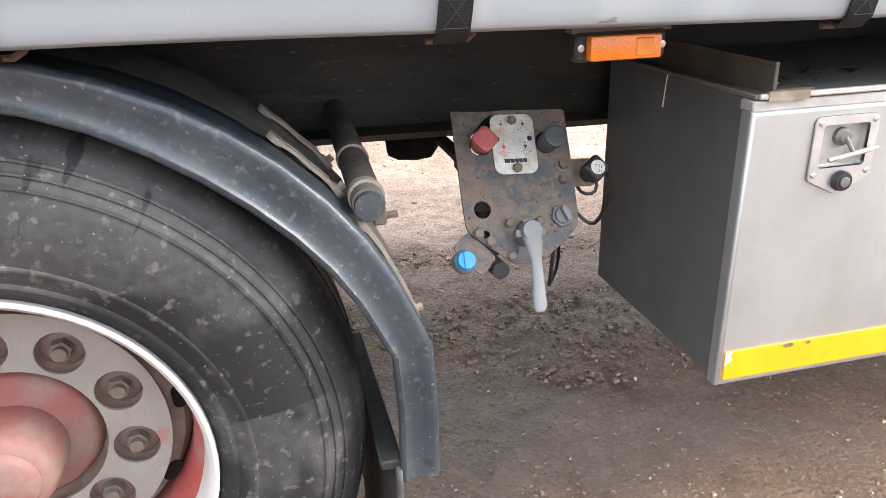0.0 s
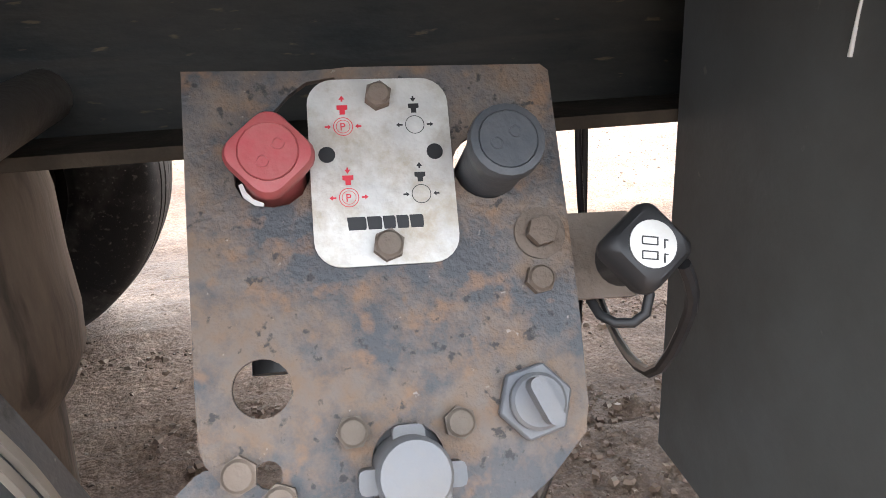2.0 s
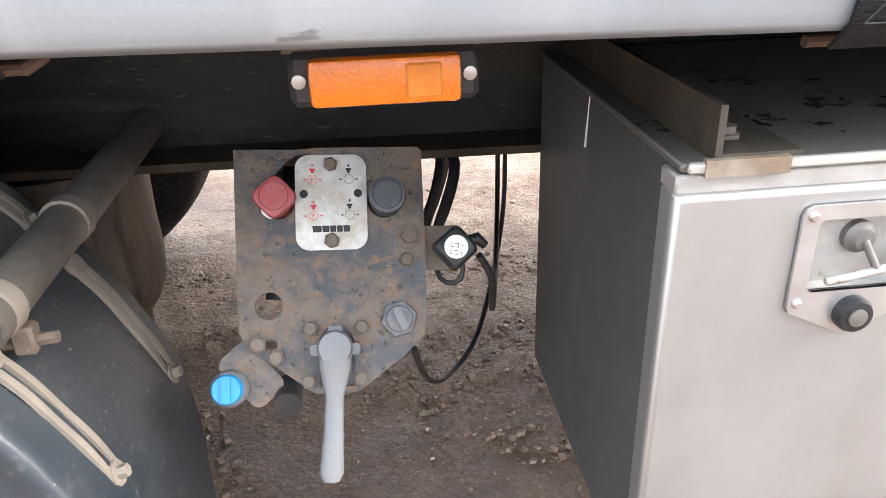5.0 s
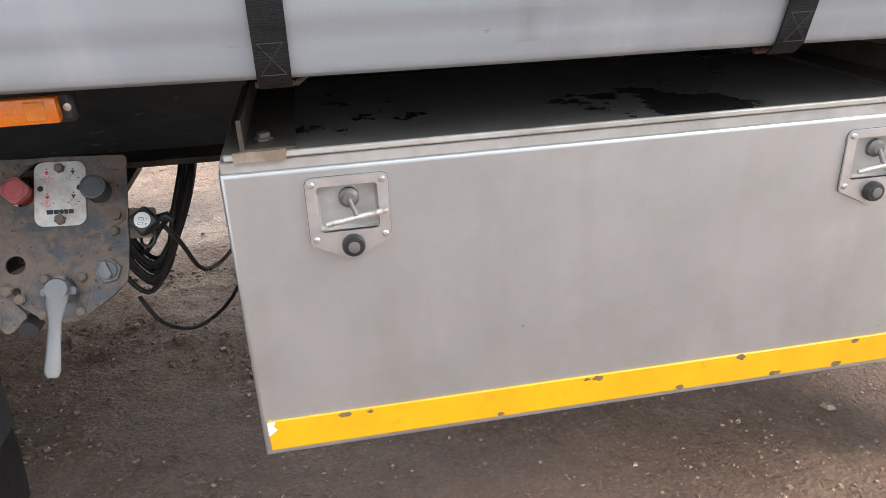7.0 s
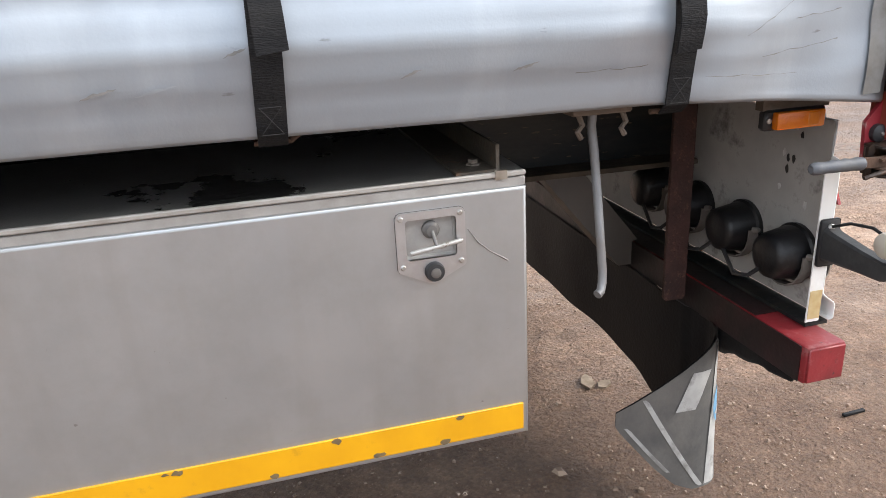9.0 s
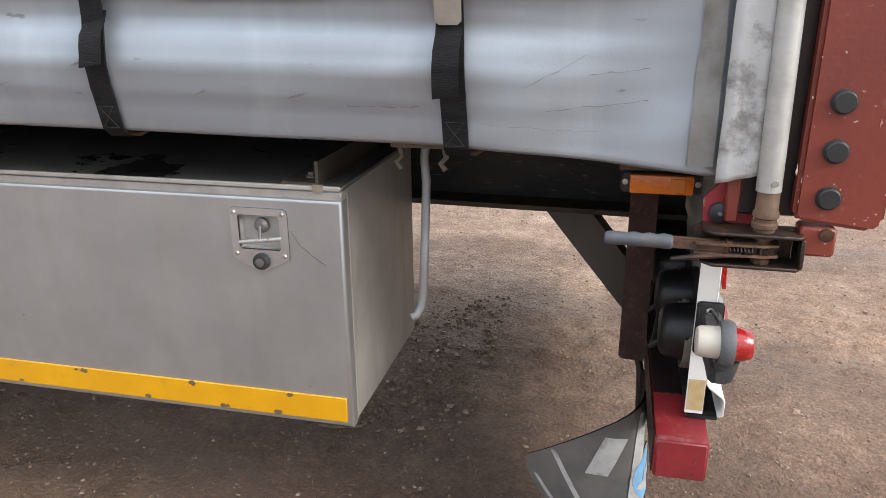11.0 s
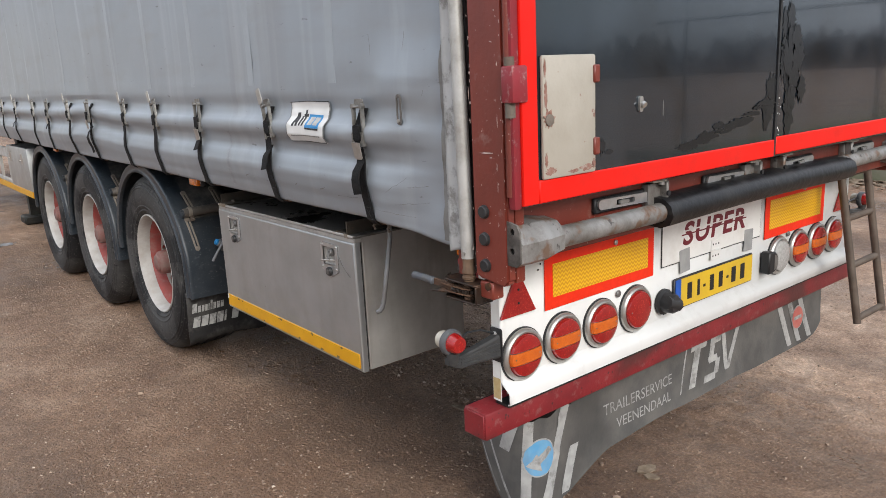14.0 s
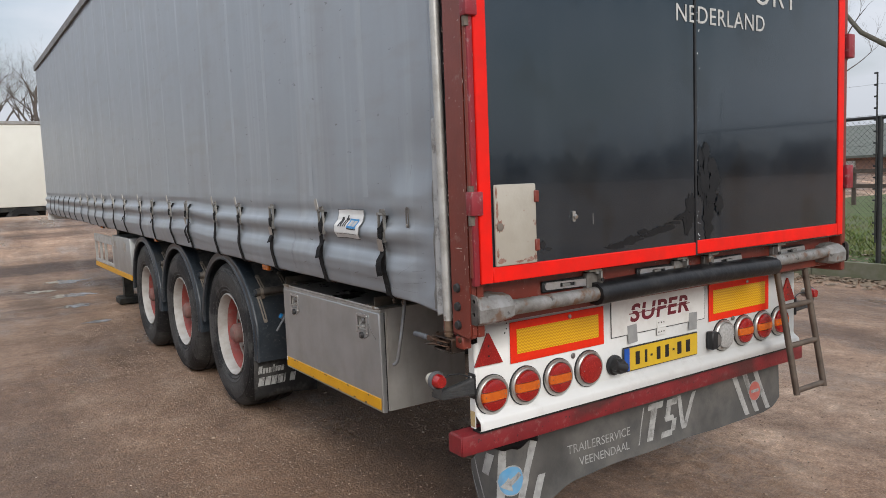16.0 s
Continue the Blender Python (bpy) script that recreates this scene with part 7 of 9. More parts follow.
def tail_lamp(y, z, kind):
    m = rear(0.0, y, z)
    ring = part("tail_lamp", lathe(bmesh.new(), [(0.079, 0.003), (0.079, 0.010), (0.077, 0.016), (0.071, 0.020), (0.066, 0.019), (0.0635, 0.010)], m, 40), M_CHROME, trailer, "round tail lamp in a chrome ring")
    part("lamp_gasket", lathe(bmesh.new(), [(0.082, 0.0), (0.082, 0.006), (0.078, 0.006)], m, 40), M_BLACK, ring)

    def dome():
        return lathe(bmesh.new(), [(0.0635, 0.010), (0.0635, 0.022), (0.060, 0.027), (0.050, 0.030), (0.030, 0.0325), (0.0, 0.033)], None, 40)

    if kind == "clear":
        b = dome()
        b.transform(m)
        part("lens", b, M_LENSCLR, ring, "clear ribbed lens")
    else:
        bands = [(None, None, M_LENSRED, "red lens")] if kind == "red" else [(0.020, None, M_LENSRED, "red lens"), (-0.018, 0.018, M_LENSORANGE, "orange lens band"), (None, -0.020, M_LENSRED, "red lens")]
        for lo, hi, mm, lab in bands:
            b = dome()
            if lo is not None:
                bmesh.ops.bisect_plane(b, geom=b.verts[:] + b.edges[:] + b.faces[:], plane_co=(0, lo, 0), plane_no=(0, -1, 0), clear_outer=True)
            if hi is not None:
                bmesh.ops.bisect_plane(b, geom=b.verts[:] + b.edges[:] + b.faces[:], plane_co=(0, hi, 0), plane_no=(0, 1, 0), clear_outer=True)
            b.transform(m)
            part("lens", b, mm, ring, lab)
    for s in (-1, 1):
        part("lens_screw", lathe(bmesh.new(), [(0.0028, 0.028), (0.0028, 0.0305), (0, 0.031)], m @ Matrix.Translation((s * 0.048, 0, 0)), 8), M_STEELDARK, ring)
    cup = lathe(bmesh.new(), [(0.062, -0.004), (0.063, -0.016), (0.058, -0.020), (0.050, -0.074), (0.046, -0.082), (0.034, -0.088), (0, -0.090)], m, 28)
    part("lamp_cup", cup, M_FENDER, ring, "black rubber lamp cup")
    b = bmesh.new()
    ribbon(b, [m @ Vector((0.063 * math.sin(a), -0.066 * math.cos(a), -0.034)) for a in (radians(q) for q in range(-100, 101, 20))], (0.024, 0, 0), 0.004)
    for q in (-1, 1):
        tube(b, [m @ Vector((q * 0.064, 0.012, -0.034)), m @ Vector((q * 0.078, 0.016, -0.030))], [0.007, 0.005], 8)
    part("cup_strap", b, M_BRACE_STRAP, ring, "dusty bent mounting strap")


for y, z, k in ((0.131, 0.712, "mix"), (0.303, 0.717, "mix"), (0.484, 0.718, "mix"), (0.664, 0.724, "red"), (1.619, 0.728, "clear"), (1.788, 0.729, "mix"), (1.955, 0.730, "mix"), (2.112, 0.734, "mix")):
    tail_lamp(y, z, k)
bm = bmesh.new()
for k in range(3):
    y = 0.13 + 0.175 * k
    tube(bm, [(-0.07, y, 0.70), (-0.10, y + 0.03, 0.66), (-0.09, y + 0.09, 0.64), (-0.075, y + 0.17, 0.69)], 0.005, 6)
part("lamp_wire", bm, M_BLACK, board)

for y0, y1, z0, z1 in ((0.230, 0.763, 0.818, 0.988), (1.503, 2.012, 0.812, 1.000)):
    rf = part("reflector_plate", box(0.003, 0.0055, y0, y1, z0, z1, 0.001), M_REFRED, trailer, "long vehicle plate, yellow with a red border")
    part("reflector_centre", box(0.005, 0.0068, y0 + 0.034, y1 - 0.034, z0 + 0.036, z1 - 0.032), M_REFYEL, rf, "yellow honeycomb reflector")
    part("plate_screw", lathe(bmesh.new(), [(0.009, 0.003), (0.009, 0.010), (0.004, 0.013), (0, 0.013)], rear(0, (y0 + y1) / 2 + 0.06, z1 - 0.018), 10), M_CHROME, rf)
for yc in (0.117, 2.185):
    bm = slab(bmesh.new(), [(-0.070, 0.0), (0.070, 0.0), (0.004, 0.126), (-0.004, 0.126)], 0.007, rear(0.003, yc, 0.836))
    tri = part("triangle_reflector", bm, M_LENSRED, trailer, "red triangular reflector")
    for dz in (0.035, 0.075):
        part("reflector_screw", lathe(bmesh.new(), [(0.004, 0.010), (0.003, 0.0125), (0, 0.0125)], rear(0, yc, 0.836 + dz), 8), M_INK, tri)

# number plate: writing reduced to bars
plate_h = part("number_plate", box(0.003, 0.012, 0.878, 1.405, 0.664, 0.780, 0.004), M_BLACK, trailer, "yellow number plate with a blue band, characters as bars")
part("plate_face", box(0.011, 0.0145, 0.916, 1.399, 0.670, 0.774), M_PLATE, plate_h, "yellow plate face")
part("plate_band", box(0.011, 0.0145, 0.884, 0.9158, 0.670, 0.774), M_BLUE, plate_h, "blue band")
for k, (y, w) in enumerate(((0.945, 0.048), (1.008, 0.036), (1.090, 0.046), (1.150, 0.046), (1.238, 0.050), (1.302, 0.050))):
    part("plate_bar", box(0.0143, 0.0155, y + 0.010, y + w - 0.010, 0.692, 0.752), M_INK, plate_h)
for y in (1.0565, 1.213):
    part("plate_bar", box(0.0143, 0.0155, y, y + 0.014, 0.716, 0.726), M_INK, plate_h)

# lid with the word SUPER, taped shut
lid = part("board_lid", box(0.003, 0.0065, 0.812, 1.466, 0.836, 0.999, 0.002), M_WHITE, board, "white lid with dark red lettering")
bm = bmesh.new()
for y0, y1, z0, z1 in ((0.809, 0.812, 0.836, 1.0), (1.466, 1.469, 0.836, 1.0), (0.809, 1.469, 0.833, 0.836)):
    quadbox(bm, 0.003, 0.0045, y0, y1, z0, z1)
part("lid_gap", bm, M_INK, board)
M_SUPER = mat("dark red vinyl", (0.16, 0.010, 0.022), (0.14, 0.010, 0.02), 30, 0.45, bump=0.03)
sb = letters("SUPER", 0.112, rear(0.0066, 0.930, 0.893), 0.0007, 1.12, 0.15, 0.0030)
ys = [v.co.y for v in sb.verts]
k = 0.415 / (max(ys) - min(ys))
for v in sb.verts:
    v.co.y = 0.932 + (v.co.y - min(ys)) * k
part("lid_lettering", sb, M_SUPER, board, "dark red word")
for z in (0.927, 0.940):
    part("lettering_stripe", box(0.0064, 0.0078, 0.925, 1.352, z, z + 0.0045), M_WHITE if z > 0.93 else M_SUPER, board)
M_TAPE = mat("grey duct tape", (0.30, 0.31, 0.31), (0.36, 0.37, 0.37), 20, 0.45, 0.2, bump=0.2)
for y, a in ((0.915, 4), (1.345, -3)):
    part("duct_tape", slab(bmesh.new(), rounded(0.062, 0.085, 0.003, 2), 0.001, rear(0.0068, y + 0.03, 0.836) @ Matrix.Rotation(radians(a), 4, "Z")), M_TAPE, board, "grey duct tape patch")
bm = slab(bmesh.new(), rounded(0.062, 0.072, 0.004, 2), 0.002, rear(0.0068, 1.142, 0.840))
tube(bm, [(0.0095, 1.113, 0.840), (0.0095, 1.171, 0.840)], 0.004, 8)
part("lid_hinge", bm, M_WHITE, board)
for dy in (-0.018, 0.0, 0.018):
    for dz in (-0.022, 0.022):
        part("hinge_screw", lathe(bmesh.new(), [(0.004, 0.0022), (0, 0.0032)], rear(0.0068, 1.142 + dy, 0.840 + dz), 8), M_INK, board)
bm = bmesh.new()
for y, z in ((0.105, 0.975), (0.215, 0.988), (0.215, 0.966), (0.205, 0.95), (0.30, 0.625), (0.55, 0.625), (1.45, 0.625), (1.9, 0.625)):
    lathe(bm, [(0.0035, 0.0034), (0, 0.0036)], rear(0, y, z), 8)
part("board_hole", bm, M_INK, board)
for y, z in ((0.575, 0.795), (1.70, 0.805)):
    part("board_bolt", lathe(bmesh.new(), [(0.012, 0.003), (0.012, 0.006), (0.008, 0.010), (0, 0.011)], rear(0, y, z), 12), M_STEELDARK, board)

# plate lamps
bm = lathe(bmesh.new(), [(0.046, 0.003), (0.046, 0.014), (0.036, 0.018), (0.034, 0.050), (0.026, 0.060), (0, 0.062)], rear(0, 0.822, 0.712), 18)
tube(bm, [(0.04, 0.79, 0.722), (0.045, 0.85, 0.702)], 0.024, 12)
part("plate_lamp", bm, M_BLACK, trailer, "black rubber plate lamp")
bm = slab(bmesh.new(), [(-0.038, -0.045), (0.0, -0.045), (0.022, -0.036), (0.036, -0.014), (0.036, 0.014), (0.022, 0.036), (0.0, 0.045), (-0.038, 0.045)], 0.040, rear(0.003, 1.520, 0.722))
bmesh.ops.bevel(bm, geom=bm.edges[:], offset=0.005, segments=1, affect="EDGES")
pl = part("plate_lamp", bm, M_BLACK, trailer, "black half-round plate lamp")
part("lamp_glass", slab(bmesh.new(), [(0.0, -0.032), (0.016, -0.026), (0.026, -0.010), (0.026, 0.010), (0.016, 0.026), (0.0, 0.032)], 0.002, rear(0.043, 1.520, 0.722)), M_STEELDARK, pl)

# ---- underrun beam and what hangs from it ----
bm = box(-0.088, 0.006, -0.022, 2.342, 0.487, 0.570, 0.007, 2)
beam = part("underrun_beam", bm, M_BEAMRED, trailer, "worn red square underrun beam")
part("beam_end", box(-0.084, 0.002, -0.026, -0.0215, 0.491, 0.566, 0.002), M_BEAMRED, beam)
part("beam_grime", box(-0.0905, -0.0885, -0.008, 2.30, 0.489, 0.568), M_GRIMESHADE, beam, "grimy inner face of the beam")
part("beam_grime", box(-0.086, -0.012, 0.14, 2.30, 0.5705, 0.5715), M_GRIMESHADE, beam)
bm = bmesh.new()
slab(bm, [(-0.152, 0.516), (-0.146, 0.508), (-0.100, 0.506), (-0.093, 0.513), (-0.093, 1.06), (-0.152, 1.06)], 0.010, side(0, 0.405, 0))
M_HANGER = mat("rust-pitted dark red paint", (0.040, 0.016, 0.013), (0.062, 0.025, 0.020), 30, 0.7, bump=0.5, bscale=150, dirt=(0.022, 0.016, 0.013), damt=0.7, dscale=14)
soil_sheen(M_HANGER, (0.13, 0.06, 0.04), 110, 0.6, 0.60, 0.70)
part("beam_hanger", bm, M_HANGER, trailer, "dark rusty red hanger")
bm = bmesh.new()
slab(bm, [(-0.152, 0.508), (-0.093, 0.506), (-0.093, 1.06), (-0.152, 1.06)], 0.010, side(0, 1.80, 0))
part("beam_hanger", bm, M_HANGER, trailer)
M_BRACE = mat("grey brown brace paint", (0.105, 0.095, 0.085), (0.14, 0.125, 0.11), 10, 0.6, bump=0.2, dirt=(0.05, 0.04, 0.035), damt=0.5)
bm = bmesh.new()
slab(bm, [(-0.42, 0.855), (-0.30, 0.855), (-0.075, 0.575), (-0.088, 0.50), (-0.13, 0.50)], 0.09, side(0, 0.76, 0))
part("beam_brace", bm, M_BRACE, trailer, "grey-brown diagonal brace")

# rubber skirt below the beam; its near end curls forwards
PLAN = [(0.264, -0.345), (0.246, -0.300), (0.233, -0.250), (0.225, -0.200), (0.223, -0.150), (0.229, -0.116), (0.248, -0.092), (0.300, -0.082), (0.38, -0.088)]


def plan_at(s):
    """Plan position and outward normal at run s, which equals y from 0.38 m on and counts backwards round the curl."""
    if s >= 0.38:
        w = 0.012 * fn(s * 3, 1.1)
        return Vector((-0.090 + w, s, 0)), Vector((1, 0, 0))
    left = 0.38 - s
    for (y1, x1), (y0, x0) in zip(PLAN[::-1], PLAN[-2::-1]):
        d = math.hypot(y1 - y0, x1 - x0)
        if left <= d or (y0, x0) == PLAN[0]:
            f = min(left / d, 1.0)
            t = Vector((x0 - x1, y0 - y1, 0)).normalized()
            return Vector((x1 + (x0 - x1) * f, y1 + (y0 - y1) * f, 0)), Vector((-t.y, t.x, 0))
        left -= d


def skirt_low(s):
    stops = ((-0.03, 0.275), (0.02, 0.215), (0.07, 0.150), (0.12, 0.092), (0.165, 0.066), (0.22, 0.064), (0.30, 0.085), (0.42, 0.112), (0.52, 0.152), (0.62, 0.188), (0.80, 0.205), (1.5, 0.205), (2.1, 0.20), (2.2, 0.215), (2.26, 0.26))
    for (a, za), (b, zb) in zip(stops, stops[1:]):
        if s <= b:
            return za + (zb - za) * (s - a) / (b - a) + 0.008 * fn(s * 5, 2.2)
    return stops[-1][1]


def skirt_top(s):
    return 0.492 if s > 0.26 else 0.492 - 0.19 * min(1, (0.26 - s) / 0.28)


def on_skirt(s, z, out):
    p, nrm = plan_at(s)
    sway = 0.035 * ((0.49 - z) / 0.35) ** 2 * (1 if s > 0.25 else max(0, s / 0.25))
    return p + nrm * out + Vector((sway * 0.5, 0, z))


runs = list(np.linspace(-0.022, 0.6, 44)) + list(np.linspace(0.64, 2.26, 42))
bm = bmesh.new()
rows = [[bm.verts.new(on_skirt(s, skirt_low(s) + (skirt_top(s) - skirt_low(s)) * f, 0)) for f in (0, 0.1, 0.25, 0.4, 0.55, 0.7, 0.85, 1)] for s in runs]
bridge(bm, rows, close=False)
skirt = part("rubber_skirt", bm, M_SKIRT, trailer, "grey rubber skirt with worn white and blue print", sharp=180)
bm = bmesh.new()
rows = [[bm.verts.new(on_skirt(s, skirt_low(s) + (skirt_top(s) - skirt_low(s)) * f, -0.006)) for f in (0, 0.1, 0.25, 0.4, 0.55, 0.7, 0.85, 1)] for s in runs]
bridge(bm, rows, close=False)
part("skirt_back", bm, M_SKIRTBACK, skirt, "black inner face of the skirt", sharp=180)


# ragged strip of the same rubber, left hanging under the beam's near end
bm = bmesh.new()
rws = []
for k in range(26):
    y = 0.015 + 0.42 * k / 25
    low = 0.486 - (0.012 + 0.050 * min(1.0, k / 16)) * (0.95 + 0.5 * fn(y * 14, 3.1))
    rws.append([bm.verts.new((-0.084 + 0.004 * fn(y * 30, f * 2), y, 0.488 + (low - 0.488) * f)) for f in (0, 0.35, 0.7, 1)])
bridge(bm, rws, close=False)
strip = part("rubber_strip", bm, M_SKIRTBACK, trailer, "ragged black rubber strip under the beam", sharp=60)
strip.modifiers.new("thickness", "SOLIDIFY").thickness = 0.006


def print_on(pts, material, out=0.0018, name="skirt_print", label=""):
    """A convex outline in run and height, laid on the skirt in fine strips."""
    b = bmesh.new()
    s0, s1 = min(p[0] for p in pts), max(p[0] for p in pts)
    n = max(3, int((s1 - s0) / 0.008))
    rws = []
    for i in range(n + 1):
        s = s0 + (s1 - s0) * (0.001 + 0.998 * i / n)
        zz = []
        for (a, za), (c, zc) in zip(pts, pts[1:] + pts[:1]):
            if (a - s) * (c - s) <= 0 and a != c:
                zz.append(za + (zc - za) * (s - a) / (c - a))
        lo, hi = max(min(zz), skirt_low(s) + 0.004), min(max(zz), skirt_top(s) - 0.004)
        hi = max(hi, lo + 0.0005)
        rws.append([b.verts.new(on_skirt(s, lo + (hi - lo) * f, out)) for f in (0, 0.33, 0.67, 1)])
    bridge(b, rws, close=False)
    return part(name, b, material, skirt, label, sharp=180)


def ell(cs, cz, r, n=26):
    return [(cs + r * math.cos(2 * math.pi * k / n), cz + r * math.sin(2 * math.pi * k / n)) for k in range(n)]


def stripe(s0, z0, z1, w, lean):
    return [(s0, z0), (s0 + w, z0), (s0 + w + lean * (z1 - z0), z1), (s0 + lean * (z1 - z0), z1)]


for s0, z0, z1, w, lean in ((0.100, 0.13, 0.262, 0.011, -0.75), (0.178, 0.075, 0.34, 0.013, -0.52), (0.196, 0.075, 0.46, 0.034, 0.10), (0.262, 0.10, 0.46, 0.045, 0.42), (0.372, 0.12, 0.27, 0.045, 0.42)):
    print_on(stripe(s0, z0, z1, w, lean), M_SKIRTPRINT)
print_on(stripe(0.120, 0.30, 0.40, 0.050, 0.40), M_SKIRTPRINT, 0.0024)
print_on(ell(0.282, 0.288, 0.066), M_SKIRTPRINT, 0.0030)
print_on(ell(0.282, 0.288, 0.061), M_PRINTBLUE, 0.0042, label="pale blue disc")
print_on([(0.230, 0.268), (0.272, 0.312), (0.284, 0.242)], M_SKIRTPRINT, 0.0054, label="white arrow head")
print_on([(0.264, 0.290), (0.320, 0.322), (0.332, 0.301), (0.274, 0.265)], M_SKIRTPRINT, 0.0054, label="white arrow shaft")
for s0 in (1.93, 2.02, 2.12):
    print_on(stripe(s0, 0.22, 0.45, 0.04, -0.45), M_SKIRTPRINT)
print_on(ell(2.025, 0.338, 0.058), M_SKIRTPRINT, 0.0030)
print_on(ell(2.025, 0.338, 0.052), mat("faded red print", (0.45, 0.11, 0.09), (0.5, 0.16, 0.13), 25, 0.6, bump=0.1), 0.0042, label="faded red disc")
print_on([(1.99, 0.330), (2.06, 0.330), (2.06, 0.347), (1.99, 0.347)], M_SKIRTPRINT, 0.0054)
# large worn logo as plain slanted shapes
print_on(stripe(1.135, 0.255, 0.435, 0.042, 0.28), M_SKIRTPRINT)
print_on(stripe(1.150, 0.405, 0.437, 0.105, 0.28), M_SKIRTPRINT, 0.0024)
for s0, z0, z1, w, le in ((1.285, 0.400, 0.432, 0.085, 0.2), (1.270, 0.335, 0.402, 0.036, 0.28), (1.275, 0.325, 0.352, 0.070, -0.3), (1.310, 0.270, 0.330, 0.036, 0.28), (1.235, 0.250, 0.280, 0.085, 0.2), (1.395, 0.262, 0.436, 0.030, -0.12), (1.405, 0.262, 0.436, 0.030, 0.50)):
    print_on(stripe(s0, z0, z1, w, le), M_SKIRTPRINT, 0.0018 + 0.0004 * z0)
print_on(stripe(1.075, 0.25, 0.43, 0.008, 0.25), M_SKIRTPRINT)
for txt, s0, z0, size in (("TRAILERSERVICE", 0.612, 0.318, 0.058), ("VEENENDAAL", 0.68, 0.252, 0.055)):
    tb = letters(txt, size, Matrix(), 0.0, 1.0)
    for v in tb.verts:
        v.co = on_skirt(s0 + v.co.x * 0.965, z0 + v.co.y, 0.0022)
    part("skirt_lettering", tb, M_SKIRTPRINT, skirt, "worn white lettering")


# ---- rear marker lamps on rubber arms ----
M_ARM = mat("dusty black rubber arm", (0.026, 0.027, 0.028), (0.044, 0.045, 0.046), 14, 0.55, spec=0.3, bump=0.2, dirt=(0.095, 0.092, 0.088), damt=0.5, dscale=16)


def arm_lamp(y, s, z):
    t = thing("marker_lamp", (-0.02, y, z), "white and red marker lamp on a black rubber arm", "lamp", "rear marker lamps")
    y1 = y - s * 0.172
    b = bmesh.new()
    quadbox(b, -0.034, 0.012, min(y - s * 0.008, y), max(y - s * 0.008, y), z - 0.055, z + 0.045, 0.006, 2)
    part("arm_plate", b, M_BLACK, t)
    b = bmesh.new()
    rings = []
    for f, zc, hh, th in ((0.0, -0.006, 0.036, 0.018), (0.12, -0.008, 0.031, 0.016), (0.55, -0.012, 0.023, 0.014), (0.88, -0.014, 0.019, 0.015), (1.0, -0.010, 0.016, 0.014), (1.14, -0.004, 0.010, 0.009)):
        yy = y - s * (0.006 + f * 0.160)
        rings.append([b.verts.new((-0.010 + px * th, yy, z + zc + pz * hh)) for px, pz in ((-1, -0.8), (-0.7, -1), (0.7, -1), (1, -0.8), (1, 0.8), (0.7, 1), (-0.7, 1), (-1, 0.8))])
    bridge(b, rings)
    b.faces.new(rings[0][::-1])
    b.faces.new(rings[-1])
    bmesh.ops.recalc_face_normals(b, faces=b.faces)
    arm = part("rubber_arm", b, M_ARM, t, "dusty black rubber arm", sharp=30)
    for k in range(3):
        zz = z - 0.030 + 0.018 * k
        part("arm_rib", tube(bmesh.new(), [(0.007, y - s * 0.010, zz), (0.004, y - s * 0.150, z - 0.020 + 0.008 * k)], 0.0028, 6), M_ARM, arm)
    part("lamp_neck", tube(bmesh.new(), [(-0.006, y1, z - 0.012), (-0.002, y1, z + 0.022)], [0.015, 0.018], 14), M_ARM, t)
    part("lamp_cable", tube(bmesh.new(), [(-0.012, y - s * 0.010, z + 0.030), (-0.016, y - s * 0.060, z + 0.052), (-0.014, y - s * 0.110, z + 0.058), (-0.008, y1 + s * 0.030, z + 0.046)], 0.0032, 8), M_BLACK, t)
    zl = z + 0.048
    mx = Matrix.Translation((-0.008, y1, zl)) @ Matrix.Rotation(math.pi / 2, 4, "Y") @ Matrix.Diagonal((0.88, 0.88, 0.80, 1))
    part("lamp_collar", lathe(bmesh.new(), [(0.026, -0.013), (0.038, -0.013), (0.041, -0.007), (0.041, 0.007), (0.038, 0.013), (0.026, 0.013)], mx, 28), M_GRIP, t, "grey rubber collar")
    part("white_lens", lathe(bmesh.new(), [(0.029, -0.012), (0.0275, -0.046), (0.0255, -0.053), (0.022, -0.055), (0, -0.056)], mx, 26), M_LENSWHT, t, "milky white front lens")
    part("red_lens", lathe(bmesh.new(), [(0.032, 0.012), (0.030, 0.026), (0.0255, 0.044), (0.0235, 0.0465), (0, 0.047)], mx, 26), M_LENSRED, t, "red rear lens")
    for dz in (-0.035, 0.028):
        part("arm_screw", lathe(bmesh.new(), [(0.008, 0), (0.008, 0.003), (0.005, 0.006), (0, 0.006)], side(-0.012, y - 0.008 if s > 0 else y, z + dz), 8), M_CHROME, t)


arm_lamp(0.050, 1, 0.765)
arm_lamp(2.264, -1, 0.80)

# ---- ratchet below the tension pole ----
M_RATCHET = mat("dark oily rust", (0.020, 0.014, 0.011), (0.036, 0.022, 0.015), 24, 0.42, 0.3, bump=0.35, dirt=(0.13, 0.060, 0.028), damt=0.75, dscale=16, lo=0.50, hi=0.66)
M_LEVER = mat("flaking brown rust", (0.085, 0.042, 0.023), (0.14, 0.075, 0.042), 26, 0.7, 0.1, bump=0.5, bscale=160, dirt=(0.04, 0.025, 0.018), damt=0.7, dscale=22, lo=0.48)
rat = thing("curtain_ratchet", (0.0, -0.08, 0.95), "rusty curtain ratchet with a grey grip, below the pole", "ratchet")
plate_out = [(-0.056, -0.050), (-0.056, -0.092), (-0.040, -0.108), (0.078, -0.110), (0.086, -0.100), (0.086, -0.050)]
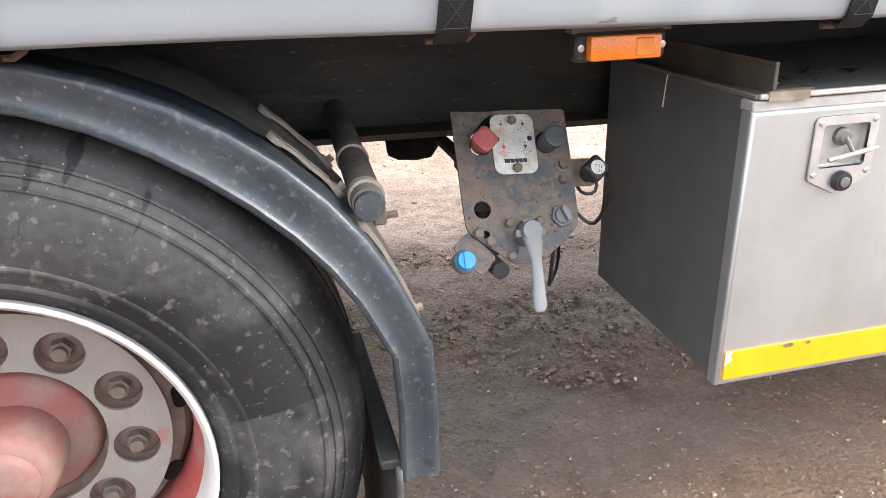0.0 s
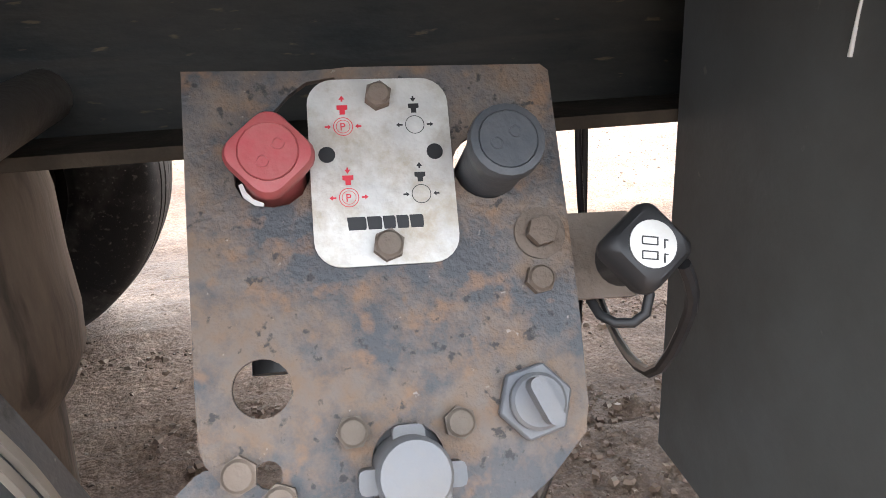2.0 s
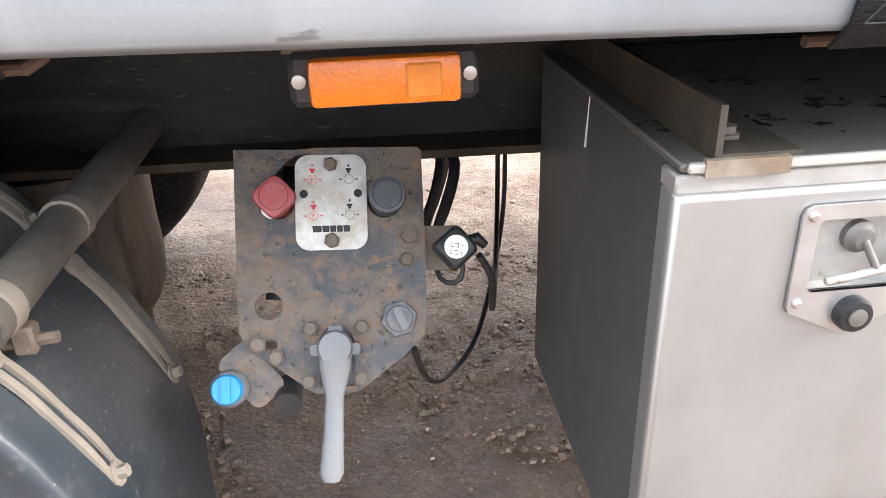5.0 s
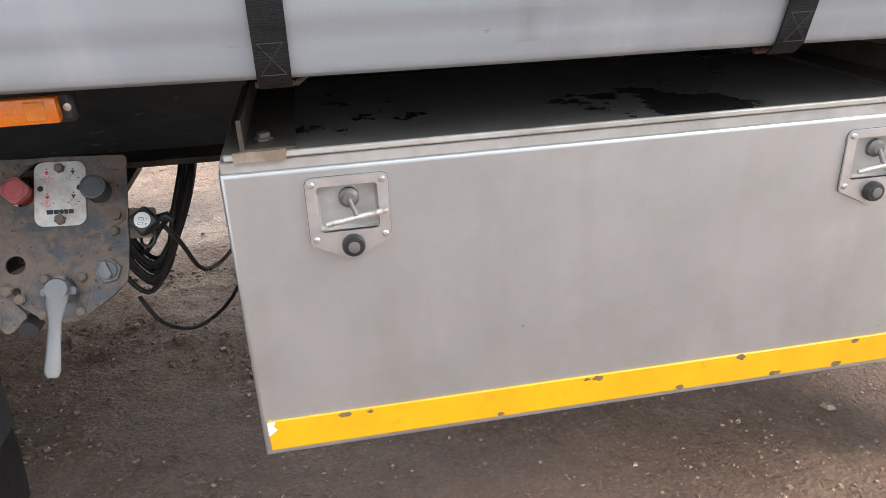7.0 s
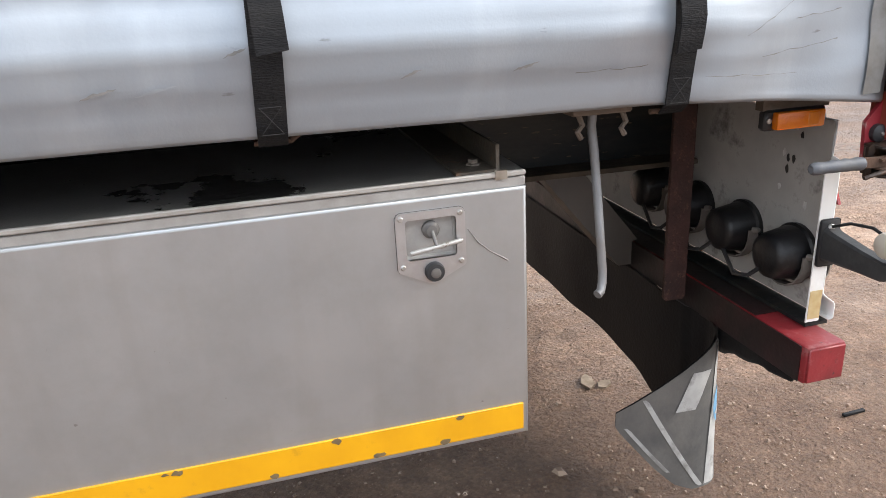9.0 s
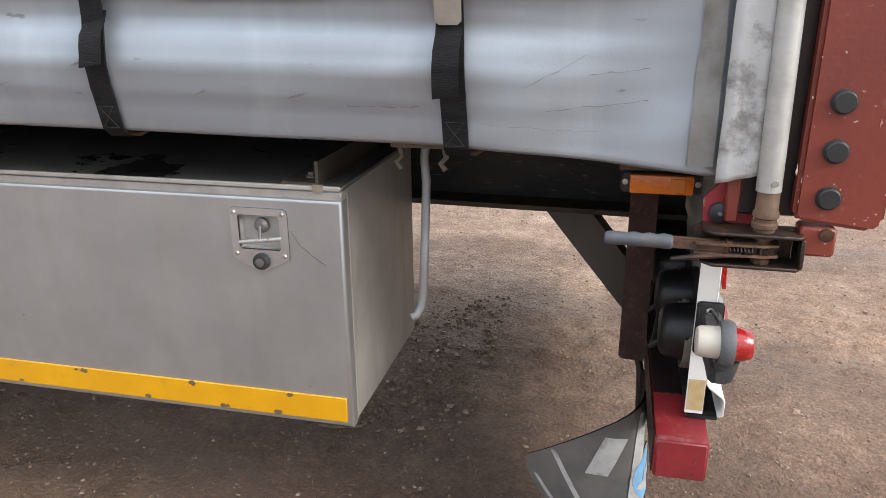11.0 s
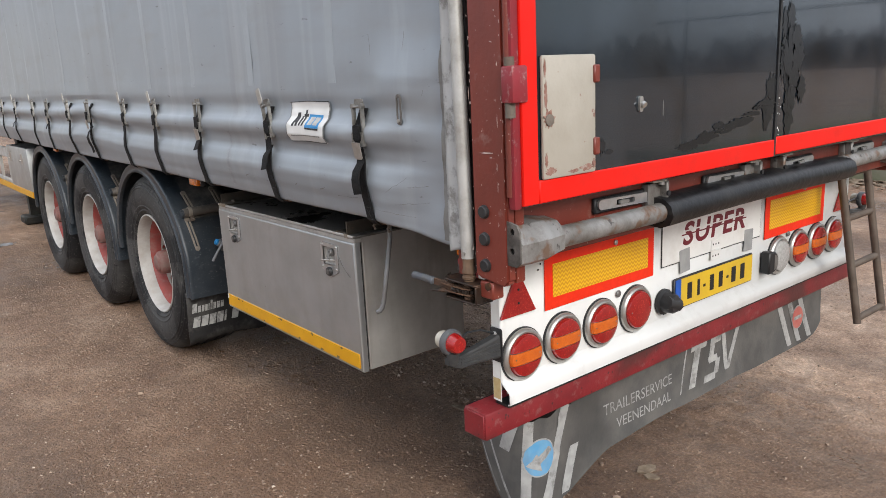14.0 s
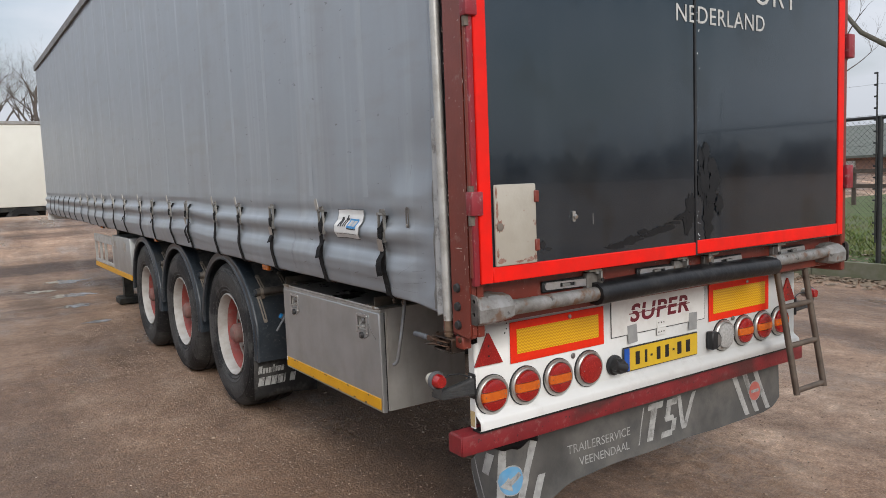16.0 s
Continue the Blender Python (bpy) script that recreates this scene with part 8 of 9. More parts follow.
for z0, nm in ((0.930, "frame_bottom"), (0.979, "frame_top")):
    bm = slab(bmesh.new(), plate_out, 0.005, Matrix.Translation((0, 0, z0)))
    bmesh.ops.bevel(bm, geom=bm.edges[:], offset=0.0012, segments=1, affect="EDGES")
    part(nm, bm, M_RATCHET, rat)
part("frame_end", box(0.080, 0.086, -0.109, -0.052, 0.9345, 0.980, 0.0015), M_RATCHET, rat)
part("frame_back", box(-0.054, 0.080, -0.054, -0.050, 0.9345, 0.980, 0.001), M_RATCHET, rat)
part("frame_tongue", slab(bmesh.new(), [(-0.068, 0.928), (-0.064, 0.923), (-0.057, 0.925), (-0.055, 0.980), (-0.060, 0.988), (-0.068, 0.982)], 0.006, side(0, -0.070, 0)), M_RATCHET, rat)
part("ratchet_spindle", lathe(bmesh.new(), [(0, 0.931), (0.014, 0.931), (0.014, 0.942), (0.010, 0.944), (0.010, 0.972), (0.014, 0.974), (0.014, 0.982), (0, 0.982)], Matrix.Translation((0.031, -0.084, 0)), 8), M_LEVER, rat, "orange rusted spindle")
gear = [((0.021 if k % 2 else 0.0165) * math.cos(math.pi * k / 12), (0.021 if k % 2 else 0.0165) * math.sin(math.pi * k / 12)) for k in range(24)]
part("ratchet_wheel", slab(bmesh.new(), gear, 0.010, Matrix.Translation((0.031, -0.084, 0.951))), M_RATCHET, rat, "toothed ratchet wheel")
for z in (0.9475, 0.9635):
    arm_o = [(0.052, -0.100), (0.054, -0.074), (0.040, -0.064), (0.018, -0.066), (-0.040, -0.082), (-0.066, -0.086), (-0.066, -0.106), (-0.030, -0.108), (0.030, -0.106)]
    part("lever_cheek", slab(bmesh.new(), arm_o, 0.0035, Matrix.Translation((0, 0, z))), M_LEVER, rat)
part("ratchet_pin", tube(bmesh.new(), [(-0.018, -0.098, 0.944), (-0.018, -0.098, 0.970)], 0.005, 8), M_LEVER, rat)
part("ratchet_spring", tube(bmesh.new(), [(-0.018 + 0.034 * k / 40, -0.102 + 0.005 * math.cos(k * 1.05), 0.957 + 0.005 * math.sin(k * 1.05)) for k in range(41)], 0.0013, 5), M_RATCHET, rat)
bm = ribbon(bmesh.new(), [(0.02, -0.097, 0.9585), (-0.05, -0.098, 0.960), (-0.105, -0.100, 0.962)], (0, 0, 0.017), 0.009)
part("ratchet_lever", bm, M_LEVER, rat, "rusty ratchet lever")
bm = tube(bmesh.new(), [(-0.098, -0.099, 0.962), (-0.101, -0.099, 0.962), (-0.112, -0.098, 0.963), (-0.122, -0.097, 0.962), (-0.133, -0.097, 0.963), (-0.144, -0.096, 0.962), (-0.155, -0.096, 0.963), (-0.168, -0.095, 0.962), (-0.186, -0.094, 0.962), (-0.196, -0.094, 0.962), (-0.200, -0.094, 0.962)], [0.008, 0.0112, 0.0118, 0.0104, 0.0116, 0.0102, 0.0114, 0.0100, 0.0112, 0.0104, 0.007], 14)
part("ratchet_grip", bm, M_GRIP, rat, "grey ribbed plastic grip")
bm = tube(bmesh.new(), [(0.0, -0.102, 0.950), (-0.06, -0.106, 0.945), (-0.10, -0.106, 0.938)], [0.004, 0.005, 0.003], 8)
part("ratchet_pawl", bm, M_RATCHET, rat)
bm = bmesh.new()
slab(bm, [(-0.05, 0.95), (0.02, 0.95), (0.02, 1.06), (-0.02, 1.06), (-0.055, 1.02)], 0.008, side(0, -0.040, 0))
part("ratchet_mount", bm, M_HINGE, rat)
part("ratchet_stop", box(0.08, 0.13, -0.09, -0.05, 0.95, 0.995, 0.004), M_REDDARK, rat)
bm = lathe(bmesh.new(), [(0.016, 0), (0.016, 0.010), (0.009, 0.014), (0, 0.014)], side(-0.03, -0.048, 1.0), 12)
part("mount_bolt", bm, M_BLACK, rat, "black rubber bush")
part("bush_pin", lathe(bmesh.new(), [(0.004, 0.0145), (0.003, 0.0165), (0, 0.0165)], side(-0.03, -0.048, 1.0), 8), M_STEELDARK, rat)
part("mount_bolt", tube(bmesh.new(), [(0.115, -0.088, 0.985), (0.115, -0.095, 0.985)], 0.010, 8), M_RATCHET, rat)
part("curtain_bracket", box(-0.025, -0.005, -0.07, -0.02, 0.99, 1.07, 0.003), M_REDDARK, rat)

# ---- hanging hook rod ----
rod = thing("hook_rod", (-0.53, 0.01, 0.75), "galvanised rod with a hooked end, hanging from the floor rail", "hook rod")
bm = tube(bmesh.new(), [(-0.523, 0.060, 1.075), (-0.527, 0.058, 1.04), (-0.523, 0.054, 1.0), (-0.522, 0.034, 0.90), (-0.522, 0.012, 0.79), (-0.525, 0.006, 0.768), (-0.531, -0.001, 0.757), (-0.540, -0.006, 0.753)], 0.008, 12)
part("rod_bar", bm, M_GALV, rod)
bm = bmesh.new()
quadbox(bm, -0.58, -0.47, 0.02, 0.09, 1.066, 1.084, 0.003)
for x in (-0.565, -0.485):
    tube(bm, [(x, 0.03, 1.068), (x + 0.006, 0.026, 1.05), (x - 0.004, 0.024, 1.04), (x + 0.004, 0.026, 1.028)], 0.005, 8)
part("rod_bracket", bm, M_RUST, rod)

# ---- ladder ----
lad = thing("ladder", (0.15, 2.07, 0.36), "brown steel hook-on ladder hanging at the rear corner", "ladder")


def lad_pt(y, z):
    return (0.205 - 0.10 * (z - 0.40) / 0.62, y - 0.02 * (z - 0.4) / 0.62, z)


M_LAD = mat("brown ladder steel", (0.075, 0.055, 0.042), (0.11, 0.08, 0.06), 15, 0.6, 0.3, bump=0.3, dirt=(0.17, 0.14, 0.11), damt=0.5, dscale=12)
for y in (1.95, 2.205):
    part("ladder_stile", tube(bmesh.new(), [lad_pt(y, 0.395), lad_pt(y, 1.04)], 0.0165, 10), M_LAD, lad)
for z in (0.415, 0.645, 0.845, 1.03):
    part("ladder_rung", tube(bmesh.new(), [lad_pt(1.95, z), lad_pt(2.205, z)], 0.0145, 10), M_LAD, lad)
for y in (1.95, 2.205):
    part("ladder_hook", tube(bmesh.new(), [lad_pt(y, 1.03), (0.06, y, 1.05), (0.02, y, 1.03)], 0.012, 8), M_LAD, lad)

# ---- the verge behind the trailer: kerb board, grass, fence, trees ----
KERB_Y, VERGE_Z = 8.60, 0.21
M_KERB = mat("mossy concrete kerb", (0.20, 0.19, 0.145), (0.15, 0.155, 0.10), 9, 0.85, bump=0.3, dirt=(0.10, 0.115, 0.05), damt=0.7, dscale=3)
for k in range(13):
    x0 = -26 + 2.5 * k
    solo("kerb", box(x0, x0 + 2.49, KERB_Y, KERB_Y + 0.07, -0.05, VERGE_Z + 0.02 + 0.006 * fn(k * 3.3, 1), 0.008), M_KERB, "low mossy concrete kerb board beside the yard", "kerb", "kerb boards", "structure")
bm = bmesh.new()
vy = [KERB_Y + 0.06] + list(np.linspace(8.9, 20, 38)) + [24, 30, 40, 60, 100, 200, 500]
vx = [-500, -200, -100, -60, -40, -28] + list(np.linspace(-20, 6, 46))
rows = [[bm.verts.new((x, y, VERGE_Z - 0.03 + (0.05 * fn(x * 0.6, y * 0.6) + 0.02 * fn(x * 2, y * 2) if y < 21 else 0) * min(1, (y - KERB_Y) / 0.6))) for x in vx] for y in vy]
bridge(bm, rows, close=False)
M_TURF = mat("patchy turf", (0.055, 0.085, 0.018), (0.075, 0.105, 0.026), 3, 0.95, bump=0.6, bscale=60, dirt=(0.11, 0.085, 0.055), damt=0.7, dscale=1.4, lo=0.48, hi=0.64)
solo("grass_verge", bm, M_TURF, "patchy green turf behind the kerb", "grass", kind="structure", sharp=180)


def scatter(name, count, make, material, label, category):
    b = bmesh.new()
    for _ in range(count):
        make(b)
    return solo(name, b, material, label, category, kind="stuff", sharp=60)


def blade(b):
    y = KERB_Y + 0.12 + 9 * random.random() ** 1.8
    x = -2.0 - 0.36 * (y - 8.6) + (random.random() - 0.5) * (3.5 + 0.8 * (y - 8.6))
    if fn(x * 0.8, y * 0.8, 6) < -0.18:
        return
    h, a, w = 0.05 + 0.07 * random.random(), random.random() * 6.3, 0.006 + 0.004 * random.random()
    z = VERGE_Z - 0.03 + 0.05 * fn(x * 0.6, y * 0.6) * min(1, (y - KERB_Y) / 0.6)
    d, s = Vector((math.cos(a), math.sin(a), 0)), Vector((-math.sin(a), math.cos(a), 0))
    p = Vector((x, y, z))
    v = [b.verts.new(q) for q in (p - s * w, p + s * w, p + s * w * 0.6 + d * h * 0.3 + Vector((0, 0, h * 0.7)), p + d * h * 0.8 + Vector((0, 0, h)))]
    b.faces.new(v)


random.seed(21)
M_GRASS = mat("grass blades", (0.075, 0.130, 0.020), (0.115, 0.165, 0.036), 2.5, 0.8, bump=0, dirt=(0.20, 0.16, 0.07), damt=0.7, dscale=3)
scatter("grass", 9000, blade, M_GRASS, "short green winter grass on the verge", "grass")


def dead_leaf(b):
    x, y = -9 + 11 * random.random(), KERB_Y - 0.02 - 0.75 * random.random() ** 2.2
    if random.random() < 0.3:
        y = KERB_Y + 0.1 + 1.6 * random.random()
    z = (VERGE_Z - 0.01 if y > KERB_Y else 0.0) + 0.004
    a, r, t = random.random() * 6.3, 0.025 + 0.03 * random.random(), 0.5 * random.random()
    m = Matrix.Translation((x, y, z)) @ Matrix.Rotation(a, 4, "Z") @ Matrix.Rotation(t, 4, "X")
    v = [b.verts.new(m @ Vector(q)) for q in ((-r, 0, 0.01), (-0.3 * r, -0.55 * r, 0.002), (0.6 * r, -0.4 * r, 0.004), (r, 0, 0.016), (0.5 * r, 0.45 * r, 0.006), (-0.4 * r, 0.5 * r, 0.008))]
    b.faces.new(v)


M_LEAF = mat("dead brown leaves", (0.16, 0.115, 0.075), (0.27, 0.21, 0.15), 25, 0.8, bump=0.1, dirt=(0.09, 0.065, 0.045), damt=0.6, dscale=30)
scatter("leaf_litter", 2600, dead_leaf, M_LEAF, "dead brown leaves drifted along the kerb", "leaves")

# chain-link fence
fence = thing("chain_link_fence", (-2.5, KERB_Y + 0.08, VERGE_Z), "black steel chain-link fence on posts behind the kerb", "fence")
M_FENCE = mat("black fence steel", (0.014, 0.016, 0.016), (0.022, 0.024, 0.024), 20, 0.5, bump=0.1)
FY = KERB_Y + 0.10
for px in (-8.05, -5.34, -2.63, 0.08, 2.8, 5.5):
    p = part("fence_post", tube(bmesh.new(), [(px, FY, VERGE_Z - 0.1), (px, FY, 2.19)], 0.034, 12), M_FENCE, fence)
    part("post_extension", tube(bmesh.new(), [(px - 0.035, FY - 0.03, 0.5), (px - 0.035, FY - 0.03, 2.76)], 0.011, 8), M_FENCE, p)
    for k in range(15):
        z = 0.62 + 0.152 * k
        part("insulator", box(px - 0.072, px - 0.036, FY - 0.045, FY - 0.015, z - 0.012, z + 0.012, 0.004), M_FENCE, p)
part("fence_rail", tube(bmesh.new(), [(-8.4, FY, 2.17), (6, FY, 2.17)], 0.024, 10), M_FENCE, fence)
bm = bmesh.new()
H0, H1, PITCH = VERGE_Z, 2.16, 0.075
k = 0
x = -8.2 - (H1 - H0)
while x < 1.5:
    for s in (1, -1):
        a = Vector((x, FY + 0.004 * s, H0 if s > 0 else H1))
        c = Vector((x + (H1 - H0), FY + 0.004 * s, H1 if s > 0 else H0))
        tube(bm, [a, c], 0.0017, 3, False)
    x += PITCH
wire = part("fence_mesh", bm, mat("fence wire", (0.05, 0.055, 0.055), (0.08, 0.085, 0.085), 20, 0.5, 0.4, bump=0), fence, "grey diamond wire mesh")
wire["kind"] = "stuff"
for k in range(5):
    part("fence_wire", tube(bmesh.new(), [(-8.4, FY - 0.055, 1.0 + 0.4 * k), (6, FY - 0.055, 1.0 + 0.4 * k)], 0.0015, 4), M_FENCE, fence)


# bare winter trees
def branch(b, p, d, length, r, depth, rng, sides):
    pts, rs, q = [p.copy()], [r], p.copy()
    n = 4 if depth > 1 else 3
    for i in range(n):
        d = (d + Vector((rng.uniform(-1, 1), rng.uniform(-1, 1), rng.uniform(-0.5, 0.8))) * 0.17).normalized()
        q = q + d * (length / n)
        pts.append(q.copy())
        rs.append(r * (1 - 0.62 * (i + 1) / n))
    tube(b, pts, rs, sides, False)
    if depth == 0:
        return
    for k in range(3 if depth > 2 else 4):
        i = rng.randint(max(1, n - 2), n) if k else n
        dd = (d * 0.75 + Vector((rng.uniform(-1, 1), rng.uniform(-1, 1), rng.uniform(-0.2, 0.9))) * 0.75).normalized()
        branch(b, pts[i], dd, length * rng.uniform(0.55, 0.78), rs[i] * 0.72, depth - 1, rng, max(3, sides - 2))


M_BARK = mat("grey brown bark", (0.145, 0.130, 0.105), (0.095, 0.085, 0.068), 9, 0.9, bump=0.5, bscale=25, dirt=(0.085, 0.090, 0.048), damt=0.45, dscale=3)
M_TWIG = mat("twig bark", (0.10, 0.085, 0.075), (0.14, 0.12, 0.105), 6, 0.9, bump=0)


def bare_tree(at, seed, height, r, label, group="", depth=4, limb=None):
    rng = random.Random(seed)
    t = thing("bare_tree", at, label, "tree", group)
    b = bmesh.new()
    base = Vector(at)
    pts = [base + Vector((0, 0, -0.2)), base + Vector((0, 0, 0.3)), base + Vector((rng.uniform(-0.1, 0.1), 0, height * 0.3)), base + Vector((rng.uniform(-0.25, 0.25), rng.uniform(-0.2, 0.2), height * 0.5))]
    tube(b, pts, [r * 1.35, r * 1.05, r * 0.9, r * 0.75], 14, False)
    part("trunk", b, M_BARK, t, "", None, 180)
    b = bmesh.new()
    for k in range(5):
        a = k * 1.26 + rng.uniform(-0.3, 0.3)
        branch(b, pts[-1] - Vector((0, 0, 0.25 * k)), Vector((math.cos(a) * 0.8, math.sin(a) * 0.8, 1.0)).normalized(), height * 0.24, r * 0.5, depth, rng, 6)
    branch(b, pts[-1], Vector((0.05, 0, 1)), height * 0.28, r * 0.7, depth, rng, 6)
    if limb:
        lp = base + Vector((0, 0, limb[2]))
        q = [lp, lp + Vector(limb[:2] + (0.0,)) * 0.3 + Vector((0, 0, 0.5)), lp + Vector(limb[:2] + (0.0,)) * 0.65 + Vector((0, 0, 1.3)), lp + Vector(limb[:2] + (0.0,)) + Vector((0, 0, 2.9))]
        tube(b, q, [r * 0.42, r * 0.36, r * 0.32, r * 0.26], 8, False)
        branch(b, q[-1], Vector((-0.25, 0, 1)).normalized(), 2.2, r * 0.25, 3, rng, 5)
    part("crown", b, M_TWIG if not limb else M_BARK, t, "", None, 180)
    return t


bare_tree((-9.15, 25.6, VERGE_Z), 3, 13.0, 0.25, "bare winter tree with a green-grey trunk on the grass", "trees on the verge", 4, (-3.2, -0.6, 4.6))
bare_tree((-4.2, 17.5, VERGE_Z), 7, 11.0, 0.22, "bare winter tree with fine drooping twigs beyond the fence", "trees on the verge", 5)
bare_tree((-19.5, 38.0, VERGE_Z), 12, 10.0, 0.22, "bare winter tree behind the fence, far off", "trees on the verge", 4)
far = bare_tree((-70, 2.0, 0.18), 17, 12.5, 0.28, "bare winter tree far beyond the yard", "far trees", 5)
random.seed(31)
for x, y in ((-66, -4), (-74, 6.5), (-68, 11), (-72, -10), (-70, -17), (-64, 16), (-75, 22), (-60, -24), (-58, -1.5), (-62, 1.0), (-59, -7), (-64, 4.5), (-56, -12)):
    copy_thing(far, Matrix.Translation((x, y, 0.18)) @ Matrix.Rotation(random.random() * 6.3, 4, "Z"))
hedge = bmesh.new()
rng = random.Random(5)
for k in range(420):
    a = 2 * math.pi * k / 420 + rng.uniform(-0.01, 0.01)
    rr = 150 + rng.uniform(-15, 15)
    p = Vector((rr * math.cos(a), rr * math.sin(a), 0))
    if p.y > 0 and abs(p.x) < 10:
        continue
    hgt = rng.uniform(4, 9)
    for j in range(9):
        q = p + Vector((rng.uniform(-3, 3), rng.uniform(-3, 3), 0))
        tip = q + Vector((rng.uniform(-1.5, 1.5), rng.uniform(-1.5, 1.5), hgt * rng.uniform(0.5, 1)))
        s = Vector((-math.sin(a), math.cos(a), 0)) * rng.uniform(0.5, 1.3)
        hedge.faces.new([hedge.verts.new(v) for v in (q - s, q + s, (q + tip) / 2 + s * 1.3, tip, (q + tip) / 2 - s * 1.3)])
solo("far_wood", hedge, M_TWIG, "distant line of bare winter woodland", "trees", kind="stuff")

# post-and-rail fence and a low barn far behind
rail = thing("wooden_fence", (-9, 24, VERGE_Z), "dark wooden post-and-rail fence beyond the grass", "fence")
M_WOOD = mat("dark fence wood", (0.07, 0.05, 0.04), (0.10, 0.075, 0.06), 12, 0.85, bump=0.3, stretch=(0.3, 1, 1))
for k in range(14):
    x = -26 + 1.9 * k
    part("rail_post", box(x, x + 0.11, 23.9, 24.0, 0.0, 1.45), M_WOOD, rail)
for z in (0.75, 1.25):
    part("rail", box(-26, 0, 23.86, 23.9, z, z + 0.13), M_WOOD, rail)
barn = thing("barn", (-22, 46, 0), "low pink brick barn with a dull green roof, far off", "building")
M_BRICK = mat("faded pink brick", (0.36, 0.22, 0.17), (0.30, 0.18, 0.14), 5, 0.9, bump=0.2, dirt=(0.20, 0.15, 0.12), damt=0.5)
M_ROOF = mat("dull green roof sheet", (0.10, 0.115, 0.095), (0.13, 0.14, 0.12), 2, 0.7, bump=0.1, dirt=(0.07, 0.07, 0.06), damt=0.5)
part("barn_wall", box(-34, -10, 44, 54, 0, 1.95), M_BRICK, barn)
bm = slab(bmesh.new(), [(43.4, 1.9), (49, 3.9), (54.6, 1.9), (54.6, 2.05), (49, 4.1), (43.4, 2.05)], 25, Matrix(((0, 0, 1, -34.5), (1, 0, 0, 0), (0, 1, 0, 0), (0, 0, 0, 1))))
part("barn_roof", bm, M_ROOF, barn)
for k in range(3):
    x = -28 + 6 * k
    part("barn_door", box(x, x + 1.1, 43.96, 44.02, 0, 1.75), M_WHITE, barn)

# parked box trailer at the far end of the yard
bt = thing("box_trailer", (-24.5, -5, 0.2), "cream white box trailer parked across the far yard", "trailer")
M_BOXWHITE = mat("cream white trailer side", (0.70, 0.69, 0.62), (0.66, 0.65, 0.58), 1.5, 0.45, bump=0.02, dirt=(0.60, 0.58, 0.52), damt=0.25, dscale=1.2)
part("box_shell", box(-26.6, -24.0, -11.8, 1.2, 1.22, 3.84, 0.03, 2), M_BOXWHITE, bt)
part("box_rail", box(-26.6, -23.97, -11.82, 1.22, 3.76, 3.86, 0.01), M_ALU, bt)
part("box_sill", box(-26.5, -24.05, -11.7, 1.1, 1.08, 1.21), M_CHASSIS, bt)
for y in (-2.3, -1.0, 0.3):
    w = part("box_wheel", lathe(bmesh.new(), [(0.0, -0.17), (0.26, -0.17), (0.30, -0.05), (0.48, -0.02), (0.52, -0.08), (0.52, -0.34), (0.0, -0.34)], Matrix.Translation((-24.0, y, 0.71)) @ Matrix.Rotation(math.pi / 2, 4, "Y"), 28), M_RUBBER, bt)
part("box_chassis", box(-26.0, -24.8, -11, 1.0, 0.85, 1.08), M_CHASSIS, bt)


# ---- loose stones and scraps on the ground ----
def stone(b, x, y, r):
    z = ground_height(x, y)
    m = Matrix.Translation((x, y, z + r * 0.15)) @ Matrix.Rotation(random.random() * 6.3, 4, "Z")
    k = [random.uniform(0.65, 1.2) for _ in range(8)]
    top = [b.verts.new(m @ Vector((r * k[i] * math.cos(i * 1.571) * 0.7, r * k[i] * math.sin(i * 1.571) * 0.55, r * 0.42))) for i in range(4)]
    low = [b.verts.new(m @ Vector((r * k[4 + i] * math.cos(i * 1.571 + 0.4) * 1.05, r * k[4 + i] * math.sin(i * 1.571 + 0.4) * 0.85, -r * 0.2))) for i in range(4)]
    b.faces.new(top)
    for i in range(4):
        b.faces.new((low[i], low[(i + 1) % 4], top[(i + 1) % 4], top[i]))


def gravel_material():
    m = mat("mixed gravel", (0.22, 0.175, 0.14), (0.30, 0.25, 0.205), 30, 0.8, bump=0.2)
    n, l = m.node_tree.nodes, m.node_tree.links
    g = n.new("ShaderNodeNewGeometry")
    r = n.new("ShaderNodeValToRGB")
    for i, (p, c) in enumerate(((0.0, (0.12, 0.078, 0.052, 1)), (0.45, (0.26, 0.18, 0.13, 1)), (0.94, (0.36, 0.265, 0.195, 1)), (1.0, (0.58, 0.49, 0.40, 1)))):
        e = r.color_ramp.elements[i] if i < 2 else r.color_ramp.elements.new(p)
        e.position, e.color = p, c
    l.new(g.outputs["Random Per Island"], r.inputs["Fac"])
    l.new(r.outputs["Color"], n["Principled BSDF"].inputs["Base Color"])
    return m


random.seed(77)
vs_, fs_ = [], []
bm = bmesh.new()
for k in range(30000):
    x, y = -8.0 + 11.5 * random.random(), -3.0 + 7.5 * random.random()
    if random.random() > 0.35 + 0.9 * fn(x * 0.7, y * 0.7, 8) + 0.35 or (1.9 < y < 3.2 and x < 0 and random.random() < 0.8):
        continue
    r = 0.003 + 0.007 * random.random() ** 2 + (0.014 * random.random() if random.random() < 0.02 else 0)
    stone(bm, x, y, r)
for k in range(16000):
    x, y = -7.5 + 8.5 * random.random(), random.gauss(-0.42, 0.30)
    if random.random() < 0.35 + 0.9 * fn(x * 1.1, y * 2.0, 3):
        stone(bm, x, y, 0.003 + 0.006 * random.random() ** 2)
for k in range(20000):
    x, y = -3.2 + 5.9 * random.random(), -2.7 + 3.6 * random.random()
    if random.random() < 0.5 + 0.8 * fn(x * 1.3, y * 1.3, 13):
        stone(bm, x, y, 0.0025 + 0.005 * random.random() ** 2)
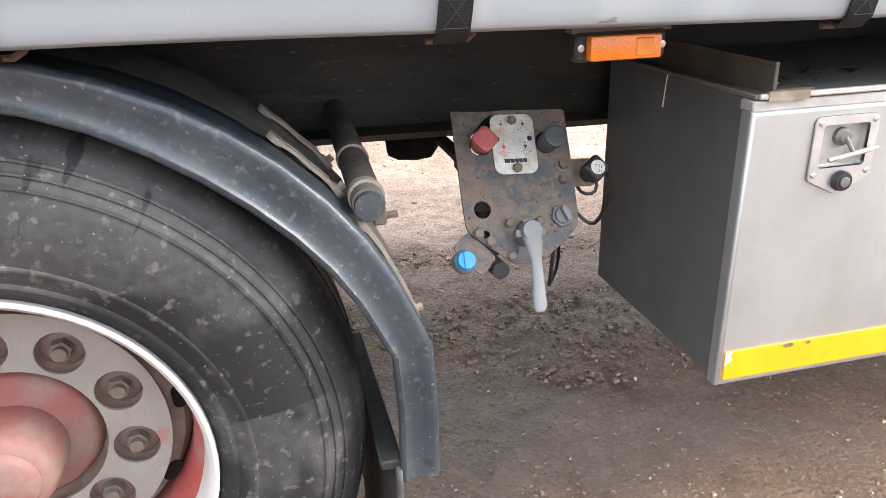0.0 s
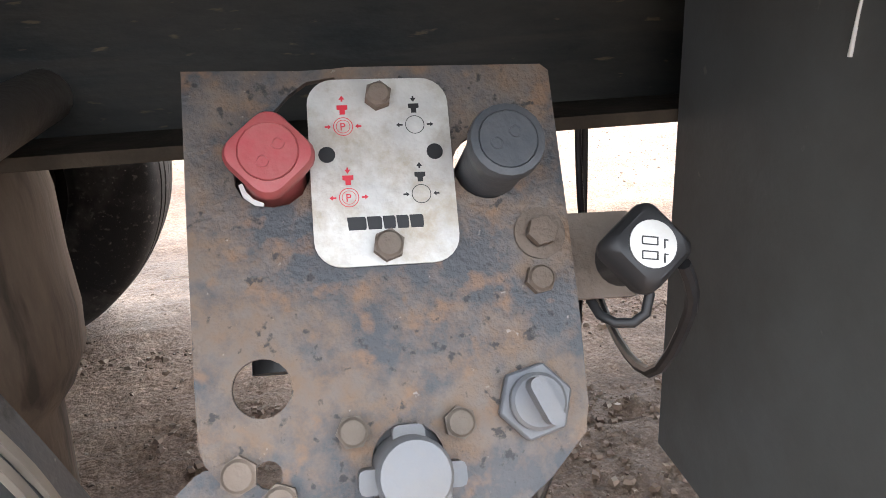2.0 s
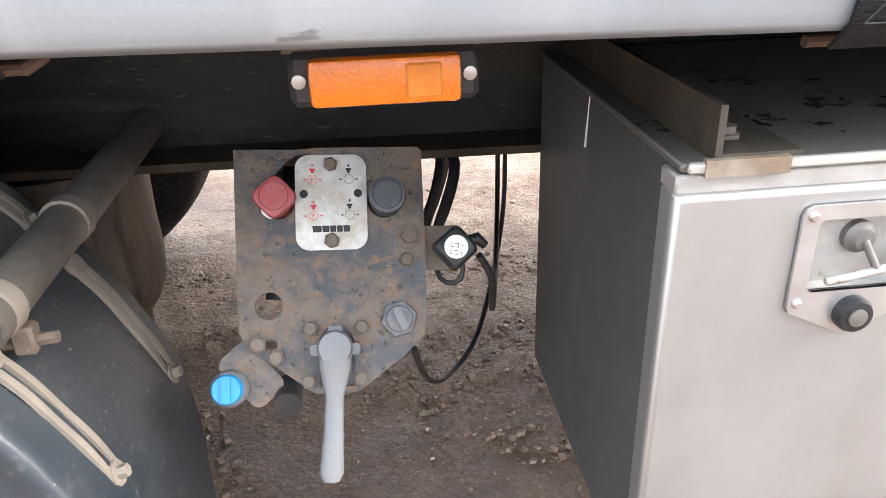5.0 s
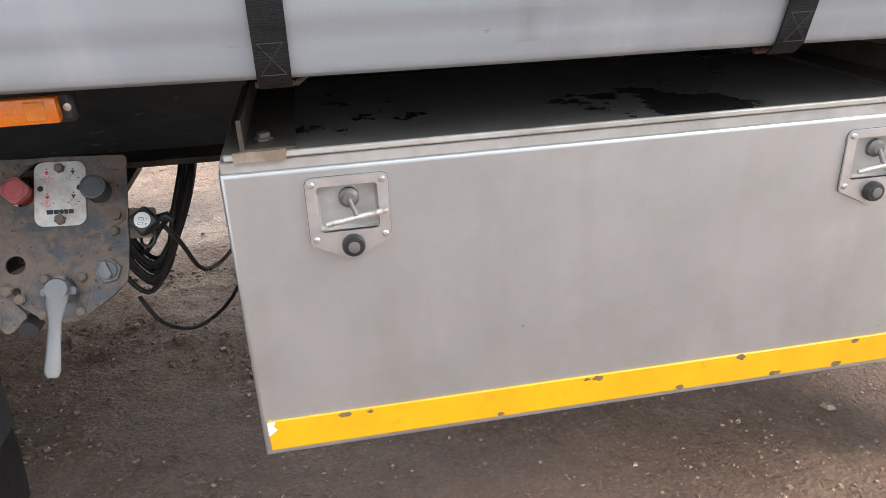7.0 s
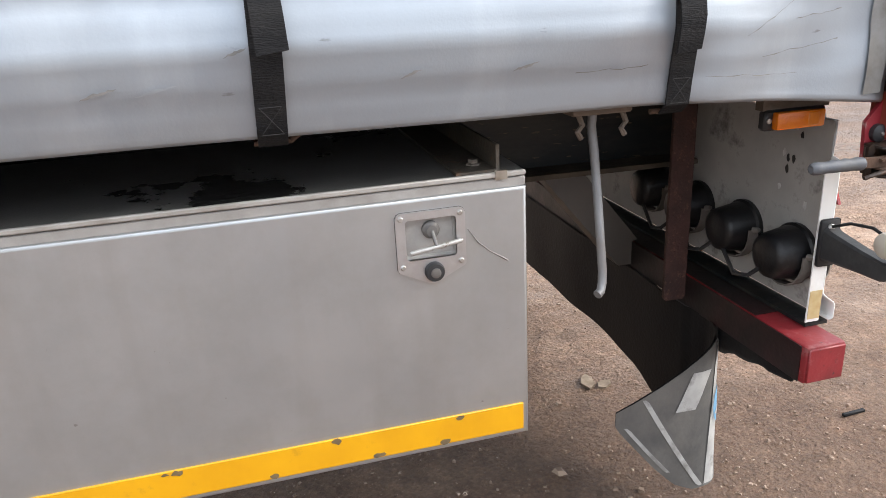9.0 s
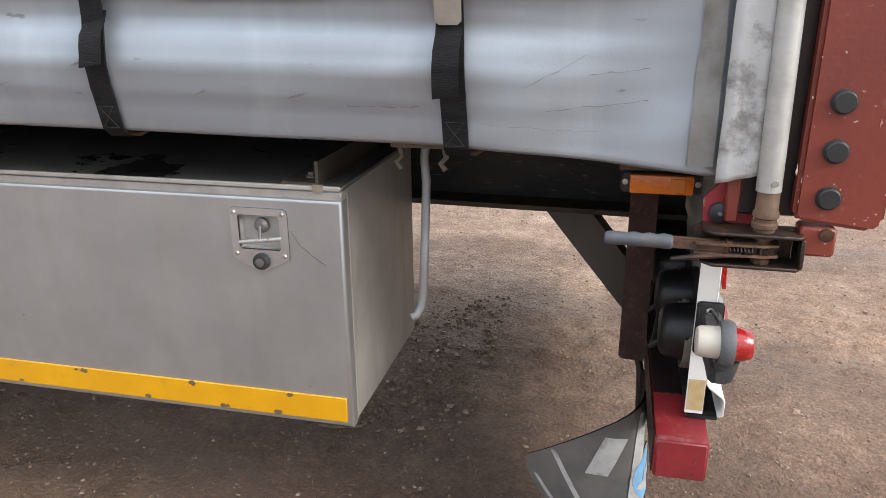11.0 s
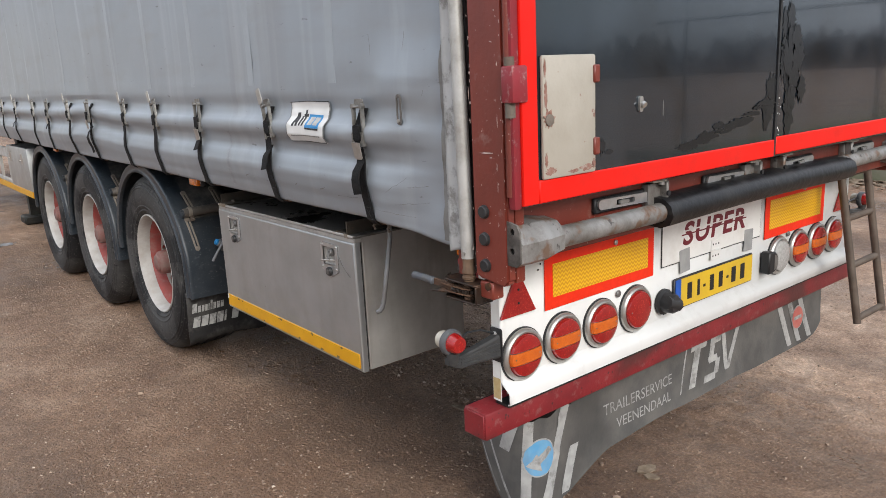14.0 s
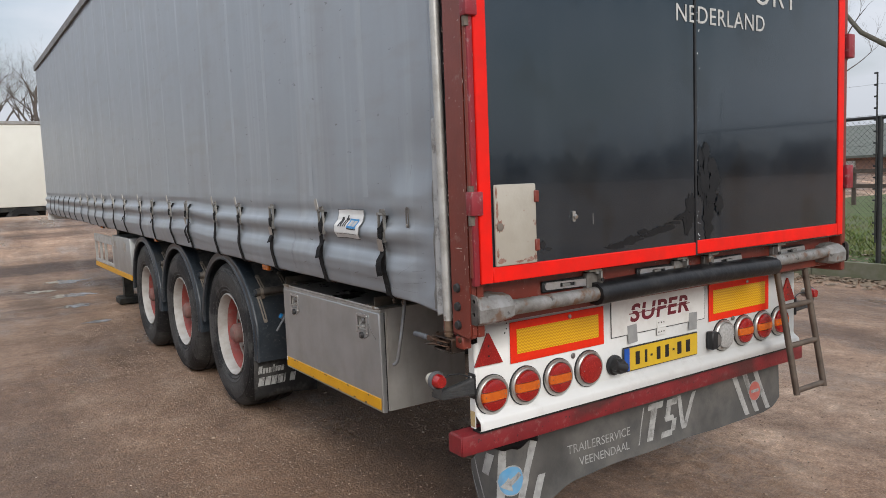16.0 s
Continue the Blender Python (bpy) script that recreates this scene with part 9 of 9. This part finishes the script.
for k in range(5200):
    x, y = -4.2 + 3.6 * random.random(), 0.75 + 1.15 * random.random()
    if fn(x * 1.6, y * 2.2, 4) > -0.12:
        stone(bm, x, y, 0.004 + 0.013 * random.random() ** 2)
solo("gravel", bm, gravel_material(), "loose brown and pale gravel on the dirt", "gravel", kind="stuff", sharp=20)
scraps = ((-1.0, 0.735, 0.15, 0.075, 0.016), (-0.11, 0.90, 1.2, 0.045, 0.030), (-0.06, 0.87, 0.3, 0.030, 0.022), (-3.4, -1.6, 2.0, 0.03, 0.015), (-4.2, -0.9, 0.7, 0.03, 0.014), (-0.62, 1.25, 2.2, 0.028, 0.018))
for x, y, a, ln, w in scraps:
    bm = slab(bmesh.new(), [(-ln, -w * 0.3), (-ln * 0.3, -w), (ln * 0.6, -w * 0.7), (ln, 0), (ln * 0.5, w * 0.5), (-ln * 0.5, w * 0.6)], 0.008, Matrix.Translation((x, y, ground_height(x, y) + 0.002)) @ Matrix.Rotation(a, 4, "Z") @ Matrix.Rotation(0.12, 4, "X"))
    solo("wood_scrap", bm, M_LEAF, "brown splinter of wood lying on the dirt", "wood scrap", "scraps on the ground")
bm = box(-0.04, 0.04, -0.006, 0.006, 0.0, 0.010, 0.002)
bm.transform(Matrix.Translation((0.56, 0.452, ground_height(0.56, 0.452))) @ Matrix.Rotation(0.05, 4, "Z"))
solo("dark_stick", bm, M_SKIRTBACK, "short black stick lying on the dirt behind the trailer", "stick")

# ---- shallow puddles in the wheel tracks ----
def on_ground(x, y):
    """Height of the ground's mesh between its grid lines."""
    i = max(k for k, g in enumerate(GX[:-1]) if g <= x)
    j = max(k for k, g in enumerate(GY[:-1]) if g <= y)
    fx, fy = (x - GX[i]) / (GX[i + 1] - GX[i]), (y - GY[j]) / (GY[j + 1] - GY[j])
    h = [[ground_height(GX[i + a], GY[j + b]) for a in (0, 1)] for b in (0, 1)]
    return (h[0][0] * (1 - fx) + h[0][1] * fx) * (1 - fy) + (h[1][0] * (1 - fx) + h[1][1] * fx) * fy


M_WATER = mat("muddy water film", (0.075, 0.055, 0.042), (0.055, 0.040, 0.030), 5, 0.05, bump=0.02, bscale=20, dirt=(0.16, 0.115, 0.08), damt=0.6, dscale=2.2, rvar=0.35)
for px, py, rx, ry, s in ((-12.2, 0.0, 0.22, 0.30, 1), (-10.45, -0.10, 0.26, 0.28, 2), (-9.17, -0.22, 0.15, 0.18, 7), (-7.55, -0.18, 0.10, 0.13, 4), (-11.3, -0.50, 0.14, 0.22, 6)):
    bm = bmesh.new()
    rings = []
    for f in (0.02, 0.35, 0.7, 1.0):
        ring = []
        for k in range(48):
            a = 2 * math.pi * k / 48
            g = f * (1 + 0.85 * fn(2.2 * math.cos(a) + 5 * s, 2.2 * math.sin(a)) + 0.6 * fn(6 * math.cos(a) + 3 * s, 6 * math.sin(a), 4))
            x, y = px + rx * g * math.cos(a), py + ry * g * math.sin(a)
            ring.append(bm.verts.new((x, y, on_ground(x, y) + 0.005)))
        rings.append(ring)
    bridge(bm, rings)
    bm.faces.new(rings[0])
    solo("puddle", bm, M_WATER, "shallow muddy rain puddle in a wheel track", "puddle", kind="structure", sharp=180)
